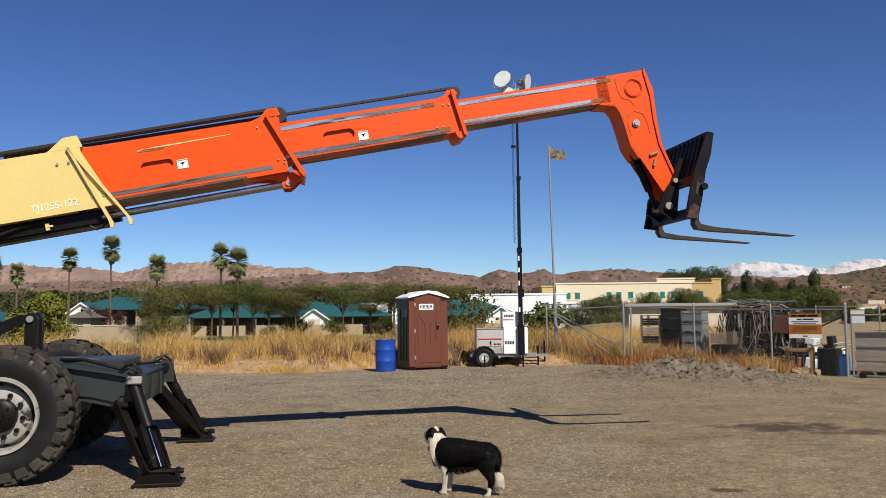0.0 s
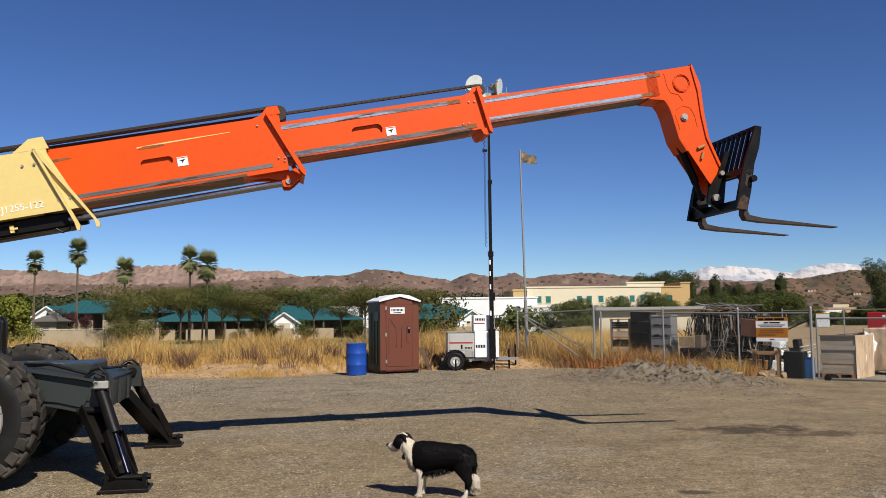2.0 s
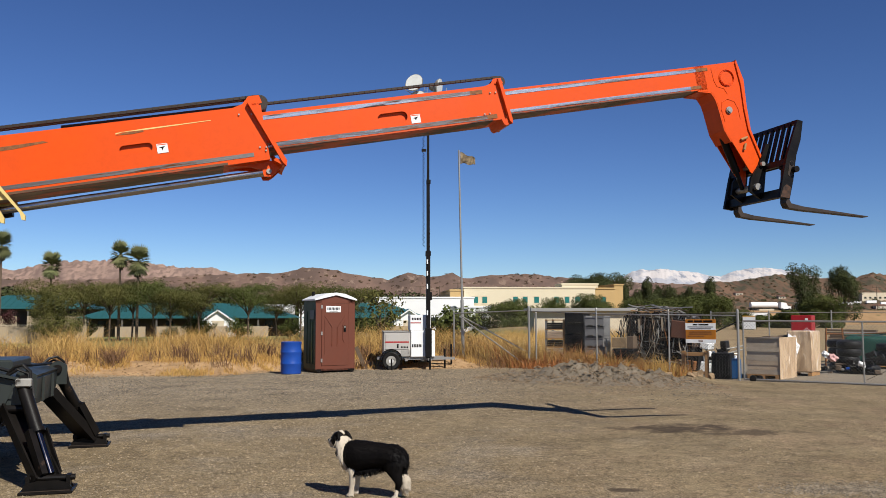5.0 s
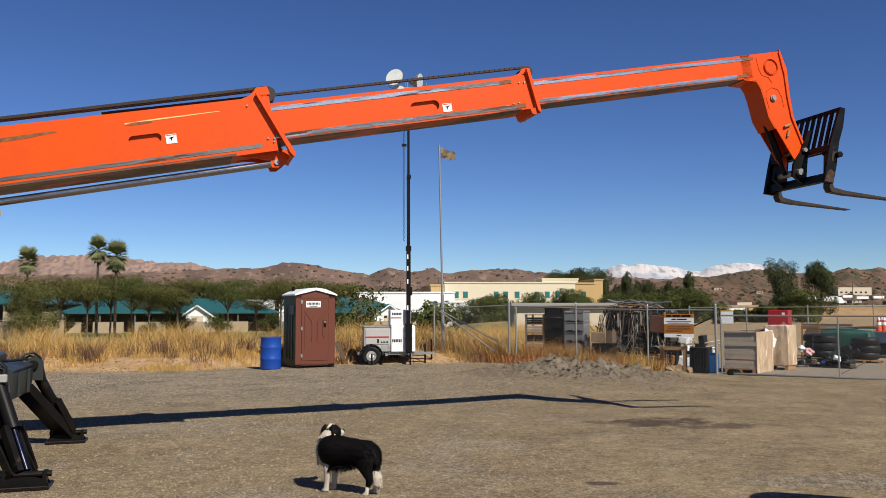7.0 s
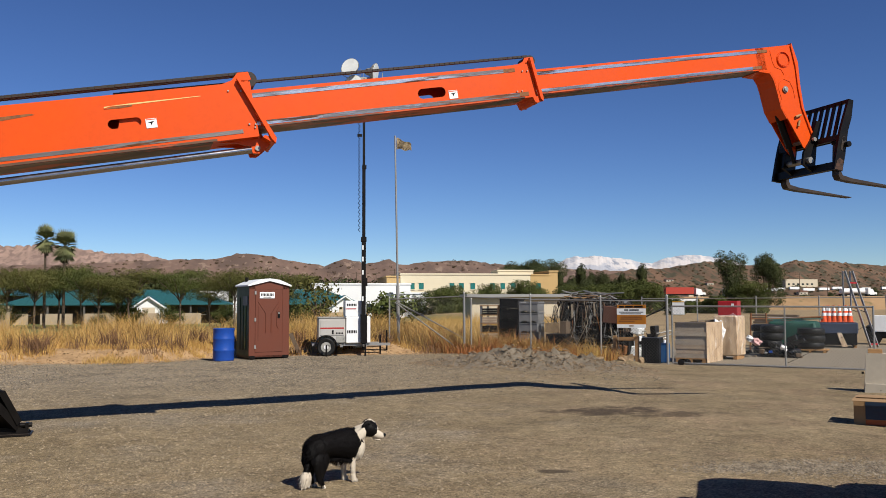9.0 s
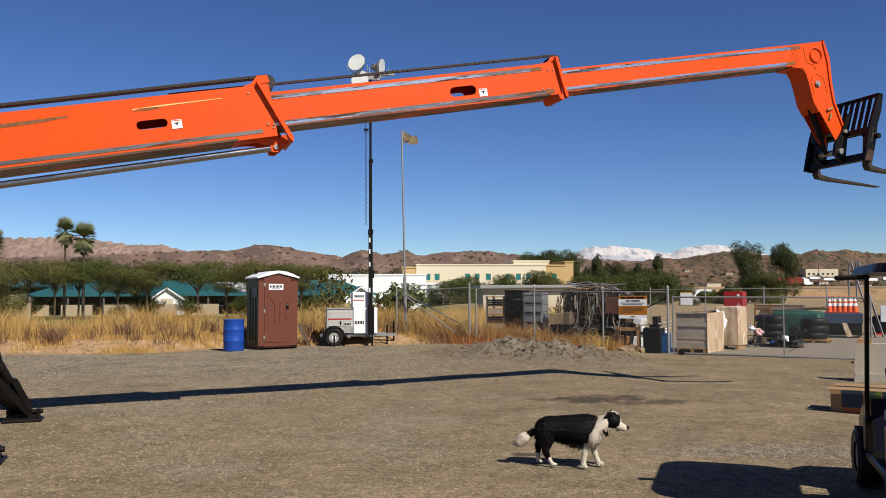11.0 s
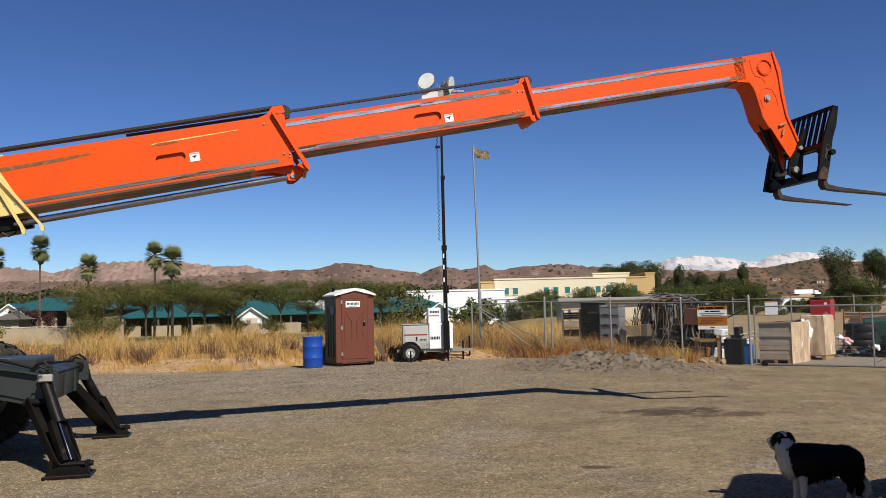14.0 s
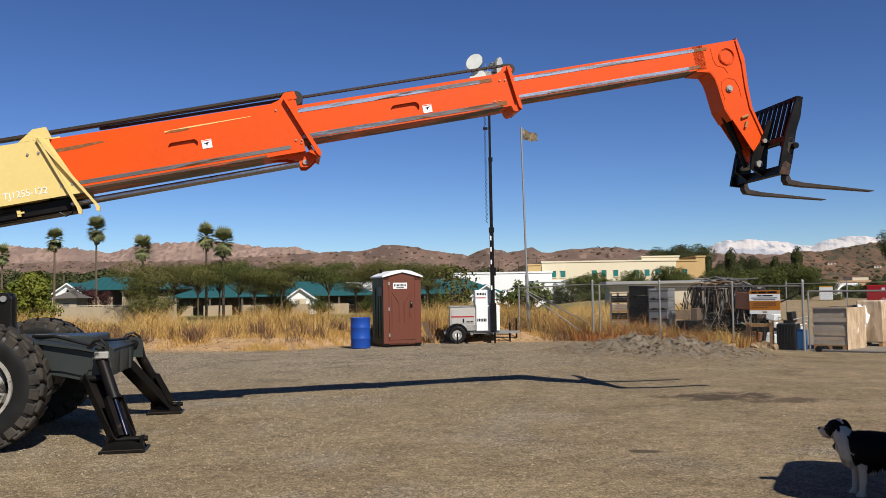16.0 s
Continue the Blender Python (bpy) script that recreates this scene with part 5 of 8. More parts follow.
saw = thing("timber_trestle", "upright trestle of rough new timber beside the fence", "trestle", yard(5.10, 0.40))
for x in (-0.34, 0.30):
    part("post", boxes((x - 0.05, x + 0.05, -0.05, 0.05, -0.02, 0.74), bevel=0.006), WOOD, saw)
part("top_rail", boxes((-0.289, 0.249, -0.04, 0.04, 0.60, 0.70), bevel=0.006), WOOD, saw)
part("bottom_rail", boxes((-0.289, 0.249, -0.04, 0.04, 0.10, 0.18), bevel=0.006), WOOD, saw)
junk = thing("machine_part", "dark greasy machine parts in a heap", "machine parts", yard(5.15, 1.75))
for i in range(14):
    x, z = rp.uniform(-0.6, 0.55), rp.uniform(0.0, 0.75)
    part("casting", boxes((x, x + rp.uniform(0.12, 0.35), rp.uniform(-0.3, 0), 0.3, z, z + rp.uniform(0.1, 0.3)), bevel=0.02, m=pose(0, 0, 0, 0, rp.uniform(-12, 12), 0)), rp.choice((CRATEB, BLACK, GREYPAINT, CRATEG, WHITE)), junk)
for i in range(8):
    x = rp.uniform(-0.5, 0.6)
    part("bar", rods(((x, -0.2, rp.uniform(0.5, 0.9)), (x + rp.uniform(-0.5, 0.6), 0.1, rp.uniform(0.5, 1.0)), 0.02), n=6), rp.choice((STEEL, RIM, BARK)), junk)
bin_ = thing("waste_bin", "black slatted plastic bin", "bin", yard(5.80, 0.55))
part("body", boxes((-0.25, 0.25, -0.25, 0.25, 0.0, 0.70), bevel=0.02), CRATEB, bin_)
for i in range(6):
    part("rib", boxes((-0.22 + 0.08 * i, -0.19 + 0.08 * i, -0.265, -0.25, 0.06, 0.62)), CRATEB, bin_)
jug = thing("plastic_jug", "blue plastic jug with a spout", "jug", yard(6.12, 0.62))
part("body", boxes((-0.10, 0.12, -0.15, 0.15, 0.0, 0.56), bevel=0.03), shade("blue_jug", (0.02, 0.12, 0.36), 0.4), jug)
part("spout", rods(((0, 0, 0.56), (0, 0, 0.64), 0.04)), WHITE, jug)


def paver_pallet(m, w, d, rows, label, mats):
    t = thing("paver_pallet", label, "pallet of pavers", m)
    for x in (-w / 2 + 0.08, 0, w / 2 - 0.08):
        part("bearer", boxes((x - 0.05, x + 0.05, -d / 2, d / 2, 0, 0.10)), WOOD, t)
    part("deck", boxes((-w / 2, w / 2, -d / 2, d / 2, 0.10, 0.13)), WOOD, t)
    h = 0.98 / rows
    for r in range(rows):
        o, e = rp.uniform(-0.018, 0.018), rp.uniform(0.0, 0.03)
        part("paver_course", boxes((-w / 2 + e, w / 2 - 0.002, -d / 2 + o, d / 2 + o, 0.132 + r * h, 0.132 + (r + 1) * h - 0.004)), mats[r % len(mats)], t)
    part("edge_board", boxes((-w / 2, w / 2 - 0.004, -d / 2 - 0.03, -d / 2 + 0.05, 1.116, 1.132), (-w / 2 + 0.4, w / 2 - 0.3, -d / 2 + 0.2, d / 2 - 0.2, 1.14, 1.16)), BARK, t)
    part("wrap", boxes((w / 2 + 0.004, w / 2 + 0.012, -d / 2 - 0.01, d / 2 + 0.01, 0.0, 1.135)), WRAP, t, "tan board side under clear stretch wrap")
    return t


paver_pallet(yard(6.86, 1.55, None, -8), 0.92, 1.30, 8, "pallet of grey and tan pavers under stretch wrap", (BLOCKG, BLOCKT, BLOCKT, BLOCKG, BLOCKG, BLOCKG, BLOCKG))
p2 = thing("wrapped_pallet", "cardboard-wrapped pallet in crumpled clear plastic", "pallet", yard(7.44, 3.1, None, -6))
part("bearer", boxes((-0.32, -0.22, -0.4, 0.4, 0, 0.1), (0.22, 0.32, -0.4, 0.4, 0, 0.1)), WOOD, p2)
pb = boxes((-0.33, 0.36, -0.42, 0.42, 0.1, 1.28), bevel=0.03)
bmesh.ops.subdivide_edges(pb, edges=pb.edges[:], cuts=5, use_grid_fill=True)
for v in pb.verts:
    v.co += Vector((noise.noise(v.co * 5), noise.noise(v.co * 5 + Vector((7, 0, 0))), 0)) * 0.03
part("load", pb, WRAP, p2, "tan cardboard load in clear wrap", smooth=True)
part("dark_load", boxes((-0.62, -0.35, -0.35, 0.4, 0.0, 1.15), bevel=0.03), BARK, p2)
pl = bmesh.new()
bmesh.ops.create_icosphere(pl, subdivisions=3, radius=0.28)
for v in pl.verts:
    v.co = Vector((v.co.x * 0.8, v.co.y * 0.6, v.co.z * 1.4)) * (1 + 0.45 * noise.noise(v.co * 7))
part("loose_plastic", pl, WHITE, p2, "crumpled white plastic sheet", at=pose(-0.22, -0.46, 0.75))
tank = thing("fuel_cabinet", "dark red steel fuel cabinet with a white hazard diamond", "cabinet", yard(6.12, 10.9))
part("cabinet", boxes((-0.38, 0.34, -0.4, 0.4, 0.96, 1.74), bevel=0.02), REDP, tank)
part("leg", boxes((-0.33, -0.25, -0.35, 0.35, 0, 0.98), (0.21, 0.29, -0.35, 0.35, 0, 0.98)), BLACK, tank, "dark steel stand")
part("diamond", boxes((-0.085, 0.085, -0.006, 0.0, -0.085, 0.085), m=pose(0.17, -0.402, 1.17, 0, 45, 0)), WHITE, tank, "white hazard diamond")
part("diamond_mark", boxes((-0.072, 0.072, -0.006, 0.0, -0.072, 0.072), m=pose(0.17, -0.409, 1.17, 0, 45, 0)), REDP, tank)
part("mark", rods(((0.17, -0.416, 1.19), (0.17, -0.409, 1.19), 0.026), ((0.17, -0.416, 1.13), (0.17, -0.409, 1.13), 0.016)), WHITE, tank)
part("label", boxes((0.12, 0.22, -0.406, -0.402, 1.56, 1.64)), WHITE, tank)
ws = thing("notice_board", "small white and yellow notice on the far fence", "sign", yard(2.75, 16.9, 0.0))
part("plate", boxes((-0.28, 0.28, -0.02, 0.0, 1.0, 1.62), bevel=0.004), WHITE, ws)
part("header", boxes((-0.28, 0.28, -0.026, -0.0202, 1.575, 1.62)), shade("yellow_band", (0.7, 0.4, 0.02), 0.5), ws)


def tyre_obj(m, r, w, group):
    tb = bmesh.new()
    lathe(tb, [(r * 0.58, -w * 0.42), (r * 0.75, -w * 0.52), (r * 0.95, -w * 0.42), (r, -w * 0.2), (r, w * 0.2), (r * 0.95, w * 0.42), (r * 0.75, w * 0.52), (r * 0.58, w * 0.42)], 28, caps=False)
    t = part("tyre", tb, RUBBER, None, smooth=True, at=m)
    return tagged(t, "worn black tyre in a stack", "tyre", group)


for s, k, r, n in ((8.35, 5.3, 0.36, 4), (8.0, 6.4, 0.40, 4), (9.25, 8.0, 0.44, 3), (8.9, 5.0, 0.34, 1)):
    base_m = yard(s, k)
    g0 = base_m.translation.z
    if n == 3:
        pt = thing("pallet", "wooden pallet under the tyres", "pallet", base_m)
        part("deck", boxes((-0.55, 0.55, -0.5, 0.5, 0.07, 0.10)), WOOD, pt)
        for x in (-0.45, 0, 0.45):
            part("bearer", boxes((x - 0.04, x + 0.04, -0.5, 0.5, 0, 0.07)), WOOD, pt)
        g0 += 0.10
    for i in range(n):
        tyre_obj(pose(base_m.translation.x + rp.uniform(-0.04, 0.04), base_m.translation.y + rp.uniform(-0.04, 0.04), g0 + 0.125 + 0.235 * i), r, 0.235, "tyre stacks")
gt = thing("tarp_heap", "dark green tarpaulin over a stack of goods", "tarpaulin", yard(8.65, 8.9))
tb = boxes((-0.80, 0.75, -0.6, 0.6, 0.0, 1.02), bevel=0.06)
bmesh.ops.subdivide_edges(tb, edges=tb.edges[:], cuts=6, use_grid_fill=True)
for v in tb.verts:
    v.co += Vector((noise.noise(v.co * 3), noise.noise(v.co * 3 + Vector((5, 0, 0))), 0.8 * noise.noise(v.co * 2.5 + Vector((0, 5, 0))))) * 0.09 * min(1.0, v.co.z * 2)
part("sheet", tb, TARP, gt, smooth=True)
for i in range(5):
    part("pole", rods(((-0.9, rp.uniform(-0.5, 0.4), 1.06 + rp.uniform(0, 0.1)), (0.9, rp.uniform(-0.5, 0.4), 1.1 + rp.uniform(0, 0.12)), 0.025), n=6), rp.choice((STEEL, RUST, TARP)), gt)
jk = thing("scrap_heap", "low heap of dark and pale scrap with plastic bags", "scrap", yard(8.5, 4.4))
for i in range(34):
    x, y, z = rp.uniform(-0.8, 0.8), rp.uniform(-0.3, 0.3), rp.uniform(0.0, 0.32)
    pale_one = i % 6 == 0
    w, h = (rp.uniform(0.05, 0.14), rp.uniform(0.03, 0.08)) if pale_one else (rp.uniform(0.1, 0.35), rp.uniform(0.04, 0.16))
    part("scrap", boxes((x, x + w, y, y + 0.25, z, z + h), bevel=0.012, m=pose(0, 0, 0, 0, rp.uniform(-24, 24), rp.uniform(-8, 8))), rp.choice((WHITE, CRATEG, BLUE)) if pale_one else rp.choice((CRATEB, CRATEB, BLACK, BARK, RUBBER)), jk)
for x, z, r, mt, lb in ((-0.45, 0.48, 0.11, shade("pink_bag", (0.70, 0.42, 0.44), 0.5), "crumpled pink plastic bag"), (-0.62, 0.56, 0.09, WHITE, "crumpled white plastic bag"), (0.35, 0.30, 0.08, WHITE, "crumpled white plastic bag")):
    bg = bmesh.new()
    bmesh.ops.create_icosphere(bg, subdivisions=3, radius=r)
    for v in bg.verts:
        v.co = Vector((v.co.x * 1.3, v.co.y, v.co.z)) * (1 + 0.7 * noise.noise(v.co * 14 + Vector((x * 9, 0, 0))))
    part("bag", bg, mt, jk, lb, at=pose(x, -0.3, z, 0, 30, 0))

cb = thing("covered_crate", "dark crate under a shiny blue-grey cover", "crate", yard(9.85, 11.6, None, 6))
part("crate", boxes((-0.62, 0.62, -0.55, 0.55, 0.1, 0.55), bevel=0.02), CRATEB, cb)
cv = boxes((-0.66, 0.66, -0.59, 0.59, 0.50, 0.92), bevel=0.04)
bmesh.ops.subdivide_edges(cv, edges=cv.edges[:], cuts=4, use_grid_fill=True)
for v in cv.verts:
    v.co += Vector((noise.noise(v.co * 6), noise.noise(v.co * 6 + Vector((5, 0, 0))), 0)) * 0.02
part("cover", cv, shade("blue_cover", (0.055, 0.075, 0.13), 0.22, scale=6, bump=0.5, bump_scale=15), cb, "shiny blue-grey plastic cover", smooth=True)
part("bearer", boxes((-0.6, -0.5, -0.5, 0.5, 0, 0.1), (0.5, 0.6, -0.5, 0.5, 0, 0.1)), WOOD, cb)
part("torn_plastic", prisms(([(-0.05, 0.55), (0.10, 0.55), (0.30, 0.05), (0.12, 0.03), (0.02, 0.3)], -0.60, -0.592)), WRAP, cb)


def traffic_cone(m):
    t = thing("traffic_cone", "orange traffic cone with two white bands", "traffic cone", m, "traffic cones on the crate")
    part("base", boxes((-0.15, 0.15, -0.15, 0.15, 0, 0.025), bevel=0.008), CONE, t)
    cbm = bmesh.new()
    lathe(cbm, [(0.115, 0.025), (0.025, 0.62), (0.018, 0.62)], 18)
    body = part("cone", cbm, CONE, t, smooth=True)
    for z0, z1 in ((0.24, 0.35), (0.42, 0.54)):
        bb = bmesh.new()
        lathe(bb, [(0.115 - 0.151 * (z0 - 0.025) + 0.003, z0), (0.115 - 0.151 * (z1 - 0.025) + 0.003, z1)], 18, caps=False)
        part("band", bb, WHITE, body, "white reflective band")
    return t


ctop = yard(9.85, 11.6).translation.z + 0.925
cone0 = traffic_cone(yard(9.42, 11.3, ctop))
for i in range(1, 6):
    copy_thing(cone0, yard(9.42 + 0.175 * i, 11.3 + rp.uniform(-0.05, 0.05), ctop))
for i in range(4):
    copy_thing(cone0, yard(9.5 + 0.22 * i, 11.65, ctop))


def step_ladder(m, h):
    t = thing("step_ladder", "tall bare aluminium ladder frame with red crossbars", "ladder", m, "step ladders")
    for sx in (-0.22, 0.22):
        part("front_rail", boxes((-0.022, 0.022, -0.035, 0.035, 0, math.hypot(h, 0.95)), m=pose(sx, -0.95, 0, -math.degrees(math.atan2(0.95, h)), 0, 0)), STEEL, t)
        part("back_rail", boxes((sx - 0.02, sx + 0.02, 0.07, 0.12, 0, h)), STEEL, t)
        part("spreader", rods(((sx, -0.95 * 0.55, h * 0.45), (sx, 0.09, h * 0.52), 0.012), n=6), BLACK, t)
    for f in (0.04, 0.84):
        part("crossbar", boxes((-0.22, 0.22, -0.95 * (1 - f) - 0.03, -0.95 * (1 - f) + 0.02, h * f - 0.03, h * f + 0.03)), REDP, t, "red crossbar")
    part("crossbar", boxes((-0.22, 0.22, 0.08, 0.11, h * 0.52 - 0.02, h * 0.52 + 0.02)), STEEL, t)


step_ladder(yard(10.25, 12.3, None, 58), 2.85)
mow = thing("parked_machine", "low dark yard machine with pale panels", "machine", yard(11.6, 14.5))
part("body", boxes((-0.9, 0.9, -0.5, 0.5, 0.25, 0.75), bevel=0.06), CRATEB, mow)
part("panel", boxes((-0.6, 0.3, -0.53, -0.5, 0.5, 1.15), bevel=0.02), WHITE, mow)
part("tank", boxes((0.3, 0.8, -0.4, 0.3, 0.75, 1.25), bevel=0.06), REDP, mow)
for x in (-0.6, 0.6):
    for y in (-0.56, 0.42):
        part("wheel", rods(((x, y, 0.25), (x, y + 0.14, 0.25), 0.25), n=20), RUBBER, mow)
logs = thing("timber_stack", "stack of grey weathered boards", "timber", yard(7.6, 11.5))
for i in range(7):
    part("board", boxes((-0.7, 1.0, -0.3, 0.3, 0.6 + 0.09 * i, 0.67 + 0.09 * i), m=pose(rp.uniform(-0.1, 0.1), 0, 0, 0, rp.uniform(-1.0, 1.0), 0)), BARK, logs)
part("bearer", boxes((-0.6, -0.4, -0.3, 0.3, 0, 0.6), (0.6, 0.8, -0.3, 0.3, 0, 0.6)), BARK, logs)
trs = thing("trestle", "rusty steel trestle in the yard", "trestle", yard(7.55, 8.2))
part("leg", rods(((-0.3, 0, 0), (-0.25, 0, 1.3), 0.03), ((0.3, 0, 0), (0.25, 0, 1.3), 0.03), ((-0.3, 0, 1.1), (0.3, 0, 1.1), 0.025), ((-0.3, 0, 0.7), (0.3, 0, 0.7), 0.02), n=6), RUST, trs)

# concrete barrier and cardboard carton at the drive
bar = thing("concrete_barrier", "pale concrete road barrier with a timber offcut on top", "barrier", pose(10.62, 14.2, ground_z(10.7, 14.2), 0, 0, -36))
part("barrier", prisms(([(0.0, 0), (2.6, 0), (2.6, 0.05), (2.55, 0.72), (0.05, 0.72), (0.0, 0.05)], 0.08, 0.34), ([(0.0, 0), (2.6, 0), (2.58, 0.16), (0.02, 0.16)], 0.0, 0.5)), CONCRETE, bar)
part("offcut", boxes((0.08, 0.32, 0.12, 0.30, 0.72, 0.80), bevel=0.004), WOOD, bar)
part("lifting_hook", rods(((-0.04, 0.2, 0.35), (0.0, 0.2, 0.35), 0.02), n=8), BLACK, bar)
ctn = thing("cardboard_carton", "open-topped printed cardboard carton with dark blue panels", "carton", pose(7.42, 10.13, ground_z(7.6, 10.2), 0, 0, -42))
CARD = shade("cardboard", (0.36, 0.24, 0.13), 0.85, color2=(0.30, 0.19, 0.10), scale=5)
part("body", boxes((0, 1.15, 0, 0.02, 0.0, 0.34), (0, 1.15, 0.43, 0.45, 0.0, 0.34), (0, 0.02, 0.02, 0.43, 0, 0.34), (1.13, 1.15, 0.02, 0.43, 0, 0.34), (0.02, 1.13, 0.02, 0.43, 0, 0.02)), CARD, ctn)
part("print_panel", boxes((0.14, 0.40, -0.004, -0.0005, 0.07, 0.33)), shade("dark_blue_print", (0.012, 0.018, 0.055), 0.4, color2=(0.02, 0.05, 0.10), scale=9), ctn, "dark blue printed panel")
part("print_panel", boxes((0.42, 0.62, -0.004, -0.0005, 0.07, 0.33)), shade("green_print", (0.10, 0.20, 0.03), 0.4, color2=(0.02, 0.03, 0.08), scale=9, amount=0.8), ctn, "green and blue printed panel")
part("print_panel", boxes((0.64, 1.12, -0.004, -0.0005, 0.07, 0.33)), MATS["dark_blue_print"], ctn)
part("print_strip", boxes((0.14, 1.12, -0.005, -0.0005, 0.0, 0.065)), shade("orange_print", (0.55, 0.12, 0.03), 0.5), ctn, "orange printed strip")
part("flap", boxes((0.0, 1.15, -0.16, 0.0, 0.336, 0.342), m=pose(0, 0, 0, 6, 0, 0)), CARD, ctn)
part("flap", boxes((0.02, 1.1, 0.10, 0.44, 0.340, 0.346)), CARD, ctn)

# ---- loose stones, dry grass and weeds ----
STRAW = shade("dry_straw", (0.54, 0.365, 0.120), 0.8, color2=(0.43, 0.26, 0.072), scale=0.6, amount=0.6, per_object=0.45)
WEED = shade("brown_weed", (0.21, 0.115, 0.060), 0.85, color2=(0.14, 0.075, 0.04), scale=1.0, per_object=0.4)
RUSTW = shade("russet_weed", (0.36, 0.145, 0.045), 0.85, color2=(0.28, 0.11, 0.04), scale=1.0, per_object=0.4)
STONE = shade("loose_stone", (0.345, 0.285, 0.200), 0.9, color2=(0.18, 0.142, 0.097), scale=8, per_object=0.75)


def blades(name, label, spots, material, seed, width=0.011):
    """Bent blades; spots of (x, y, height, count, spread)."""
    rnd = random.Random(seed)
    vs, fs = [], []
    for x, y, h, n, spread in spots:
        for _ in range(n):
            px, py = x + rnd.gauss(0, spread), y + rnd.gauss(0, spread)
            z = ground_z(px, py) - 0.03
            a = rnd.uniform(0, 6.283)
            hh = h * rnd.uniform(0.45, 1.1)
            bend = hh * rnd.uniform(0.05, 1.15)
            c, s = math.cos(a), math.sin(a)
            b = rnd.uniform(-0.6, 0.6)
            wx, wy = math.cos(b) * width * rnd.uniform(0.6, 1.3), math.sin(b) * width
            i = len(vs)
            vs += [(px - wx, py - wy, z), (px + wx, py + wy, z), (px + c * bend * 0.35 + wx * 0.8, py + s * bend * 0.35 + wy, z + hh * 0.6),
                   (px + c * bend * 0.35 - wx * 0.8, py + s * bend * 0.35 - wy, z + hh * 0.6), (px + c * bend, py + s * bend, z + hh * rnd.uniform(0.85, 1.0))]
            fs += [(i, i + 1, i + 2, i + 3), (i + 3, i + 2, i + 4)]
    me = bpy.data.meshes.new(name)
    me.from_pydata(vs, [], fs)
    me.materials.append(material)
    tagged(new(name, me), label, "dry grass", kind="stuff")


rg = random.Random(21)
pale, gold, dull, short, low_dull, weeds, russet = [], [], [], [], [], [], []


def tone_list(x, y):
    q = noise.noise((x * 0.55, y * 0.9, 12.0)) + rg.uniform(-0.25, 0.25)
    return pale if q > 0.12 else (gold if q > -0.2 else dull)


for _ in range(15000):
    x, b = rg.uniform(-19, 6.6), 0.1 + 7.5 * rg.random() ** 1.3
    y = lot_edge(x) + b
    dens = noise.noise((x * 0.75, y * 0.75, 2.0)) + 0.5 * noise.noise((x * 2.1, y * 2.1, 8.0))
    stand = noise.noise((x * 0.34, y * 0.25, 5.0)) + (0.55 if abs(x + 9.4) < 1.1 and y < 29 else 0.0)
    if b > 1.5 and rg.random() < 0.09 + 0.50 * smooth(0.0, 0.5, stand):
        tone_list(x, y).append((x, y, rg.uniform(0.55, 0.95) + 0.55 * max(0.0, stand), 6, 0.17))
    elif b > 1.5 + 0.8 * noise.noise((x * 0.9, 0.0, 4.0)) and dens > -0.45:
        rg.choice((short, short, low_dull, low_dull, dull, gold)).append((x, y, rg.uniform(0.08, 0.24), 16, 0.17))
    elif b > 0.15 and dens > 0.10 + 0.2 * max(0.0, 0.8 - b):
        rg.choice((short, low_dull)).append((x, y, rg.uniform(0.08, 0.28), 9, 0.11))
    if b > 0.6 and rg.random() < 0.018:
        weeds.append((x, y, rg.uniform(0.3, 0.7), 40, 0.12))
for _ in range(820):
    x = rg.uniform(1.6, 8.6)
    y = 25.8 - 0.81 * (x - 5.36) + rg.uniform(0.2, 3.2)
    tall_here = 1.15 if x < 5.8 else 0.7
    tone_list(x, y).append((x, y, rg.uniform(0.45, tall_here), 12, 0.14))
for _ in range(110):
    x = rg.uniform(4.9, 7.9)
    russet.append((x, 25.8 - 0.81 * (x - 5.36) + rg.uniform(-0.3, 0.5), rg.uniform(0.25, 0.45), 26, 0.14))
for _ in range(260):
    x = rg.uniform(4.4, 7.8)
    rg.choice((gold, gold, russet, dull)).append((x, 25.8 - 0.81 * (x - 5.36) + rg.uniform(0.1, 1.3), rg.uniform(0.4, 0.95), 12, 0.13))
for _ in range(420):
    x = rg.uniform(4.6, 9.3)
    y = 25.8 - 0.81 * (x - 5.36) + rg.uniform(-0.1, 1.0)
    rg.choice((gold, dull, russet)).append((x, y, rg.uniform(0.25, 0.62), 12, 0.12))
for _ in range(330):
    gold.append((rg.uniform(-40, 4), rg.uniform(36, 58), rg.uniform(0.3, 0.6), 6, 0.4))
lawn = [(rg.uniform(-36, 10), rg.uniform(36, 66), rg.uniform(0.10, 0.26), 22, 0.40) for _ in range(3600)]
for _ in range(700):
    d = rg.uniform(46, 69)
    gold.append((rg.uniform(0.10, 0.36) * d, d, rg.uniform(0.6, 1.2), 10, 0.5))
gold.append((8.6, 22.95, 0.75, 110, 0.16))
weeds += [(-6.6, 24.6, 0.62, 170, 0.14), (-11.6, 25.0, 0.42, 120, 0.3), (4.6, 26.3, 0.42, 160, 0.3), (0.35, 26.2, 0.5, 60, 0.10), (-8.6, 24.8, 0.36, 110, 0.24), (-4.4, 24.7, 0.45, 40, 0.10)]
blades("dry_grass", "tall pale straw grass on the bank", pale, shade("pale_straw", (0.62, 0.44, 0.165), 0.8, color2=(0.52, 0.335, 0.105), scale=0.6, amount=0.6, per_object=0.5), 1, 0.0045)
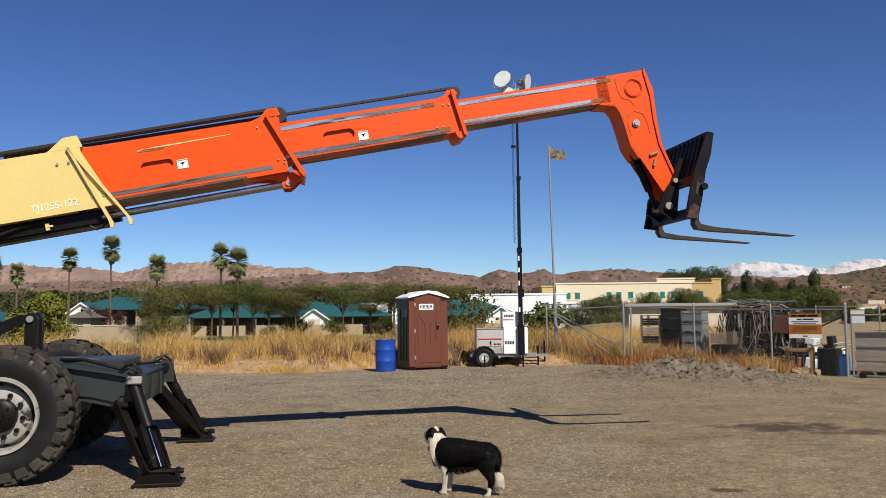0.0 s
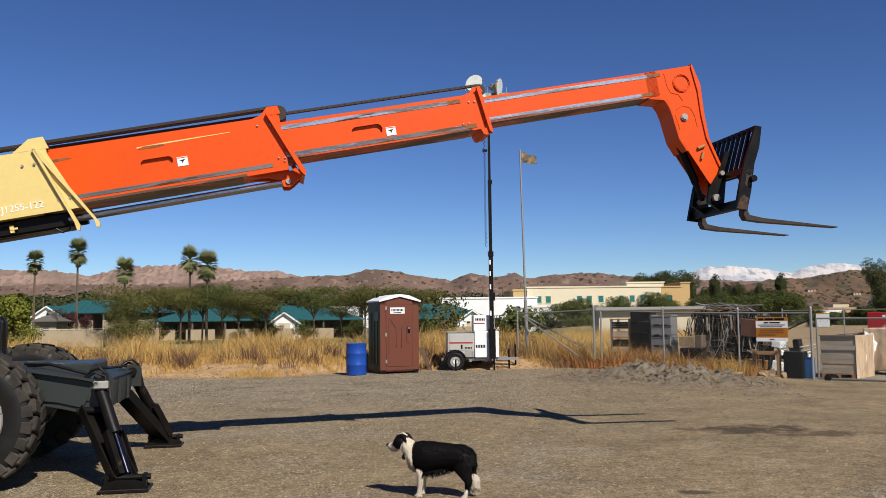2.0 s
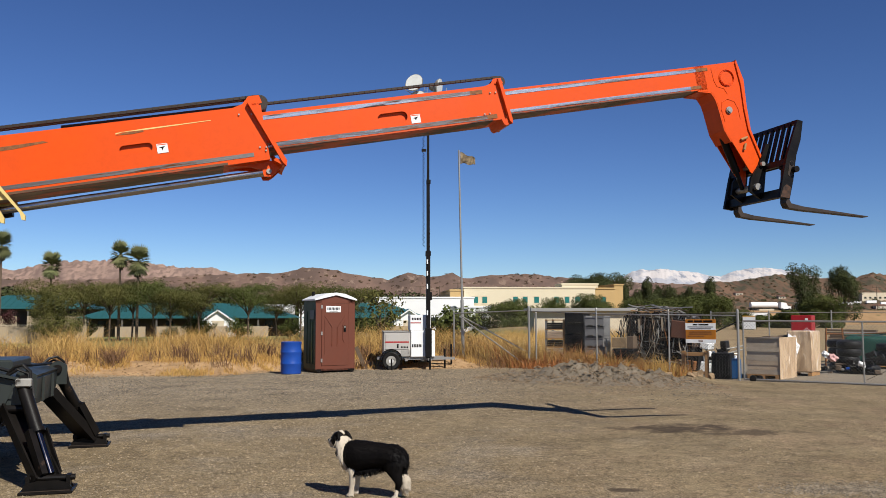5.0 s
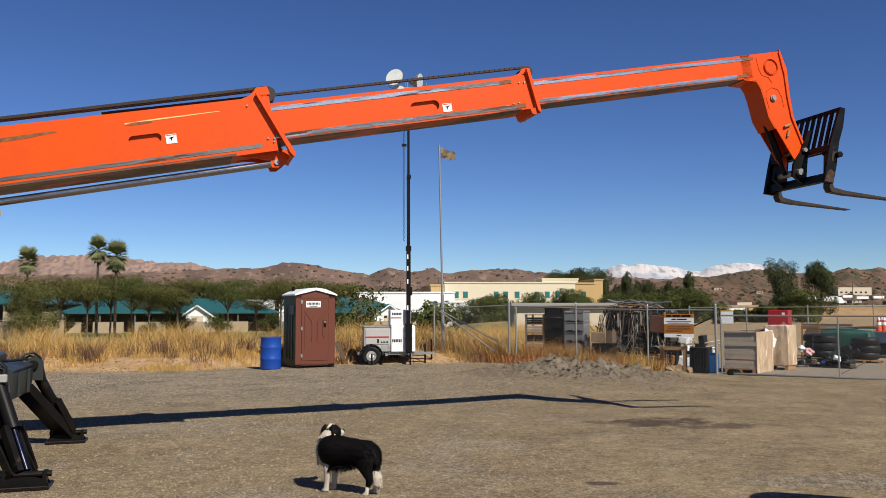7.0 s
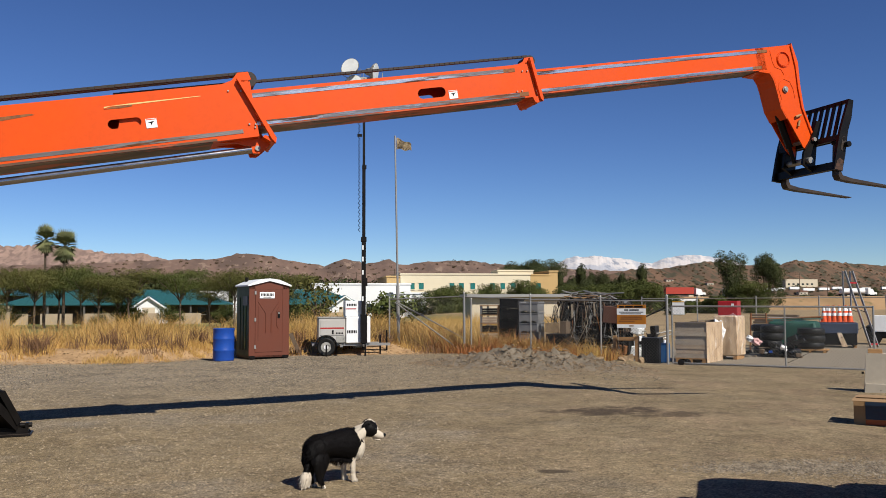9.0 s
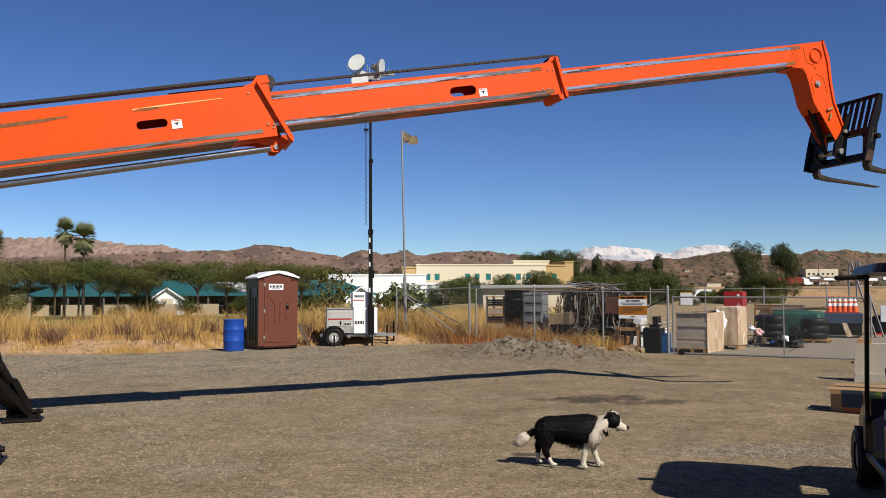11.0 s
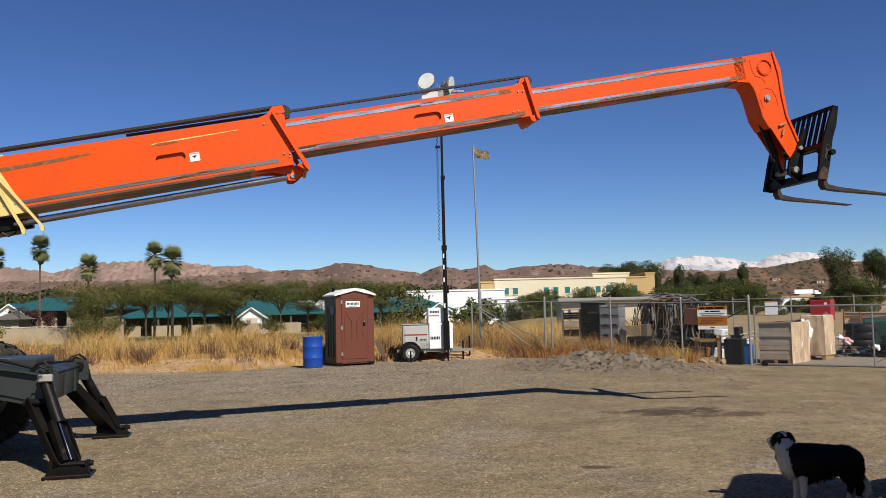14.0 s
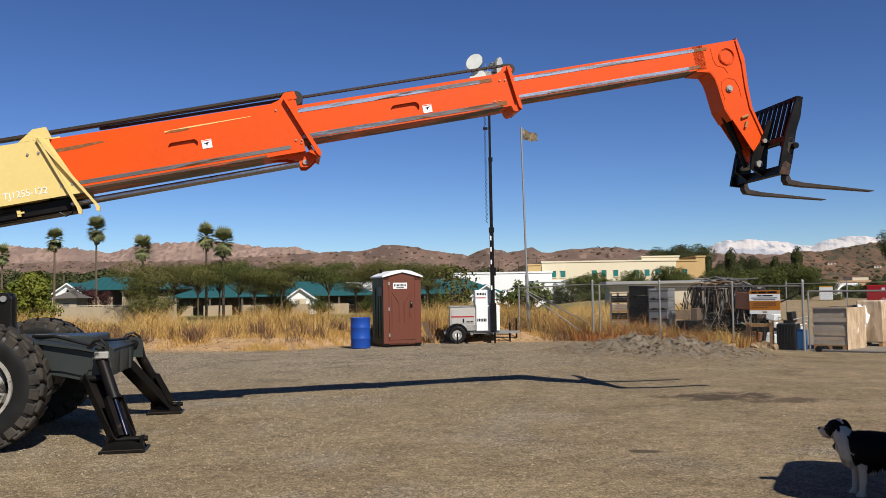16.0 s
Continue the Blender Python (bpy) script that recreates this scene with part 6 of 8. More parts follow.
blades("dry_grass", "tall golden dry grass on the bank", gold, STRAW, 5, 0.005)
blades("dry_grass", "dull brown dry grass on the bank", dull, shade("dull_straw", (0.41, 0.25, 0.080), 0.85, color2=(0.29, 0.165, 0.052), scale=0.6, amount=0.6, per_object=0.5), 6, 0.006)
blades("dry_grass", "short dry grass along the bank", short, STRAW, 2, 0.008)
blades("dry_grass", "low brown dead grass on the bank", low_dull, MATS["dull_straw"], 7, 0.008)
blades("green_grass", "greener grass strip beyond the bank", lawn, shade("green_blades", (0.165, 0.20, 0.055), 0.8, color2=(0.27, 0.25, 0.09), scale=0.3, amount=0.7, per_object=0.4), 8, 0.010)
blades("dry_weeds", "brown dead weeds", weeds, WEED, 3, 0.007)
blades("dry_weeds", "russet weeds along the fence", russet, RUSTW, 4, 0.009)


def stones(name, label, places, material, seed):
    """Small angular stones; places of (x, y, size)."""
    rnd = random.Random(seed)
    vs, fs = [], []
    shape = ((0, 0, 1), (0.9, 0, 0.15), (0, 0.9, 0.2), (-0.9, 0, 0.1), (0, -0.9, 0.15))
    for x, y, s in places:
        a = rnd.uniform(0, 6.283)
        c, sn = math.cos(a) * s, math.sin(a) * s
        z = ground_z(x, y) - 0.15 * s
        i = len(vs)
        for u, v, w in shape:
            u, v = u + rnd.uniform(-0.3, 0.3), v + rnd.uniform(-0.3, 0.3)
            vs.append((x + u * c - v * sn, y + u * sn + v * c, z + w * s * rnd.uniform(0.5, 0.9)))
        for q in range(4):
            fs.append((i, i + 1 + q, i + 1 + (q + 1) % 4))
    me = bpy.data.meshes.new(name)
    me.from_pydata(vs, [], fs)
    me.materials.append(material)
    tagged(new(name, me), label, "gravel", kind="stuff")


pl_ = []
for _ in range(150000):
    y = 4.5 + 21.0 * rg.random() ** 1.15
    x = rg.uniform(-0.62, 0.74) * (y + 1.5)
    if y > lot_edge(x) + 0.3:
        continue
    d = noise.noise((x * 0.5, y * 0.5, 6.0)) + (0.45 if y > 15 and x < 4 else 0.0)
    if d > rg.uniform(-0.75, 0.55) + (0.75 * smooth(-0.5, 3.0, x - 0.12 * y) if y < 22 else 0.0):
        pl_.append((x, y, rg.choice((0.004, 0.005, 0.006, 0.008, 0.010, 0.013)) * (0.92 + 0.055 * y)))
heap = []
for _ in range(9000):
    a, r = rg.uniform(0, 6.283), rg.random() ** 0.6
    x = 6.1 + 2.9 * r * math.cos(a)
    heap.append((x, 20.9 - 0.40 * (x - 6.1) + 2.1 * r * math.sin(a), rg.choice((0.012, 0.015, 0.02, 0.024, 0.030, 0.046))))
stones("spoil", "grey-brown clods and broken stones on the heap", heap, shade("spoil_stone", (0.215, 0.160, 0.104), 0.95, color2=(0.140, 0.102, 0.066), scale=8, per_object=0.7), 33)
side_patch = []
for _ in range(12000):
    f = rg.random()
    side_patch.append((4.1 + 3.4 * f + rg.gauss(0, 0.30), 7.55 - 0.75 * f + rg.gauss(0, 0.30) * (0.4 + f), rg.choice((0.006, 0.008, 0.011, 0.016))))
coarse = []
for _ in range(46000):
    y = rg.uniform(14.5, 26.2)
    x = rg.uniform(-15.0, 8.0)
    if y > lot_edge(x) + 0.2 or y < 14.5 + 3.0 * rg.random():
        continue
    if noise.noise((x * 0.6, y * 1.1, 16.0)) + 0.25 * (y - 19.0) / 6.0 > rg.uniform(-0.6, 0.45):
        coarse.append((x, y, rg.choice((0.011, 0.014, 0.017, 0.021, 0.028))))
clods = []
for _ in range(5200):
    x = rg.uniform(-17.0, 4.5)
    clods.append((x, lot_edge(x) + rg.uniform(0.0, 2.2), rg.choice((0.012, 0.016, 0.022, 0.03, 0.045))))
stones("clods", "sandy clods on the face of the bank", clods, shade("sandy_clod", (0.36, 0.215, 0.095), 0.95, color2=(0.22, 0.130, 0.058), scale=6, per_object=0.7), 39)
stones("gravel", "coarse grey gravel along the bank", coarse, shade("coarse_gravel", (0.30, 0.262, 0.210), 0.95, color2=(0.14, 0.118, 0.092), scale=8, amount=0.7, per_object=0.9), 35)
stones("gravel", "patch of grey gravel at the edge of the drive", side_patch, MATS["coarse_gravel"], 37)
stones("gravel", "loose grey gravel stones over the yard", pl_, STONE, 31)
for i, (x, y, s) in enumerate(((8.55, 22.35, 0.16), (8.95, 21.7, 0.12), (9.15, 21.75, 0.14), (9.4, 21.5, 0.10), (-3.4, 26.0, 0.10))):
    rb = bmesh.new()
    bmesh.ops.create_icosphere(rb, subdivisions=2, radius=s)
    for v in rb.verts:
        v.co = Vector((v.co.x * 1.2, v.co.y, v.co.z * 0.75)) * (1 + 0.8 * noise.noise(v.co * 9 + Vector((i, 0, 0))))
    tagged(part("rock", rb, shade("tan_rock", (0.33, 0.24, 0.15), 0.9, scale=6, bump=0.3), None, at=pose(x, y, ground_z(x, y) + s * 0.2, 20 * i, 35 * i, 70 * i)), "tan earthy rock on the dug edge", "rock", "rocks on the dug edge")
plank = part("plank", boxes((-0.06, 0.06, -0.02, 0.02, 0, 0.75)), BARK, None, at=pose(0.48, 26.15, ground_z(0.48, 26.15) - 0.02, 0, -24, 0))
tagged(plank, "old dark plank leaning in the grass", "plank")

# ---- far things: hills, trees, palms, buildings ----
HILL = shade("chaparral_hill", (0.185, 0.122, 0.098), 0.95, color2=(0.115, 0.080, 0.066), scale=0.012, amount=0.85, spots=(0.235, 0.17, 0.135), spot_level=0.57, spot_scale=0.05, stretch=(1, 0.3, 1))
PINK = shade("bare_rocky_hill", (0.33, 0.235, 0.198), 0.95, color2=(0.225, 0.163, 0.142), scale=0.012, amount=0.85, spots=(0.19, 0.135, 0.12), spot_level=0.50, spot_scale=0.06, stretch=(1, 0.3, 1))
RHILL = shade("brush_hill", (0.165, 0.098, 0.062), 0.95, color2=(0.095, 0.062, 0.040), scale=0.02, amount=0.8, spots=(0.060, 0.054, 0.032), spot_level=0.49, spot_scale=0.10, stretch=(1, 0.3, 0.35))
# snow: the bluish second tone paints in shading, the dark spots are rock
SNOW = shade("shaded_snow_rock", (0.58, 0.57, 0.60), 0.8, color2=(0.38, 0.41, 0.49), scale=0.010, amount=0.95, spots=(0.25, 0.28, 0.35), spot_level=0.57, spot_scale=0.022, stretch=(1, 0.3, 1))


def hills(name, label, material, dist, crest, rough_, seed, k0, k1, steps=240):
    """A range of hills whose crest height goes through the (direction, height) pairs; gullies run down its slopes."""
    ks, hs = zip(*crest)
    vs, fs, rows = [], [], 16

    def place(k, f):
        top = float(np.interp(k, ks, hs))
        d = dist * (0.80 + 0.20 * f)
        g = noise.multi_fractal((k * 26 + 2.2 * f + seed, f * 1.6, seed), 1.0, 2.1, 5)
        fine = noise.noise((k * 150 + seed, f * 8, seed * 2.0)) + 0.7 * noise.noise((k * 420 + seed, f * 14, seed))
        return (k * d, d, top * (f ** 1.25) * (1 + 0.30 * (1 - f) * (g - 1)) + top * rough_ * (0.5 * fine * f + (g - 1) * 0.35 * f) - 12 * (1 - f))
    for i in range(steps + 1):
        for j in range(rows + 1):
            vs.append(place(k0 + (k1 - k0) * i / steps, j / rows))
    for i in range(steps):
        for j in range(rows):
            a = i * (rows + 1) + j
            fs.append((a, a + rows + 1, a + rows + 2, a + 1))
    me = bpy.data.meshes.new(name)
    me.from_pydata(vs, [], fs)
    me.shade_smooth()
    me.materials.append(material)
    tagged(new(name, me), label, "hills", kind="structure")
    return place


hills("backdrop", "bare pinkish rocky hills in haze", PINK, 3000, [(-0.80, 160), (-0.60, 175), (-0.524, 192), (-0.495, 196), (-0.455, 186), (-0.42, 182), (-0.38, 162), (-0.325, 198), (-0.285, 196), (-0.265, 204), (-0.225, 190), (-0.19, 172), (-0.16, 178), (-0.135, 156), (-0.05, 110), (0.1, 60)], 0.075, 3.0, -0.85, 0.12, 520)
mid_hill = hills("backdrop", "low brown chaparral hills", HILL, 2300, [(-0.9, 90), (-0.55, 96), (-0.42, 105), (-0.30, 100), (-0.15, 115), (-0.085, 121), (-0.0447, 138), (0.0, 120), (0.042, 104), (0.066, 124), (0.09, 110), (0.105, 112), (0.118, 124), (0.134, 106), (0.165, 118), (0.21, 120), (0.25, 112), (0.33, 100), (0.45, 90)], 0.07, 8.0, -0.95, 0.46)
brush_hill = hills("backdrop", "brush-covered brown hills", RHILL, 1500, [(0.26, 29), (0.36, 48), (0.4, 57), (0.42, 64), (0.445, 66), (0.47, 66), (0.49, 71), (0.52, 80), (0.545, 80), (0.565, 73), (0.6, 73), (0.63, 76), (0.65, 84), (0.67, 80), (0.69, 85), (0.72, 78), (0.78, 74), (0.86, 74), (0.95, 78), (1.1, 80), (1.3, 67)], 0.07, 5.0, 0.25, 1.32)
hills("backdrop", "distant mountains under fresh snow", SNOW, 4300, [(0.28, 148), (0.325, 202), (0.339, 240), (0.352, 253), (0.362, 246), (0.376, 255), (0.395, 246), (0.42, 236), (0.437, 219), (0.452, 216), (0.468, 242), (0.49, 258), (0.51, 261), (0.53, 252), (0.56, 232), (0.6, 187), (0.7, 158)], 0.028, 12.0, 0.27, 0.72, 420)


def foliage(name, color, color2):
    return shade(name, color, 0.85, color2=color2, scale=0.5, amount=0.6, per_object=0.22, spec=0.10)


OLIVE = foliage("olive_leaves", (0.082, 0.090, 0.028), (0.112, 0.106, 0.036))
GREEN = foliage("green_leaves", (0.062, 0.082, 0.024), (0.086, 0.098, 0.030))
PINE = foliage("dark_leaves", (0.046, 0.062, 0.026), (0.074, 0.084, 0.034))
LEMON = foliage("yellow_green_leaves", (0.17, 0.18, 0.028), (0.10, 0.13, 0.025))
SAGE = foliage("sage_brush_leaves", (0.105, 0.075, 0.042), (0.085, 0.070, 0.040))


def crown_mesh(name, blobs, leaves, size, material, seed):
    """Leaves scattered in uneven clumps."""
    rnd = random.Random(seed)
    vs, fs = [], []
    vol = [b[3] * b[4] * b[5] for b in blobs]
    for _ in range(leaves):
        cx, cy, cz, rx, ry, rz = rnd.choices(blobs, vol)[0]
        while True:
            x, y, z = (rnd.uniform(-1, 1) for _ in range(3))
            q = x * x + y * y + z * z
            if q < 1:
                break
        q = max(q, 1e-4) ** 0.5
        g = q ** 0.55 / q
        p = Vector((cx + x * g * rx, cy + y * g * ry, cz + z * g * rz))
        p += Vector((noise.noise(p * 1.1), noise.noise(p * 1.1 + Vector((9, 0, 0))), noise.noise(p * 1.1 + Vector((0, 9, 0))))) * 0.45
        s = size * rnd.uniform(0.6, 1.4)
        out = Vector((x / q, y / q, z / q + 0.30)) * 0.95 + Vector((rnd.gauss(0, 1), rnd.gauss(0, 1), rnd.gauss(0, 1))) * 0.42
        q4 = out.to_track_quat("Z", "Y").to_matrix() @ Matrix.Rotation(rnd.uniform(0, 6.3), 3, "Z")
        i = len(vs)
        for u, v in ((-0.5, 0.0), (0.0, -0.28), (0.5, 0.0), (0.0, 0.28)):
            vs.append(p + q4 @ Vector((u * s * 1.6, v * s * 1.6, 0)))
        fs.append((i, i + 1, i + 2, i + 3))
    me = bpy.data.meshes.new(name)
    me.from_pydata([tuple(v) for v in vs], [], fs)
    me.materials.append(material)
    return me


def tree(label, m, h, w, material, seed, leaves=1500, size=0.30, bare=0.28, group="", up=0.0, category="tree"):
    rnd = random.Random(seed)
    t = thing("tree" if category == "tree" else "shrub", label, category, m, group)
    tb = bmesh.new()
    rod(tb, (0, 0, -0.3), (0.05 * h * rnd.uniform(-1, 1), 0, h * (bare + 0.12)), 0.018 * h, 0.012 * h, 8)
    blobs = []
    n = 13
    for i in range(n):
        a = 2 * math.pi * i / n + rnd.uniform(-0.4, 0.4)
        r = w * 0.5 * rnd.uniform(0.15, 0.66)
        z = h * (bare + (1 - bare) * rnd.uniform(0.12, 0.82))
        if up:
            r *= 1 - up * (z / h - bare)
        c = (r * math.cos(a), r * math.sin(a), z)
        rod(tb, (0, 0, h * bare * rnd.uniform(0.75, 1.1)), c, 0.010 * h, 0.004 * h, 5)
        s = rnd.uniform(0.75, 1.2)
        blobs.append((*c, w * 0.22 * s, w * 0.22 * s, h * (1 - bare) * 0.19 * s))
    blobs.append((0, 0, h * 0.80, w * 0.2, w * 0.2, h * 0.16))
    part("trunk", tb, BARK, t)
    cr = new("crown", crown_mesh("crown", blobs, leaves, size, material, seed))
    cr.parent = t
    return t


def turned(x, y, z, a=0.0, s=1.0):
    return pose(x, y, z, 0, 0, a) @ Matrix.Diagonal((s, s, s, 1))


rt = random.Random(5)
LOW = -1.3
# the row of feathery trees before the school
proto = [tree("feathery olive-green tree before the school buildings", turned((-0.272 + 0.05 * i) * 108, 108, LOW), 7.3, 10.0, GREEN if i == 1 else OLIVE, 30 + i, 13000, 0.085, (0.53, 0.56, 0.50)[i], "trees before the school") for i in range(3)]
for i, (k, d, s) in enumerate(((-0.300, 112, 1.02), (-0.247, 114, 1.10), (-0.205, 106, 0.86), (-0.185, 112, 0.74), (-0.118, 108, 1.00), (-0.085, 110, 0.88), (-0.058, 104, 0.98),
                               (-0.03, 112, 0.95), (0.0, 110, 0.93))):
    copy_thing(proto[i % 3], turned(k * d, d, LOW, rt.uniform(0, 360), s))
tree("broad olive tree with foliage to the ground", turned(-0.333 * 100, 100, LOW), 7.2, 8.6, OLIVE, 15, 20000, 0.10, 0.08)
tree("bushy yellow-green tree in full sun", turned(-0.466 * 62, 62, -1.2), 5.0, 3.5, LEMON, 3, 7200, 0.13, 0.10)
tree("bushy yellow-green tree in full sun", turned(-0.492 * 60, 60, -1.2), 3.6, 3.0, LEMON, 4, 3000, 0.15, 0.08)
tree("dark green shrub behind the light tower", turned(0.120 * 46, 46, -0.5), 2.9, 3.8, GREEN, 7, 1800, 0.16, 0.08, category="shrub")
tree("small half-bare tree with pale branches", turned(0.036 * 62, 62, -1.0), 4.6, 4.4, OLIVE, 14, 420, 0.20, 0.3)
bush = tree("dark shrub under the school trees", turned(-0.30 * 116, 116, LOW), 3.4, 4.6, GREEN, 19, 7000, 0.085, 0.04, "shrubs before the school", category="shrub")
for k, d, s in ((-0.205, 116, 0.6), (-0.172, 112, 1.1), (-0.128, 118, 0.9), (-0.07, 118, 0.9), (-0.035, 116, 0.9), (0.005, 116, 1.0), (0.03, 112, 1.1)):
    copy_thing(bush, turned(k * d, d, LOW, rt.uniform(0, 360), s))
# dark trees round the cream office block
dark = [tree("dark dense tree behind the office block", turned(0.30 * 215 + 5 * i, 215, LOW), 14.5, 10.0, PINE, 60 + i, 34000, 0.145, 0.08, "dark trees by the office block", up=0.5) for i in range(2)]
for i, (k, d, s) in enumerate(((0.258, 220, 0.98), (0.273, 222, 1.16), (0.289, 215, 1.20), (0.303, 210, 1.02), (0.318, 205, 0.74), (0.333, 200, 0.66), (0.350, 190, 0.78), (0.368, 180, 0.70), (0.245, 226, 0.90), (0.265, 214, 1.02), (0.342, 176, 0.60), (0.385, 170, 0.78), (0.402, 172, 0.70), (0.425, 165, 0.66), (0.442, 160, 0.58), (0.458, 170, 0.56), (0.34, 150, 0.56), (0.365, 140, 0.56), (0.41, 140, 0.54), (0.357, 196, 0.72), (0.43, 300, 0.9))):
    copy_thing(dark[i % 2], turned(k * d, d, LOW, rt.uniform(0, 360), s * 0.84))
spire = tree("slim dark conifer standing above the other trees", turned(0.358 * 182, 182, LOW), 11.6, 4.4, PINE, 66, 15000, 0.14, 0.10, "slim conifers", up=1.0)
for k, d, s in ((0.438, 170, 0.96), (0.372, 186, 0.86), (0.330, 196, 0.88), (0.412, 168, 0.78), (0.297, 214, 1.22), (0.265, 216, 1.12)):
    copy_thing(spire, turned(k * d, d, LOW, rt.uniform(0, 360), s))
mids = [tree("round green tree against the pale office wall", turned(0.19 * 150, 150, LOW), 6.4, 6.6, GREEN, 80 + i, 9000, 0.135, 0.10, "trees at the office wall") for i in range(1)]
for k, d, s in ((0.152, 150, 0.75), (0.17, 146, 0.85), (0.205, 150, 0.8), (0.255, 148, 0.8), (0.275, 152, 0.85), (0.235, 152, 1.05), (0.285, 150, 1.15), (0.19, 140, 0.9), (0.30, 140, 0.95), (0.225, 120, 0.7)):
    copy_thing(mids[0], turned(k * d, d, LOW, rt.uniform(0, 360), s))
# tall ragged trees beyond the yard
for k, d, h, w, sd in ((0.560, 118, 10.2, 5.2, 90), (0.610, 122, 9.8, 5.6, 91), (0.585, 112, 5.2, 7.0, 92), (0.535, 112, 3.0, 4.6, 93), (0.505, 120, 2.4, 4.2, 94)):
    tree("tall ragged dark green tree beyond the yard", turned(k * d, d, -0.5), h, w, PINE if h > 8 else GREEN, sd, 24000, 0.10, 0.12 if h > 8 else 0.02, "ragged trees beyond the yard")
for k, d, s in ((0.82, 420, 0.8), (0.88, 400, 0.7), (0.70, 430, 0.6), (0.94, 380, 0.6), (0.76, 500, 0.9)):
    copy_thing(dark[0], turned(k * d, d, LOW, rt.uniform(0, 360), s))
for k, d, s in ((0.40, 112, 0.62), (0.425, 118, 0.7), (0.445, 110, 0.62), (0.38, 120, 0.62), (0.36, 118, 0.6), (0.335, 122, 0.62), (0.31, 120, 0.55), (0.48, 100, 0.4)):
    copy_thing(mids[0], turned(k * d, d, -0.8, rt.uniform(0, 360), s * 1.35))
# belt of far trees below the hills
bl = []
for i in range(150):
    k = -0.62 + 0.95 * (i + rt.random()) / 150
    d = rt.uniform(230, 420)
    s = rt.uniform(5.0, 9.0) * d / 320
    bl.append((k * d, d, LOW + s * 0.3 + (d - 230) * 0.036, s * 1.3, s, s * 0.75))
bo = new("far_trees", crown_mesh("far_trees", bl, 150000, 0.80, PINE, 77))
tagged(bo, "belt of distant dark green trees", "trees", kind="stuff")


def hill_brush(place, label, count, k0, k1, f0, f1, r0, r1, leaves, size, material, seed):
    """Dark shrubs dotted over a slope."""
    rnd = random.Random(seed)
    spots = []
    for _ in range(count):
        x, y, z = place(rnd.uniform(k0, k1), f0 + (f1 - f0) * rnd.random())
        r = rnd.uniform(r0, r1)
        spots.append((x, y, z + 0.3 * r, r * 1.3, r, r * 0.7))
    tagged(new("hill_brush", crown_mesh("hill_brush", spots, leaves, size, material, seed)), label, "bushes", kind="stuff")


hill_brush(brush_hill, "dark shrubs dotted over the brown hillside", 1500, 0.30, 1.05, 0.10, 0.97, 1.0, 2.6, 52000, 0.8, SAGE, 41)
hill_brush(brush_hill, "green bushes low on the hillside", 260, 0.36, 1.0, 0.10, 0.6, 2.0, 4.5, 26000, 1.0, PINE, 42)
hill_brush(mid_hill, "scattered bushes on the far hills", 700, -0.5, 0.45, 0.45, 1.0, 2.0, 4.5, 22000, 1.4, SAGE, 43)
rh = random.Random(9)
for k, f in ((0.43, 0.62), (0.455, 0.45), (0.475, 0.70), (0.50, 0.40), (0.53, 0.55), (0.66, 0.35), (0.72, 0.30), (0.80, 0.42), (0.87, 0.33)):
    x, y, z = brush_hill(k, f)
    hs_ = thing("hillside_house", "small pale house on the brown hillside", "house", pose(x, y, z - 2.0), "houses on the hillside")
    w = rh.uniform(12, 22)
    part("wall", boxes((-w / 2, w / 2, 0, 9, -3, 6.0)), shade("house_wall", (0.58, 0.53, 0.45), 0.9, scale=0.2), hs_)
    ro = bmesh.new()
    prism(ro, [(-w / 2 - 1, 6.0), (w / 2 + 1, 6.0), (w / 2 - 3, 8.2), (-w / 2 + 3, 8.2)], -1, 10)
    part("roof", ro, shade("house_roof", (0.22, 0.12, 0.09), 0.9, scale=0.3), hs_)
    for q in (-0.3, 0.1):
        part("window", boxes((w * q, w * q + 2.2, -0.1, 0.0, 2.6, 4.4)), shade("dark_window_glass", (0.02, 0.028, 0.03), 0.12, scale=0.5), hs_)


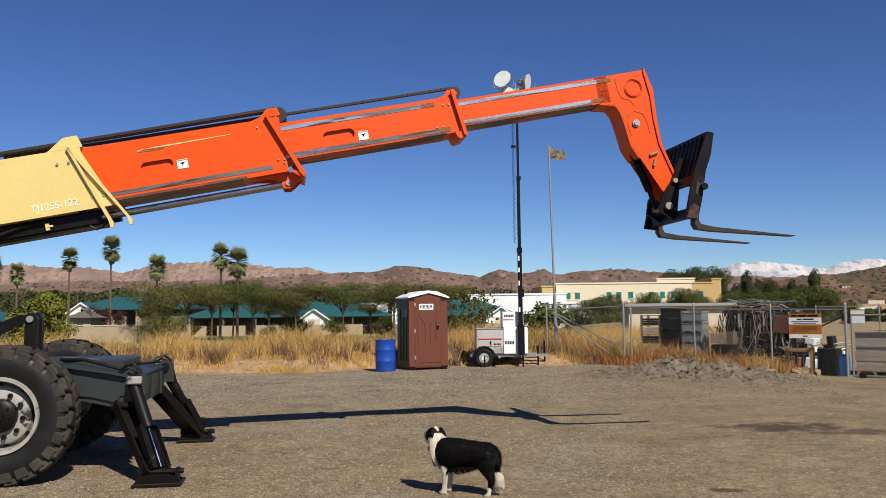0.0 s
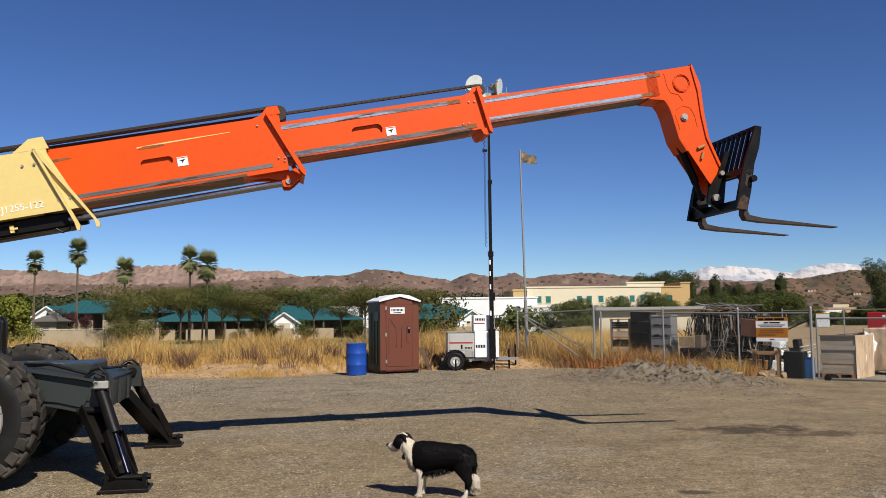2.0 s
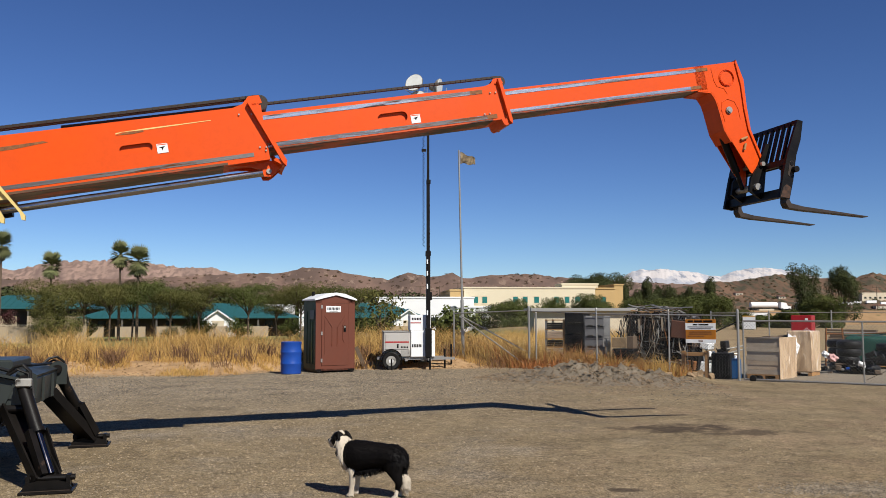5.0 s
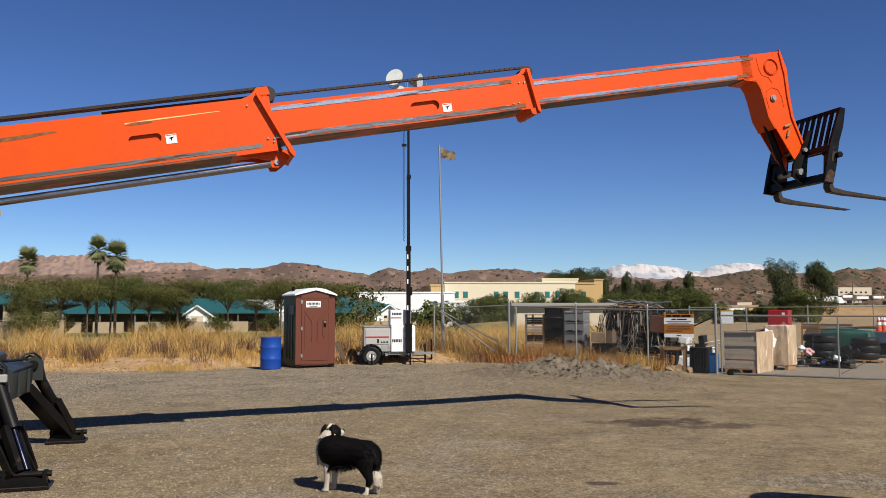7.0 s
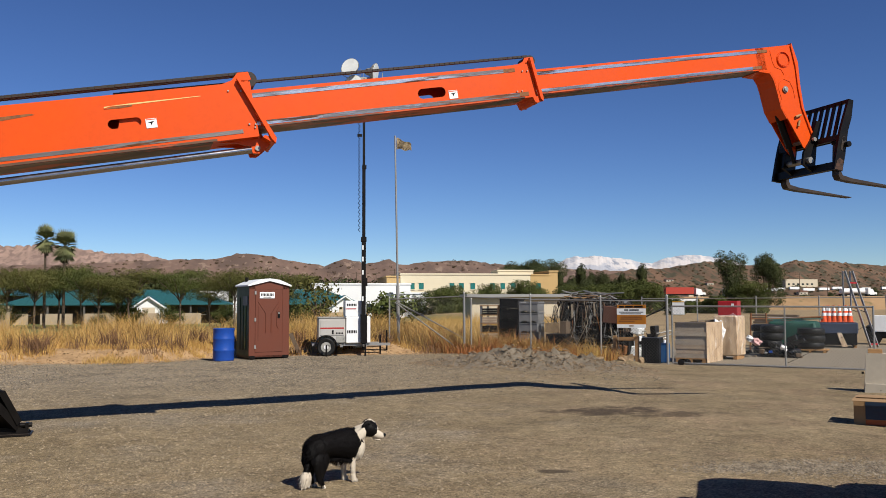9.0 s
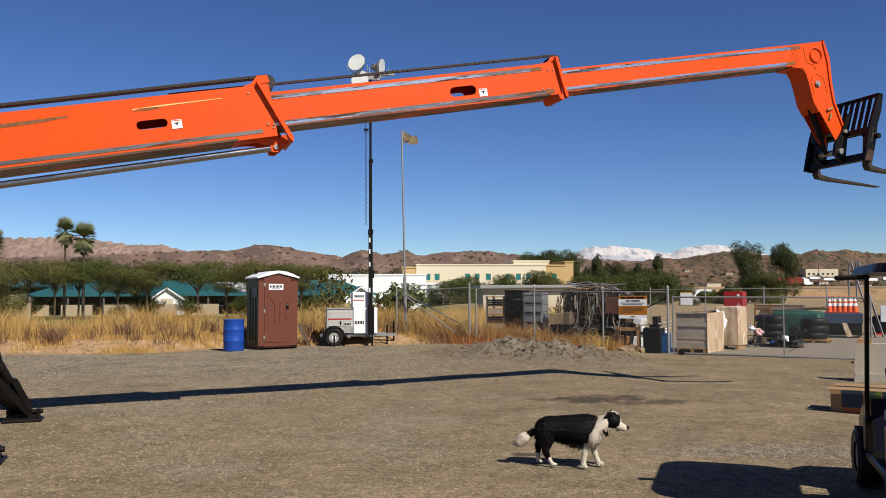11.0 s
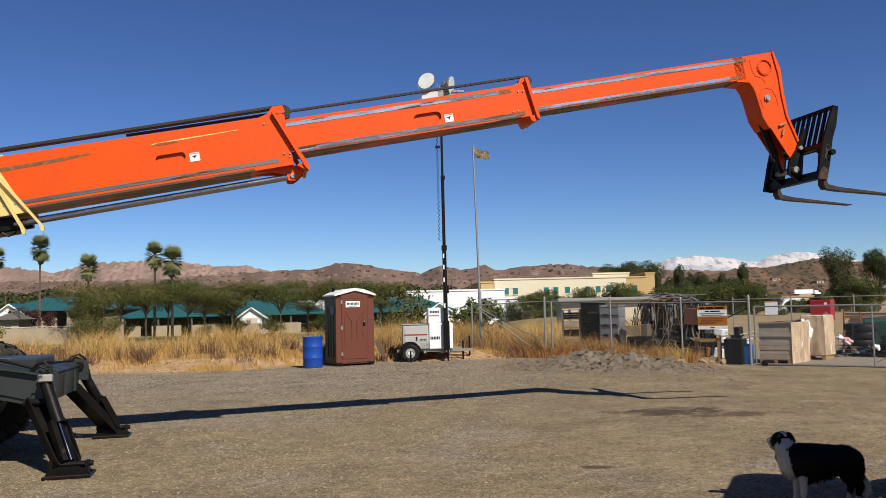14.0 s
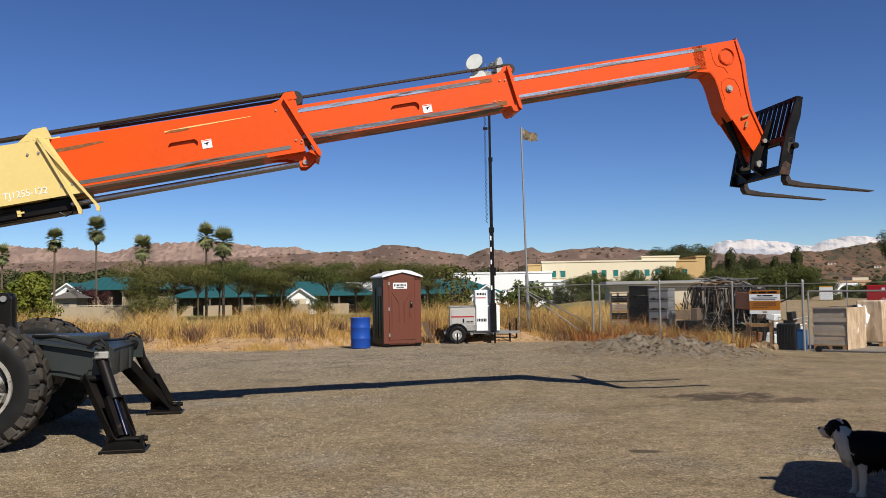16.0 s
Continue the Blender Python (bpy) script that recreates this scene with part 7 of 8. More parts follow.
def palm(m, h, s, seed, group="palms along the road"):
    rnd = random.Random(seed)
    t = thing("palm_tree", "tall fan palm with a shaggy crown", "palm tree", m, group)
    tb = bmesh.new()
    rod(tb, (0, 0, -0.5), (0, 0, h - 0.6 * s), 0.20, 0.13, 8)
    part("trunk", tb, BARK, t)
    cb = bmesh.new()
    for i in range(96):
        a, el = rnd.uniform(0, 6.283), rnd.uniform(-1.05, 1.25)
        L = s * rnd.uniform(0.85, 1.15)
        d = Vector((0.84 * math.cos(a) * math.cos(el), 0.84 * math.sin(a) * math.cos(el), 1.18 * math.sin(el)))
        side = d.cross(Vector((0, 0, 1))).normalized() if abs(d.z) < 0.99 else Vector((1, 0, 0))
        o = Vector((0, 0, h))
        stem = o + d * L * 0.55
        n = 7
        for j in range(n):
            f = (j / (n - 1) - 0.5) * 1.7
            tip = stem + (d * math.cos(f) + side * math.sin(f)) * L * 0.62 + Vector((0, 0, -0.16 * L * abs(f) - 0.05))
            w = (side * math.cos(f) - d * math.sin(f)) * 0.10 * s
            v = [cb.verts.new(q) for q in (stem - w, stem + w, tip)]
            cb.faces.new(v)
        w = side * 0.03 * s
        cb.faces.new([cb.verts.new(q) for q in (o - w, o + w, stem + w, stem - w)])
    part("crown", cb, foliage("palm_leaves", (0.17, 0.20, 0.095), (0.21, 0.215, 0.105)), t)
    sk = bmesh.new()
    for i in range(60):
        a = rnd.uniform(0, 6.283)
        r = rnd.uniform(0.25, 0.55) * s * 0.55
        z0 = h - rnd.uniform(0.0, 0.3) * s
        p, q = Vector((0.15 * math.cos(a), 0.15 * math.sin(a), z0)), Vector((r * math.cos(a), r * math.sin(a), z0 - rnd.uniform(0.5, 1.15) * s))
        w = Vector((-math.sin(a), math.cos(a), 0)) * 0.12 * s
        sk.faces.new([sk.verts.new(v) for v in (p, q - w, q + w)])
    part("dry_skirt", sk, shade("dry_fronds", (0.15, 0.115, 0.065), 0.9, per_object=0.3), t, "dry brown hanging fronds")


for i, (k, d, h, s) in enumerate(((-0.535, 122, 10.0, 1.9), (-0.506, 122, 9.2, 1.6), (-0.4445, 120, 11.1, 1.7), (-0.3955, 118, 12.2, 1.9), (-0.341, 112, 9.2, 1.75), (-0.266, 112, 10.6, 1.8), (-0.246, 110, 9.7, 2.0))):
    palm(pose((k + 0.004) * d, d, LOW), h + 0.4, s * 0.82, 200 + i)

# ---- buildings ----
TEAL = shade("teal_metal_roof", (0.030, 0.135, 0.150), 0.45, 0.2, color2=(0.026, 0.115, 0.130), scale=0.3, stretch=(6, 1, 1))
GARDENW = shade("garden_wall_block", (0.44, 0.37, 0.27), 0.9, color2=(0.33, 0.27, 0.20), scale=0.8)
# school wall brown is darkened to carry the shade of eaves and trees
SCHOOLW = shade("eave_shaded_wall", (0.115, 0.085, 0.065), 0.85, color2=(0.075, 0.058, 0.046), scale=0.5)
STUCCO = shade("pale_stucco", (0.62, 0.56, 0.45), 0.9, color2=(0.54, 0.48, 0.38), scale=0.6)
OFFICE = shade("cream_stucco", (0.70, 0.66, 0.52), 0.9, color2=(0.65, 0.61, 0.48), scale=0.4)
OCHRE = shade("ochre_stucco", (0.52, 0.38, 0.18), 0.9, color2=(0.46, 0.33, 0.16), scale=0.4)
GLASS = shade("dark_window_glass", (0.02, 0.028, 0.03), 0.12, scale=0.5)
TGLASS = shade("teal_window_glass", (0.03, 0.20, 0.20), 0.15, scale=0.5)
WHITEW = shade("white_painted_wall", (0.74, 0.73, 0.70), 0.85, color2=(0.66, 0.65, 0.62), scale=0.4)
GREYROOF = shade("grey_shingle_roof", (0.13, 0.125, 0.115), 0.9, color2=(0.10, 0.095, 0.09), scale=1.5)


def hip_roof(bm, x0, x1, y0, y1, z0, z1, hip=1.0):
    ym, r = 0.5 * (y0 + y1), 0.5 * (y1 - y0) * hip
    v = [bm.verts.new(p) for p in ((x0, y0, z0), (x1, y0, z0), (x1, y1, z0), (x0, y1, z0), (x0 + r, ym, z1), (x1 - r, ym, z1))]
    for f in ((0, 1, 5, 4), (2, 3, 4, 5), (1, 2, 5), (3, 0, 4), (3, 2, 1, 0)):
        bm.faces.new([v[i] for i in f])


def school(m, x0, x1, depth, gables, label):
    t = thing("school_building", label, "building", m)
    part("wall", boxes((x0 + 1, x1 - 1, 3.0, depth - 1, -2.0, 2.5)), SCHOOLW, t, "recessed wall, its brown darkened for the shade under the eaves")
    rf = bmesh.new()
    hip_roof(rf, x0, x1, 0, depth, 2.5, 4.8)
    box(rf, x0, x1, 0, depth, 2.36, 2.5)
    roof = part("roof", rf, TEAL, t, "teal standing-seam metal roof")
    sm = bmesh.new()
    n = int((x1 - x0) / 1.2)
    for i in range(3, n - 2):
        x = x0 + (x1 - x0) * i / n
        f = min(1.0, (x - x0) / (depth / 2), (x1 - x) / (depth / 2))
        box(sm, x - 0.03, x + 0.03, 0, math.hypot(depth / 2, 2.3) * f, 0.0, 0.06, m=pose(0, 0, 2.5, math.degrees(math.atan2(2.3, depth / 2)), 0, 0))
    part("seam", sm, TEAL, roof)
    x = x0 + 1.6
    while x < x1 - 1.6:
        part("post", boxes((x - 0.12, x + 0.12, 0.25, 0.5, -2.0, 2.4)), GREYROOF, t)
        w = part("window", boxes((x + 0.8, x + 2.0, 2.94, 3.0, 0.9, 2.0)), GLASS, t)
        part("window_frame", boxes((x + 0.72, x + 2.08, 2.92, 2.96, 0.84, 0.9)), WHITEW, w)
        x += 5.1
    x = x0
    while x < x1 - 3:
        part("low_wall", boxes((x, x + 4.4, -1.2, -0.9, -2.0, 1.15)), GARDENW, t, "low pale garden wall")
        x += 6.1
    for g in gables:
        gb = bmesh.new()
        prism(gb, [(g - 2.3, -2.0), (g + 2.3, -2.0), (g + 2.3, 2.0), (g, 3.5), (g - 2.3, 2.0)], -1.0, 4.0)
        gw = part("gable_wall", gb, WHITEW, t, "white gabled entrance porch")
        part("porch_opening", boxes((g - 0.9, g + 0.9, -1.03, -1.0, 0, 2.0)), STUCCO, gw)
        rb = bmesh.new()
        for s in (-1, 1):
            prism(rb, [(g, 3.50), (g, 3.72), (g + s * 2.6, 1.93), (g + s * 2.6, 1.68)], -1.5, 5.0)
        part("gable_roof", rb, WHITEW, gw, "white barge boards")
        tb = bmesh.new()
        for s in (-1, 1):
            prism(tb, [(g, 3.73), (g, 3.79), (g + s * 2.65, 1.96), (g + s * 2.65, 1.91)], -1.2, 5.0)
        part("gable_tiles", tb, TEAL, gw)
    return t


school(pose(1.2, 134, LOW + 0.45), -42.6, -9.6, 12, (-21.4,), "long low school building with a teal roof")
school(pose(1.2, 132, LOW + 0.45), -8.6, 10.6, 12, (7.7,), "low school wing with a teal roof and white gable")
school(pose(0, 150, LOW + 2.1), -66, -44.0, 12, (-63.4,), "school hall with a teal roof and white gable")
school(pose(0, 130, LOW + 0.3), -86, -68, 12, (), "low teal-roofed school wing")
hut = thing("service_hut", "small tan hut with a grey shingle roof", "hut", pose(-46.1, 105, LOW + 0.45))
part("wall", boxes((0.0, 2.6, 0, 3.4, 0, 2.6)), GARDENW, hut)
hr = bmesh.new()
hip_roof(hr, -0.5, 3.1, -0.7, 4.1, 2.6, 3.75)
part("roof", hr, GREYROOF, hut)
part("door", boxes((1.0, 1.7, -0.04, 0, 0, 2.0)), GREYROOF, hut)
gwall = thing("garden_wall", "long tan block garden wall with a flat coping", "wall", pose(-45.2, 103.2, LOW - 0.6))
for i in range(5):
    part("panel", boxes((2.9 * i, 2.9 * i + 2.6, 0.05, 0.25, 0, 2.55)), GARDENW, gwall)
    part("pier", boxes((2.9 * i + 2.6, 2.9 * i + 2.9, 0, 0.3, 0, 2.66)), GARDENW, gwall)
part("coping", boxes((-0.05, 14.55, -0.03, 0.33, 2.664, 2.74)), STUCCO, gwall, "pale flat coping")
plum = tree("plum-leaved shrub behind the garden wall", turned(-0.414 * 110, 110, LOW), 4.8, 3.2, foliage("plum_leaves", (0.085, 0.032, 0.034), (0.050, 0.026, 0.026)), 41, 2600, 0.11, 0.15, "plum-leaved shrubs", category="shrub")
for k, s in ((-0.398, 0.92), (-0.381, 0.86)):
    copy_thing(plum, turned(k * 110, 110, LOW, 130 * s, s))


def block(name, label, m, w, d, h, material, windows=(), glass=GLASS, parapet=0.3, ww=1.25, wh=1.5, category="building"):
    t = thing(name, label, category, m)
    part("wall", boxes((0, w, 0, d, 0, h)), material, t)
    part("roof_edge", boxes((-0.15, w + 0.15, -0.15, d + 0.15, h, h + parapet)), material, t)
    for x, z in windows:
        win = part("window", boxes((x, x + ww, -0.06, 0.02, z, z + wh)), glass, t)
        part("window_sill", boxes((x - 0.12, x + ww + 0.12, -0.14, -0.02, z - 0.14, z)), material, win)
        part("window_head", boxes((x - 0.12, x + ww + 0.12, -0.14, -0.02, z + wh, z + wh + 0.12)), material, win)
    return t


OFFICE_WINDOWS = (1.9, 3.8, 10.2, 12.2, 14.6, 18.8, 21.0, 23.2)
office = block("office_block", "cream two-storey office block with small square windows", pose(22.9, 172, LOW + 0.3), 27.5, 20, 8.5, OFFICE, [(x, 5.5) for x in OFFICE_WINDOWS], TGLASS, ww=1.0, wh=1.3)
block("office_wing", "ochre corner wing of the office block", pose(50.5, 172.2, LOW + 0.3), 4.2, 18, 8.4, OCHRE, [(1.2, 5.5)], TGLASS, ww=1.0, wh=1.3)
block("office_wing", "ochre corner tower of the office block", pose(54.8, 173, LOW + 0.3), 1.9, 16, 9.2, OCHRE, [], TGLASS)
block("office_wing", "ochre end wing of the office block", pose(20.1, 172.2, LOW + 0.3), 2.7, 18, 8.0, OCHRE, [])
block("roof_unit", "pale plant screen on the office roof", pose(0.255 * 178, 180, LOW + 9.1), 8, 6, 0.8, OFFICE, [])
for k, d, w, h in ((0.03, 165, 19, 6.6), (0.125, 150, 6, 4.6), (-0.14, 170, 12, 5.2), (-0.06, 175, 14, 5.6), (-0.425, 170, 14, 4.6)):
    block("white_building", "long low white flat-roofed building", pose(k * d, d, LOW), w, 12, h, WHITEW, [(1.5 + 3 * i, 1.4) for i in range(int(w / 3) - 1)])
long_roof = block("storage_shed", "long low white shed with a grey roof edge", pose(15.7, 72, -1.1), 8.6, 2.2, 2.9, STUCCO, [])
part("grey_roof", boxes((-0.4, 9.0, -0.6, 2.6, 3.21, 3.45)), STEEL, long_roof)
for k, d, w, h, mt in ((0.028, 620, 6, 7, OCHRE), (0.50, 520, 10, 6, STUCCO), (0.56, 480, 5, 9, WHITEW), (0.44, 420, 10, 5, WHITEW), (0.83, 520, 18, 5, WHITEW), (0.47, 300, 12, 2.2, WHITEW)):
    block("far_building", "pale flat-roofed building far off", pose(k * d, d, -2.0), w, 12, h + 2 + 0.004 * (d - 200), mt, [(1.5 + 4 * i, 1.5) for i in range(int(w / 4))])



def on_hill(k, slope):
    """The place on the brown hillside seen along direction k at this rise."""
    for i in range(5, 95):
        x, y, z = brush_hill(k, i / 100)
        if z > 1.56 + slope * y:
            break
    return x, y, z


x, y, z = on_hill(0.635, 0.0185)
block("store_building", "large tan flat-roofed building on the hillside", pose(x, y, z - 6), 62, 20, 21, STUCCO, [(4 + 9 * i, 11) for i in range(6)], ww=4, wh=3)
for i, k in enumerate((0.606, 0.622, 0.641, 0.660, 0.683, 0.702, 0.724, 0.745, 0.775, 0.80)):
    x, y, z = on_hill(k, 0.0135 + 0.001 * (i % 3))
    tr = thing("box_trailer", "long white box trailer parked on the hillside", "trailer", pose(x, y, z), "trailers on the hillside")
    w = rh.uniform(16, 24)
    part("body", boxes((0, w, 0, 3, 1.2, 5.6), bevel=0.1), WHITEW, tr)
    part("chassis", boxes((0.5, w - 0.5, 0.3, 2.7, 0.6, 1.2)), BLACK, tr)
    for q in (0.15, 0.8, 0.9):
        part("wheel", rods(((w * q, -0.1, 0.55), (w * q, 0.5, 0.55), 0.55), n=10), BLACK, tr)


# the raised road on which the lorries drive
bank = bmesh.new()
grid = []
for i in range(181):
    x = 70 + 3 * i
    up = smooth(70, 130, x)
    grid.append([bank.verts.new((x, y + 1.2 * noise.noise((x * 0.08, j, 3.0)), z if not up else -2 + (z + 2) * up + (0.45 * noise.noise((x * 0.12, y * 0.2, 5.0)) if 0 < j < 4 else 0)))
                 for j, (y, z) in enumerate(((313, -2.0), (317, -0.6), (321, 1.2), (325, 2.9), (329, 4.05), (331, 4.1), (342, 4.1), (348, 3.6), (360, -2.0)))])
for a, b in zip(grid, grid[1:]):
    for j in range(8):
        bank.faces.new((a[j], b[j], b[j + 1], a[j + 1]))
tagged(part("embankment", bank, shade("bank_earth", (0.36, 0.235, 0.125), 0.95, color2=(0.25, 0.165, 0.085), scale=0.05, amount=0.8, spots=(0.16, 0.13, 0.06), spot_level=0.58, spot_scale=0.25), None, smooth=True), "dry tan embankment carrying the far road", "embankment", kind="structure")


def utility_pole(k, d, h, arms=1, z=0.0):
    t = thing("utility_pole", "thin dark utility pole with crossarms", "utility pole", pose(k * d, d, z), "utility poles")
    part("pole", rods(((0, 0, -2), (0, 0, h), 0.2, 0.14), n=6), BARK, t)
    for i in range(arms):
        part("crossarm", boxes((-1.8, 1.8, -0.1, 0.1, h - 0.6 - 1.6 * i, h - 0.35 - 1.6 * i)), BARK, t)


for k, d, h, a in ((0.081, 330, 16, 1), (0.104, 360, 17, 1), (0.126, 300, 16, 3), (0.172, 330, 15, 1), (-0.43, 190, 9, 0), (-0.415, 200, 7, 1), (0.655, 330, 16, 1), (0.695, 360, 12, 0), (0.40, 420, 14, 1)):
    utility_pole(k, d, h - 0.7, a, LOW)

# ---- dog ----
FURB = shade("black_fur", (0.0036, 0.0034, 0.0036), 0.6, color2=(0.007, 0.006, 0.006), scale=8, bump=0.15, bump_scale=70, per_object=0.3, spec=0.08)
FURW = shade("white_fur", (0.59, 0.55, 0.48), 0.8, color2=(0.48, 0.43, 0.36), scale=9, bump=0.15, bump_scale=70, per_object=0.12, spec=0.1)
NOSE = shade("wet_black_nose", (0.010, 0.010, 0.011), 0.25)
PINKT = shade("dog_tongue", (0.50, 0.16, 0.15), 0.4)


def fur_body(bm, sections, n=20):
    """A skin over oval sections (x, z, half width, half height)."""
    rings = []
    for x, z, w, h in sections:
        rings.append([bm.verts.new((x, w * math.cos(2 * math.pi * i / n), z + h * math.sin(2 * math.pi * i / n))) for i in range(n)])
    for a, b in zip(rings, rings[1:]):
        for i in range(n):
            bm.faces.new((a[i], a[(i + 1) % n], b[(i + 1) % n], b[i]))
    bm.faces.new(rings[0][::-1])
    bm.faces.new(rings[-1])


def tufts(bm, count, length, seed, flow=(-1, 0, -0.5)):
    """Tapered locks of hair over the skin, combed along flow."""
    rnd = random.Random(seed)
    bm.faces.ensure_lookup_table()
    bmesh.ops.recalc_face_normals(bm, faces=bm.faces)
    faces = [f for f in bm.faces]
    area = [f.calc_area() for f in faces]
    fl = Vector(flow).normalized()
    picks = rnd.choices(faces, area, k=count)
    made = []
    for f in picks:
        vs = [v.co for v in f.verts]
        if len(vs) == 4:
            u, w = rnd.random(), rnd.random()
            p = vs[0].lerp(vs[1], u).lerp(vs[3].lerp(vs[2], u), w)
        else:
            p = vs[0].lerp(vs[1].lerp(vs[2], rnd.random()), rnd.random() ** 0.5)
        nrm = f.normal
        d = (fl - nrm * fl.dot(nrm) * 0.85 + nrm * rnd.uniform(0.02, 0.22) + Vector((rnd.uniform(-1, 1), rnd.uniform(-1, 1), rnd.uniform(-1, 1))) * 0.20).normalized()
        side = d.cross(nrm)
        if side.length < 1e-3:
            continue
        side.normalize()
        L = length * rnd.uniform(0.6, 1.35)
        made.append((p - nrm * 0.004 - side * L * 0.14, p - nrm * 0.004 + side * L * 0.14, p + d * L))
    for t in made:
        bm.faces.new([bm.verts.new(q) for q in t])


def fur_part(name, parent, material, sections, count, length, seed, flow=(-1, 0, -0.5), label="", at=None, n=18):
    bm = bmesh.new()
    fur_body(bm, sections, n)
    bmesh.ops.subdivide_edges(bm, edges=bm.edges[:], cuts=1, use_grid_fill=True)
    for v in bm.verts:
        q = v.co * 26
        v.co += Vector((noise.noise(q), noise.noise(q + Vector((5, 0, 0))), noise.noise(q + Vector((0, 5, 0))))) * length * 0.15
    tufts(bm, count, length, seed, flow)
    me = bpy.data.meshes.new(name)
    bm.to_mesh(me)
    bm.free()
    me.shade_smooth()
    me.materials.append(material)
    ob = new(name, me)
    ob.parent = parent
    if at is not None:
        ob.matrix_basis = at
    return tagged(ob, label)


dog = thing("dog", "black and white border collie with a white ruff and tail tip", "dog", pose(0.17, 7.62, 0))
torso = fur_part("torso", dog, FURB, [(-0.355, 0.350, 0.020, 0.030), (-0.345, 0.352, 0.065, 0.080), (-0.31, 0.358, 0.102, 0.112), (-0.24, 0.378, 0.126, 0.124), (-0.14, 0.390, 0.124, 0.116), (-0.03, 0.390, 0.130, 0.126), (0.05, 0.382, 0.140, 0.143), (0.11, 0.376, 0.144, 0.155), (0.18, 0.376, 0.138, 0.156), (0.24, 0.384, 0.120, 0.138), (0.285, 0.395, 0.085, 0.10), (0.30, 0.40, 0.04, 0.05)], 12000, 0.032, 1, label="black shaggy coat")
fur_part("flank_fringe", torso, FURB, [(-0.16, 0.290, 0.05, 0.020), (-0.06, 0.270, 0.075, 0.026), (0.05, 0.245, 0.095, 0.032), (0.15, 0.230, 0.095, 0.032)], 1500, 0.036, 12, (-0.5, 0, -1), "black hanging flank hair")
fur_part("belly", torso, FURW, [(-0.10, 0.278, 0.03, 0.016), (0.0, 0.252, 0.055, 0.024), (0.09, 0.222, 0.065, 0.03), (0.16, 0.225, 0.05, 0.03)], 320, 0.040, 2, (-0.3, 0, -1), "pale belly fringe")
fur_part("chest", torso, FURW, [(0.22, 0.30, 0.04, 0.05), (0.260, 0.312, 0.066, 0.080), (0.290, 0.340, 0.076, 0.098), (0.315, 0.355, 0.068, 0.090), (0.33, 0.37, 0.04, 0.05)], 1500, 0.024, 3, (-0.3, 0, -1), "white chest ruff")
fur_part("shoulder_patch", torso, FURW, [(0.175, 0.30, 0.02, 0.03), (0.195, 0.31, 0.070, 0.075), (0.235, 0.325, 0.078, 0.105), (0.28, 0.355, 0.06, 0.085), (0.30, 0.37, 0.02, 0.03)], 1200, 0.020, 13, (-0.4, 0, -1), "white shoulder patch on one side", at=pose(0, -0.070, 0))
NECK = (0.255, 0.0, 0.384)
head = fur_part("head", dog, FURW, [(-0.05, -0.035, 0.06, 0.07), (0.0, 0.0, 0.105, 0.115), (0.05, 0.045, 0.096, 0.100), (0.09, 0.085, 0.074, 0.076)], 560, 0.042, 4, (-0.6, 0, -1), "white ruff and black-capped head", at=pose(*NECK))
skull = fur_part("skull", head, FURB, [(0.060, 0.10, 0.036, 0.042), (0.080, 0.108, 0.072, 0.066), (0.120, 0.114, 0.080, 0.072), (0.160, 0.108, 0.066, 0.060), (0.182, 0.098, 0.042, 0.040)], 320, 0.020, 5, (-1, 0, -0.3), "black face mask")
fur_part("muzzle", head, FURW, [(0.14, 0.082, 0.034, 0.034), (0.17, 0.080, 0.044, 0.044), (0.205, 0.072, 0.034, 0.035), (0.238, 0.068, 0.027, 0.027), (0.250, 0.068, 0.014, 0.014)], 120, 0.010, 6, (-1, 0, 0), "white muzzle")
fur_part("blaze", head, FURW, [(0.07, 0.166, 0.012, 0.008), (0.11, 0.182, 0.018, 0.012), (0.15, 0.164, 0.018, 0.012), (0.19, 0.118, 0.016, 0.010)], 60, 0.014, 7, (-1, 0, 0.1), "white blaze")
part("nose", rods(((0.243, 0, 0.078), (0.264, 0, 0.076), 0.018, 0.012), n=10), NOSE, head)
part("jaw", boxes((0.16, 0.228, -0.020, 0.020, 0.026, 0.040), bevel=0.006), FURW, head)
part("tongue", boxes((0.17, 0.226, -0.012, 0.012, 0.040, 0.046), bevel=0.002), PINKT, head)
for s in (-1, 1):
    part("eye", rods(((0.165, s * 0.050, 0.122), (0.176, s * 0.052, 0.122), 0.010, 0.006), n=8), NOSE, head)
    fur_part("ear", head, FURB, [(-0.014, 0.0, 0.006, 0.010), (0.0, 0.020, 0.016, 0.034), (0.014, 0.042, 0.016, 0.027), (0.030, 0.050, 0.010, 0.017), (0.046, 0.038, 0.005, 0.008)], 60, 0.02, 8, (-0.3, 0, -1), "black folded ear", at=pose(0.062, s * 0.066, 0.128, 34 * s, 0, 24 * s))
clb = bmesh.new()
lathe(clb, [(0.084, -0.009), (0.090, -0.009), (0.090, 0.009), (0.084, 0.009)], 24, caps=False)
collar = part("dog_collar", clb, BLACK, head, "dark collar", at=pose(0.045, 0, 0.035, 0, 48, 0))
legs = []
for i, (x, y, front) in enumerate(((0.19, -0.065, True), (0.19, 0.065, True), (-0.24, -0.07, False), (-0.24, 0.07, False))):
    if front:
        lg = fur_part("front_leg", dog, FURW, [(0, 0, 0.01, 0.01), (0.01, 0, 0.012, 0.012)], 0, 0.02, 9, at=pose(x, y, 0.30))
    else:
        lg = fur_part("hind_leg", dog, FURB, [(0, 0, 0.01, 0.01), (0.01, 0, 0.012, 0.012)], 0, 0.02, 9, at=pose(x, y, 0.34))
    legs.append(lg)


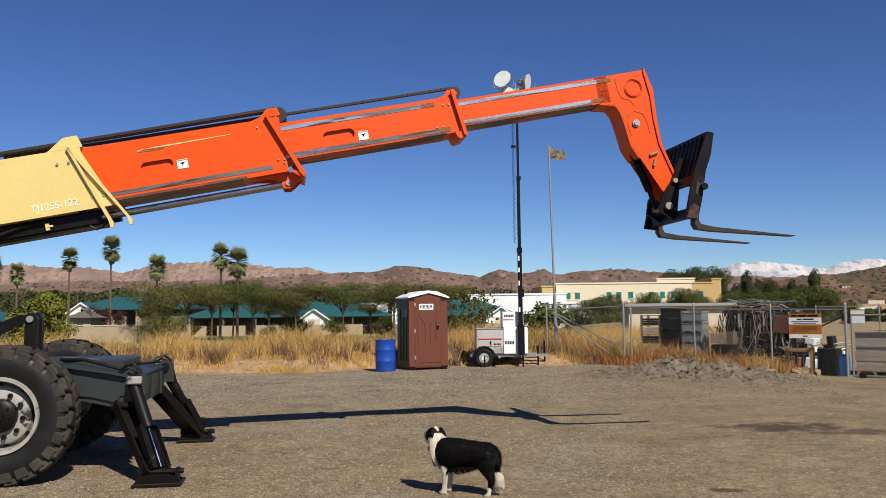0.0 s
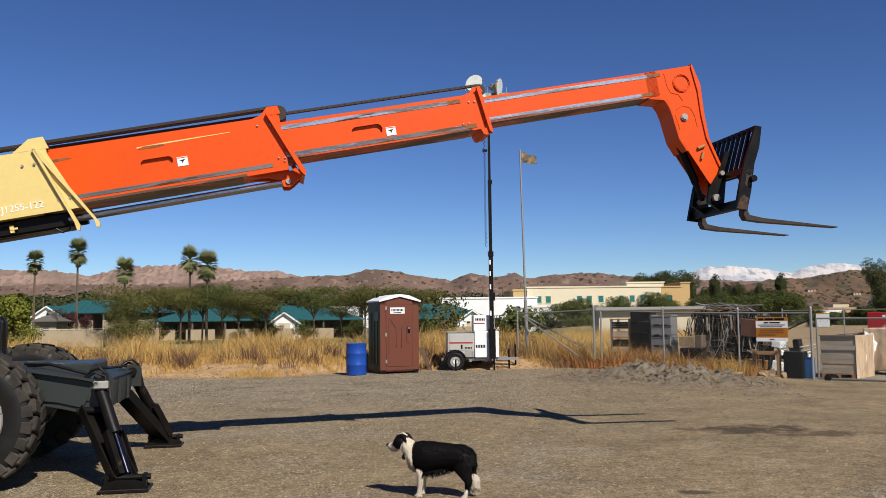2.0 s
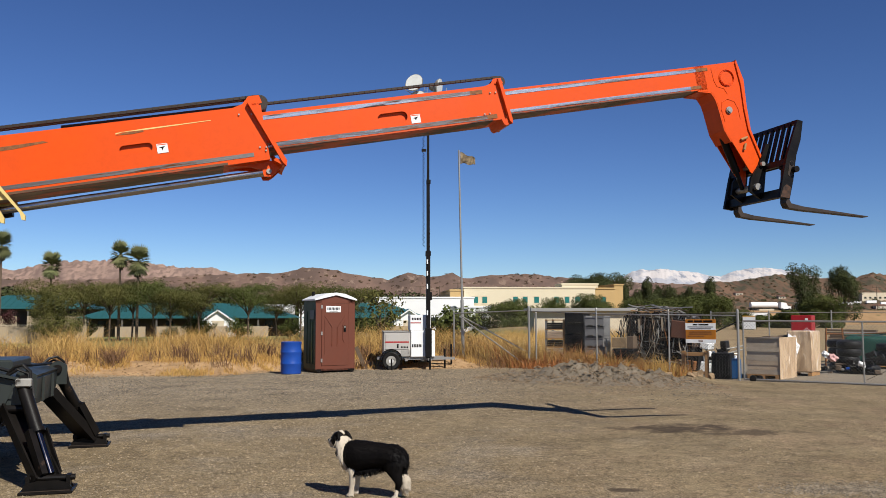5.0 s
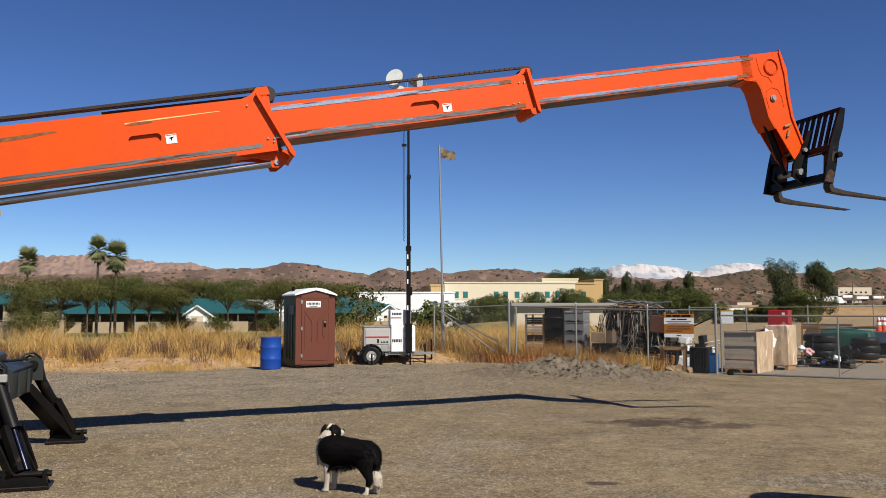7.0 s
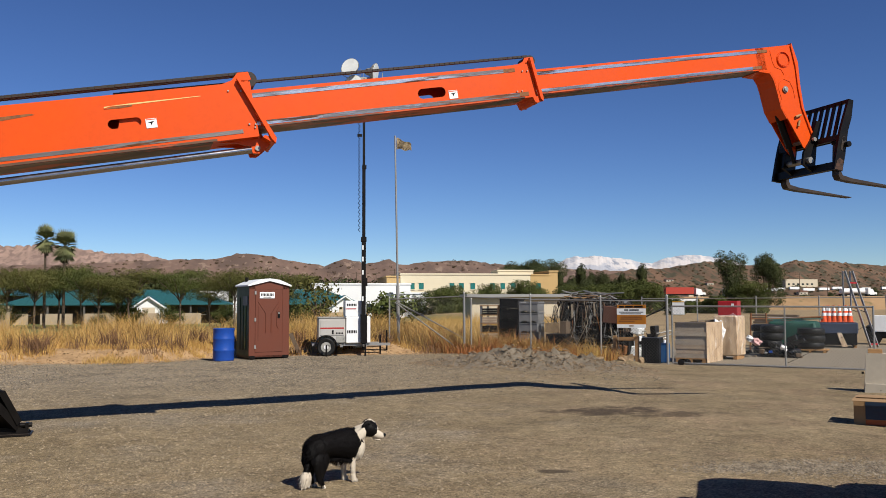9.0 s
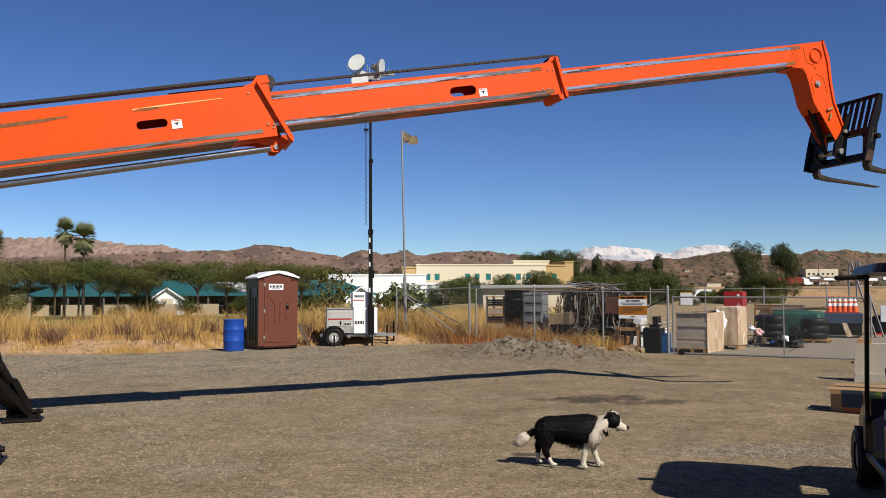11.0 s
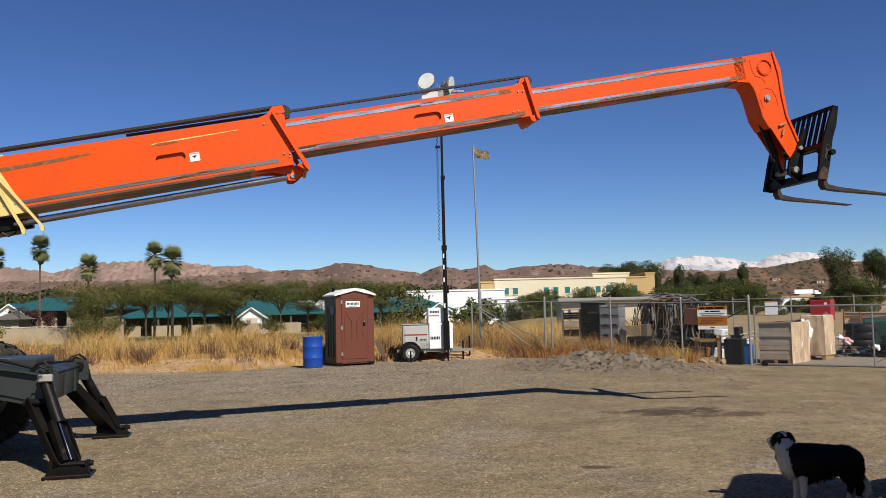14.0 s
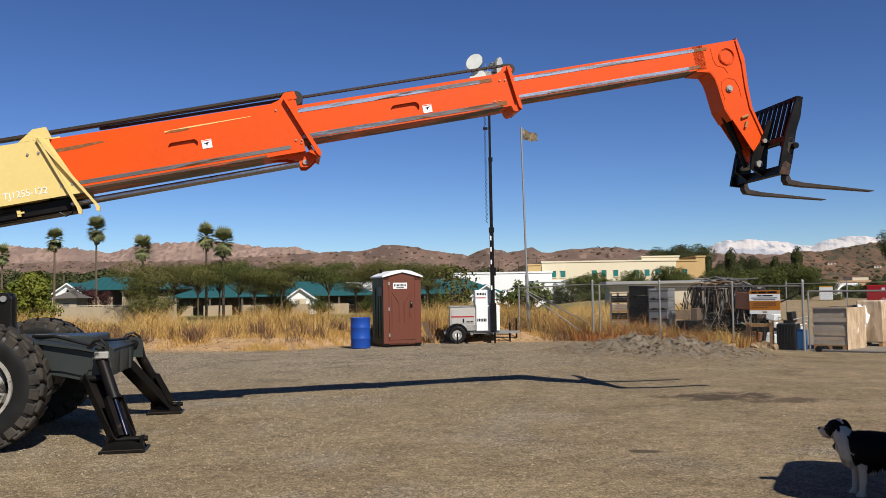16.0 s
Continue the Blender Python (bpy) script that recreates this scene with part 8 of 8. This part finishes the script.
def limb(parent, material, rows, count, length, seed, name, label=""):
    """A leg piece hanging along -z, from oval sections (z, x, half depth, half width)."""
    bm = bmesh.new()
    n = 12
    rings = []
    for z, x, a, b in rows:
        rings.append([bm.verts.new((x + a * math.cos(2 * math.pi * i / n), b * math.sin(2 * math.pi * i / n), z)) for i in range(n)])
    for p, q in zip(rings, rings[1:]):
        for i in range(n):
            bm.faces.new((p[i], p[(i + 1) % n], q[(i + 1) % n], q[i]))
    bm.faces.new(rings[0][::-1])
    bm.faces.new(rings[-1])
    tufts(bm, count, length, seed, (-0.6, 0, -1))
    me = bpy.data.meshes.new(name)
    bm.to_mesh(me)
    bm.free()
    me.shade_smooth()
    me.materials.append(material)
    ob = new(name, me)
    ob.parent = parent
    return tagged(ob, label)


for i, lg in enumerate(legs):
    if i < 2:
        limb(lg, FURB if i else FURW, [(0.10, 0.0, 0.05, 0.03), (0.05, 0.0, 0.065, 0.042), (0.0, 0.0, 0.055, 0.038), (-0.05, 0.0, 0.036, 0.03)], 90, 0.04, 11 + i, "upper_leg", "black shoulder" if i else "white shoulder")
        limb(lg, FURW, [(-0.02, 0.0, 0.044, 0.036), (-0.10, -0.008, 0.035, 0.029), (-0.20, -0.002, 0.026, 0.023), (-0.26, 0.004, 0.026, 0.023), (-0.285, 0.018, 0.040, 0.029), (-0.298, 0.02, 0.038, 0.028)], 420, 0.024, 13 + i, "lower_leg", "white foreleg")
    else:
        limb(lg, FURB, [(0.085, 0.02, 0.020, 0.015), (0.065, 0.015, 0.060, 0.035), (0.03, 0.005, 0.092, 0.050), (-0.01, -0.002, 0.106, 0.056), (-0.07, 0.0, 0.092, 0.050), (-0.13, -0.025, 0.062, 0.038), (-0.19, -0.055, 0.036, 0.026), (-0.25, -0.040, 0.022, 0.020)], 480, 0.036, 15 + i, "thigh", "black feathered thigh")
        limb(lg, FURW, [(-0.24, -0.04, 0.021, 0.018), (-0.30, -0.028, 0.019, 0.018), (-0.325, -0.01, 0.036, 0.025), (-0.338, -0.008, 0.034, 0.024)], 30, 0.02, 17 + i, "paw", "white hind paw")
tail = limb(dog, FURB, [(-0.012, 0.034, 0.012, 0.012), (-0.035, 0.0, 0.030, 0.026), (-0.09, -0.036, 0.036, 0.032), (-0.17, -0.052, 0.036, 0.034)], 260, 0.04, 21, "tail", "black tail with a white plume")
tail.matrix_basis = pose(-0.28, 0, 0.38)
limb(tail, FURW, [(-0.15, -0.050, 0.036, 0.034), (-0.20, -0.058, 0.058, 0.052), (-0.27, -0.060, 0.056, 0.048), (-0.32, -0.052, 0.016, 0.014)], 320, 0.04, 22, "tail_tip", "white tail plume")

DOG_SIZE = 0.905
for piece in dog.children_recursive:
    big = DOG_SIZE * (1.16 if piece is head or piece.parent is head else 1.0)
    piece.data.transform(Matrix.Scale(big, 4))
    piece.matrix_basis.translation = piece.matrix_basis.translation * (DOG_SIZE if piece is head else big)

# ---- unseen utility cart at the camera's right, added to cast a vehicle shadow ----
CARTB = shade("dark_blue_cart_body", (0.012, 0.014, 0.030), 0.3, scale=3)
cart = thing("golf_cart", "unseen dark golf cart with a black canopy roof, added to cast a vehicle shadow", "golf cart", pose(5.16, 5.29, ground_z(5.2, 5.3), 0, 0, 62))
rfb = bmesh.new()
roof_out = arc(-0.30, -0.20, 0.28, 270, 360, 6) + arc(-0.30, 0.38, 0.28, 0, 90, 6) + arc(-1.30, 0.41, 0.25, 90, 180, 6) + arc(-1.30, -0.23, 0.25, 180, 270, 6)
for z0, z1 in ((1.70, 1.76),):
    low_, top_ = [rfb.verts.new((x, y, z0)) for x, y in roof_out], [rfb.verts.new((x * 0.97 - 0.02, y * 0.96, z1)) for x, y in roof_out]
    rfb.faces.new(low_[::-1])
    rfb.faces.new(top_)
    for i in range(len(roof_out)):
        j = (i + 1) % len(roof_out)
        rfb.faces.new((low_[i], low_[j], top_[j], top_[i]))
part("canopy_roof", rfb, BLACK, cart, "black moulded canopy roof")
# small box added for the pointed nub in the roof's shadow
part("roof_handle", boxes((-0.95, -0.86, 0.62, 0.84, 1.66, 1.69), bevel=0.01), BLACK, cart)
for x0, x1, y in ((0.12, -0.06, 0.52), (0.12, -0.06, -0.40), (-1.45, -1.5, 0.50), (-1.45, -1.5, -0.40)):
    part("roof_post", rods(((x0, y, 0.75), (x1, y, 1.70), 0.018), ((x0 + 0.02, y, 0.35), (x0, y, 0.76), 0.018), n=10), BLACK, cart)
part("front_cowl", prisms(([(0.05, 0.30), (0.75, 0.30), (0.80, 0.48), (0.62, 0.60), (0.20, 0.72), (0.05, 0.74)], -0.50, 0.50)), CARTB, cart, "dark blue front cowl")
part("floor_pan", boxes((-1.3, 0.1, -0.55, 0.55, 0.26, 0.33), bevel=0.015), BLACK, cart)
part("seat", boxes((-0.95, -0.5, -0.5, 0.5, 0.62, 0.76), (-1.05, -0.92, -0.5, 0.5, 0.76, 1.15), bevel=0.04), RIM, cart, "pale bench seat")
part("seat_box", boxes((-1.0, -0.5, -0.5, 0.5, 0.33, 0.62), bevel=0.02), CARTB, cart)
part("rear_body", boxes((-1.75, -1.0, -0.52, 0.52, 0.33, 0.80), bevel=0.04), CARTB, cart)
part("steering_wheel", rods(((-0.12, 0.25, 0.95), (-0.10, 0.25, 0.98), 0.17), ((0.1, 0.25, 0.7), (-0.1, 0.25, 0.96), 0.02), n=20), BLACK, cart)
part("side_trim", boxes((-0.05, 0.10, 0.50, 0.56, 0.33, 0.60), bevel=0.01), BLACK, cart)
for x in (0.34, -1.32):
    for s in (-1, 1):
        wb = bmesh.new()
        lathe(wb, [(0.12, -0.09), (0.20, -0.10), (0.232, -0.07), (0.236, 0), (0.232, 0.07), (0.20, 0.10), (0.12, 0.09)], 30, axis="Y", caps=False)
        w = part("wheel", wb, RUBBER, cart, smooth=True, at=pose(x, s * 0.50, 0.232))
        part("hub_cap", rods(((0, -0.075, 0), (0, 0.075, 0), 0.125), n=18), RIM, w)
        tb = bmesh.new()
        for i in range(26):
            box(tb, 0.222, 0.246, -0.085, 0.085, -0.012, 0.012, m=pose(0, 0, 0, 0, 360 * i / 26, 0) @ pose(0, 0, 0, 18 if i % 2 else -18, 0, 0))
        part("tread", tb, RUBBER, w)

# ---- lorries on the far road ----


def lorry(label, cab, box_mat, tanker=False):
    t = thing("lorry", label, "lorry", pose(150, 330, -1.0))
    if tanker:
        part("tank", rods(((-12.5, 0, 2.3), (-1.2, 0, 2.3), 1.15), n=20), box_mat, t, smooth=True)
    else:
        part("trailer", boxes((-13.5, -0.8, -1.25, 1.25, 1.1, 3.9), bevel=0.04), box_mat, t)
    part("chassis", boxes((-13.3, 4.0, -0.5, 0.5, 0.7, 1.05)), BLACK, t)
    part("cab", prisms(([(0.2, 0.7), (4.4, 0.7), (4.5, 1.7), (3.0, 1.9), (2.5, 3.1), (0.2, 3.5)], -1.2, 1.2)), cab, t)
    part("windscreen", prisms(([(2.55, 2.95), (2.98, 1.98), (3.02, 1.98), (2.62, 2.98)], -1.0, 1.0)), GLASS, t)
    for x in (-12.0, -10.8, 0.6, 3.6):
        for s in (-1, 1):
            part("wheel", rods(((x, s * 1.2, 0.5), (x, s * 0.9, 0.5), 0.5), n=16), RUBBER, t)
    return t


red_lorry = lorry("lorry with a red container on the far road", WHITEW, shade("red_container", (0.42, 0.05, 0.03), 0.5))
white_lorry = lorry("white tanker lorry on the far road", WHITEW, WHITEW, True)
box_lorry = lorry("white box lorry on the far road", WHITEW, WHITEW)
for piece in box_lorry.children_recursive:
    piece.data.transform(Matrix.Scale(0.62, 4))
bank_rd = part("road_bank", prisms(([(60, -2.4), (440, -2.4), (440, -1.0), (60, -1.0)], 326, 345)), shade("road_embankment", (0.34, 0.24, 0.14), 0.9, color2=(0.26, 0.18, 0.10), scale=0.1), None)
tagged(bank_rd, "bare earth road embankment", "embankment", kind="structure")
car_row = []
for i, k in enumerate((0.63, 0.645, 0.66, 0.69, 0.705, 0.72, 0.735, 0.76, 0.80, 0.835, 0.87)):
    c = thing("parked_vehicle", "white vehicle parked far off", "vehicle", pose(k * 440, 440, -2.0 + 3.4), "vehicles far off")
    part("body", boxes((-2.8, 2.8, -1, 1, 0.4, 1.3 + 0.6 * (i % 3)), (-2.2, 1.2, -0.95, 0.95, 1.3, 2.0 + 0.5 * (i % 2)), bevel=0.1), WHITEW if i % 4 else REDP, c)
    part("wheel", rods(((-1.8, -1.02, 0.4), (-1.8, 1.02, 0.4), 0.4), ((1.8, -1.02, 0.4), (1.8, 1.02, 0.4), 0.4), n=12), RUBBER, c)
ter = part("terrace", prisms(([(230, -3), (480, -3), (480, 1.38), (230, 1.38)], 425, 470)), MATS["road_embankment"], None)
tagged(ter, "raised bare terrace below the hills", "terrace", kind="structure")

# ---- movement ----
# seconds, then for each boom section the metres run out and the degrees it sags: first, second, fly
BOOM = [
    (0, 0.008, 0.04, 0.019, -0.10, -0.025, -0.05),
    (0.5, 0.086, 0.02, 0.187, -0.05, 0.236, -0.14),
    (1, 0.176, 0.05, 0.367, -0.05, 0.506, -0.12),
    (1.5, 0.264, 0.02, 0.526, -0.18, 0.773, -0.14),
    (2, 0.346, 0.00, 0.687, -0.22, 1.044, -0.17),
    (2.5, 0.440, -0.04, 0.863, -0.22, 1.319, -0.18),
    (3, 0.520, -0.05, 1.032, -0.24, 1.588, -0.19),
    (3.5, 0.602, -0.16, 1.196, -0.34, 1.854, -0.28),
    (4, 0.686, -0.09, 1.384, -0.31, 2.135, -0.28),
    (6.5, 1.102, -0.12, 2.228, -0.38, 3.499, -0.45),
    (7, 1.184, -0.13, 2.397, -0.35, 3.772, -0.39),
    (7.5, 1.263, -0.26, 2.556, -0.42, 4.035, -0.47),
    (8, 1.348, -0.21, 2.728, -0.46, 4.308, -0.54),
    (8.5, 1.426, -0.27, 2.888, -0.51, 4.579, -0.60),
    (9, 1.510, -0.26, 3.066, -0.56, 4.863, -0.67),
    (10.6, 1.775, -0.36, 3.620, -0.66, 5.740, -0.80),
    (10.85, 1.812, -0.37, 3.700, -0.68, 5.870, -0.83),
    (11, 1.793, -0.38, 3.660, -0.69, 5.790, -0.85),
    (11.3, 1.730, -0.40, 3.510, -0.65, 5.550, -0.82),
    (11.5, 1.680, -0.52, 3.412, -0.74, 5.352, -0.94),
    (12, 1.583, -0.42, 3.195, -0.57, 5.021, -0.72),
    (12.5, 1.478, -0.46, 2.990, -0.61, 4.675, -0.81),
    (13, 1.376, -0.35, 2.756, -0.50, 4.298, -0.59),
    (13.5, 1.267, -0.43, 2.529, -0.55, 3.937, -0.64),
    (14, 1.153, -0.36, 2.311, -0.47, 3.599, -0.54),
    (14.5, 1.042, -0.35, 2.078, -0.41, 3.232, -0.39),
    (15, 0.936, -0.35, 1.863, -0.42, 2.874, -0.46),
    (15.5, 0.823, -0.24, 1.626, -0.41, 2.508, -0.42),
    (16, 0.704, -0.23, 1.394, -0.32, 2.146, -0.27),
]

# seconds, x, y, heading of the dog; head turn, head nod; stride phase (None: standing), crouch of the hindquarters
DOG = [
    (0, 0.185, 7.6, 158, -34, 12, None, 0),
    (0.6, 0.187, 7.61, 160, -26, 10, None, 0),
    (1.3, 0.21, 7.65, 164, -12, 0, None, 0),
    (3.6, 0.234, 7.66, 166, -8, 2, None, 0),
    (4.2, 0.235, 7.65, 164, -8, 2, None, 0),
    (5.2, 0.208, 7.62, 156, -34, 6, None, 0),
    (6.2, 0.18, 7.6, 148, -70, 10, None, 0),
    (6.8, 0.174, 7.595, 146, -96, 14, None, 0),
    (7.6, 0.173, 7.57, 147, -100, 12, None, 0),
    (8.05, 0.177, 7.55, 146, -106, 6, None, 0),
    (8.25, 0.197, 7.53, 132, -96, 4, None, 0),
    (8.45, 0.246, 7.51, 113, -84, 2, None, 0),
    (8.65, 0.316, 7.5, 78, -50, 0, None, 0.3),
    (8.85, 0.376, 7.48, 58, -46, -4, None, 0.8),
    (9.0, 0.466, 7.46, 40, -42, -10, None, 1.0),
    (9.2, 0.515, 7.46, 28, -28, -6, None, 0.6),
    (9.4, 0.655, 7.45, 8, -6, 0, 0.0, 0.2),
    (11.0, 2.719, 6.98, -24, 0, -12, 6.6, 0),
    (11.3, 3.06, 6.84, -28, 0, -14, 7.7, 0),
    (11.5, 3.307, 6.71, -34, 0, -14, 8.5, 0),
    (11.8, 3.578, 6.5, -44, -24, -10, 9.5, 0),
    (12.0, 3.715, 6.34, -60, -48, -8, 10.1, 0),
    (12.2, 3.845, 6.18, -84, -34, -6, 10.6, 0),
    (12.4, 3.945, 6.06, -112, -16, -4, None, 0),
    (12.6, 3.975, 5.98, -128, -34, 0, None, 0),
    (12.8, 3.965, 5.92, -142, -36, 4, None, 0),
    (13.0, 3.904, 5.88, -152, -26, 4, None, 0),
    (13.4, 3.833, 5.84, -170, -14, 6, None, 0),
    (14.0, 3.802, 5.8, -182, -76, 10, None, 0),
    (14.5, 3.751, 5.78, -181, -92, 10, None, 0),
    (15.0, 3.76, 5.78, -181, -86, 10, None, 0),
    (15.5, 3.808, 5.79, -182, -74, 10, None, 0),
    (16.0, 3.835, 5.8, -182, -60, 8, None, 0),
]
TIMES = sorted({r[0] for r in DOG} | {8.3, 8.5} | {9.4 + 0.115 * i for i in range(26)})


def dog_row(t):
    cols = list(zip(*DOG))
    out = [float(np.interp(t, cols[0], cols[i])) for i in (1, 2, 3, 4, 5, 7)]
    st = [(r[0], r[6]) for r in DOG if r[6] is not None]
    phase = float(np.interp(t, *zip(*st))) if st[0][0] <= t <= st[-1][0] else None
    return out, phase


def dog_steps():
    rows = [(t, *dog_row(t)) for t in TIMES]
    walk(dog, [(t, pose(o[0], o[1], ground_z(o[0], o[1]), 0, 0, o[2])) for t, o, ph in rows])
    walk(torso, [(t, pose(0, 0, -0.018 * o[5], 0, 2 * o[5], 0)) for t, o, ph in rows])
    walk(head, [(t, pose(*(q * DOG_SIZE for q in NECK), 0, -o[4], o[3])) for t, o, ph in rows])
    walk(tail, [(t, pose(-0.28 * DOG_SIZE, 0, 0.38 * DOG_SIZE - 0.06 * o[5], 5 * math.sin(t * 5.0) - float(np.interp(t, (8.0, 8.3, 8.5, 8.7), (0, 14, 26, 0))), float(np.interp(t, (9.2, 9.9, 11.9, 12.5), (0, 46, 46, 4))), 0)) for t, o, ph in rows])
    for i, lg in enumerate(legs):
        x, y, z = ((0.19, -0.065, 0.30), (0.19, 0.065, 0.30), (-0.24, -0.07, 0.34), (-0.24, 0.07, 0.34))[i]
        x, y, z = x * DOG_SIZE, y * DOG_SIZE, z * DOG_SIZE
        off = (0.0, 0.5, 0.5, 0.0)[i]
        walk(lg, [(t, pose(x, y, z - (0.0 if i < 2 else 0.05 * o[5]) + (0.0 if ph is None else 0.012), float(np.interp(t, (8.05, 8.3, 8.5, 8.7), (0, 12, 34, 0))) if i == 1 else 0,
                           (22 * math.sin(2 * math.pi * (ph * 0.62 + off)) if ph is not None else (0 if i < 2 else -16 * o[5])), 0)) for t, o, ph in rows])


def motions():
    dog_steps()
    for car, xs in ((red_lorry, (100, 112, 152, 217, 310)), (white_lorry, (104, 160, 230, 302, 405)), (box_lorry, (98, 104, 112, 142, 200))):
        walk(car, [(t, pose(x, 334, 4.1)) for t, x in zip((0, 4, 8, 11.3, 16), xs)])
    walk(outer, [(r[0], boom_at(0, r[2])) for r in BOOM])
    walk(sec_a, [(r[0], boom_at(r[1], r[2])) for r in BOOM])
    walk(sec_b, [(r[0], boom_at(r[3], r[4])) for r in BOOM])
    walk(fly, [(r[0], boom_at(r[5], r[6])) for r in BOOM])
    walk(carriage, [(r[0], boom_at(r[5], r[6]) @ tilt) for r in BOOM])


motions()
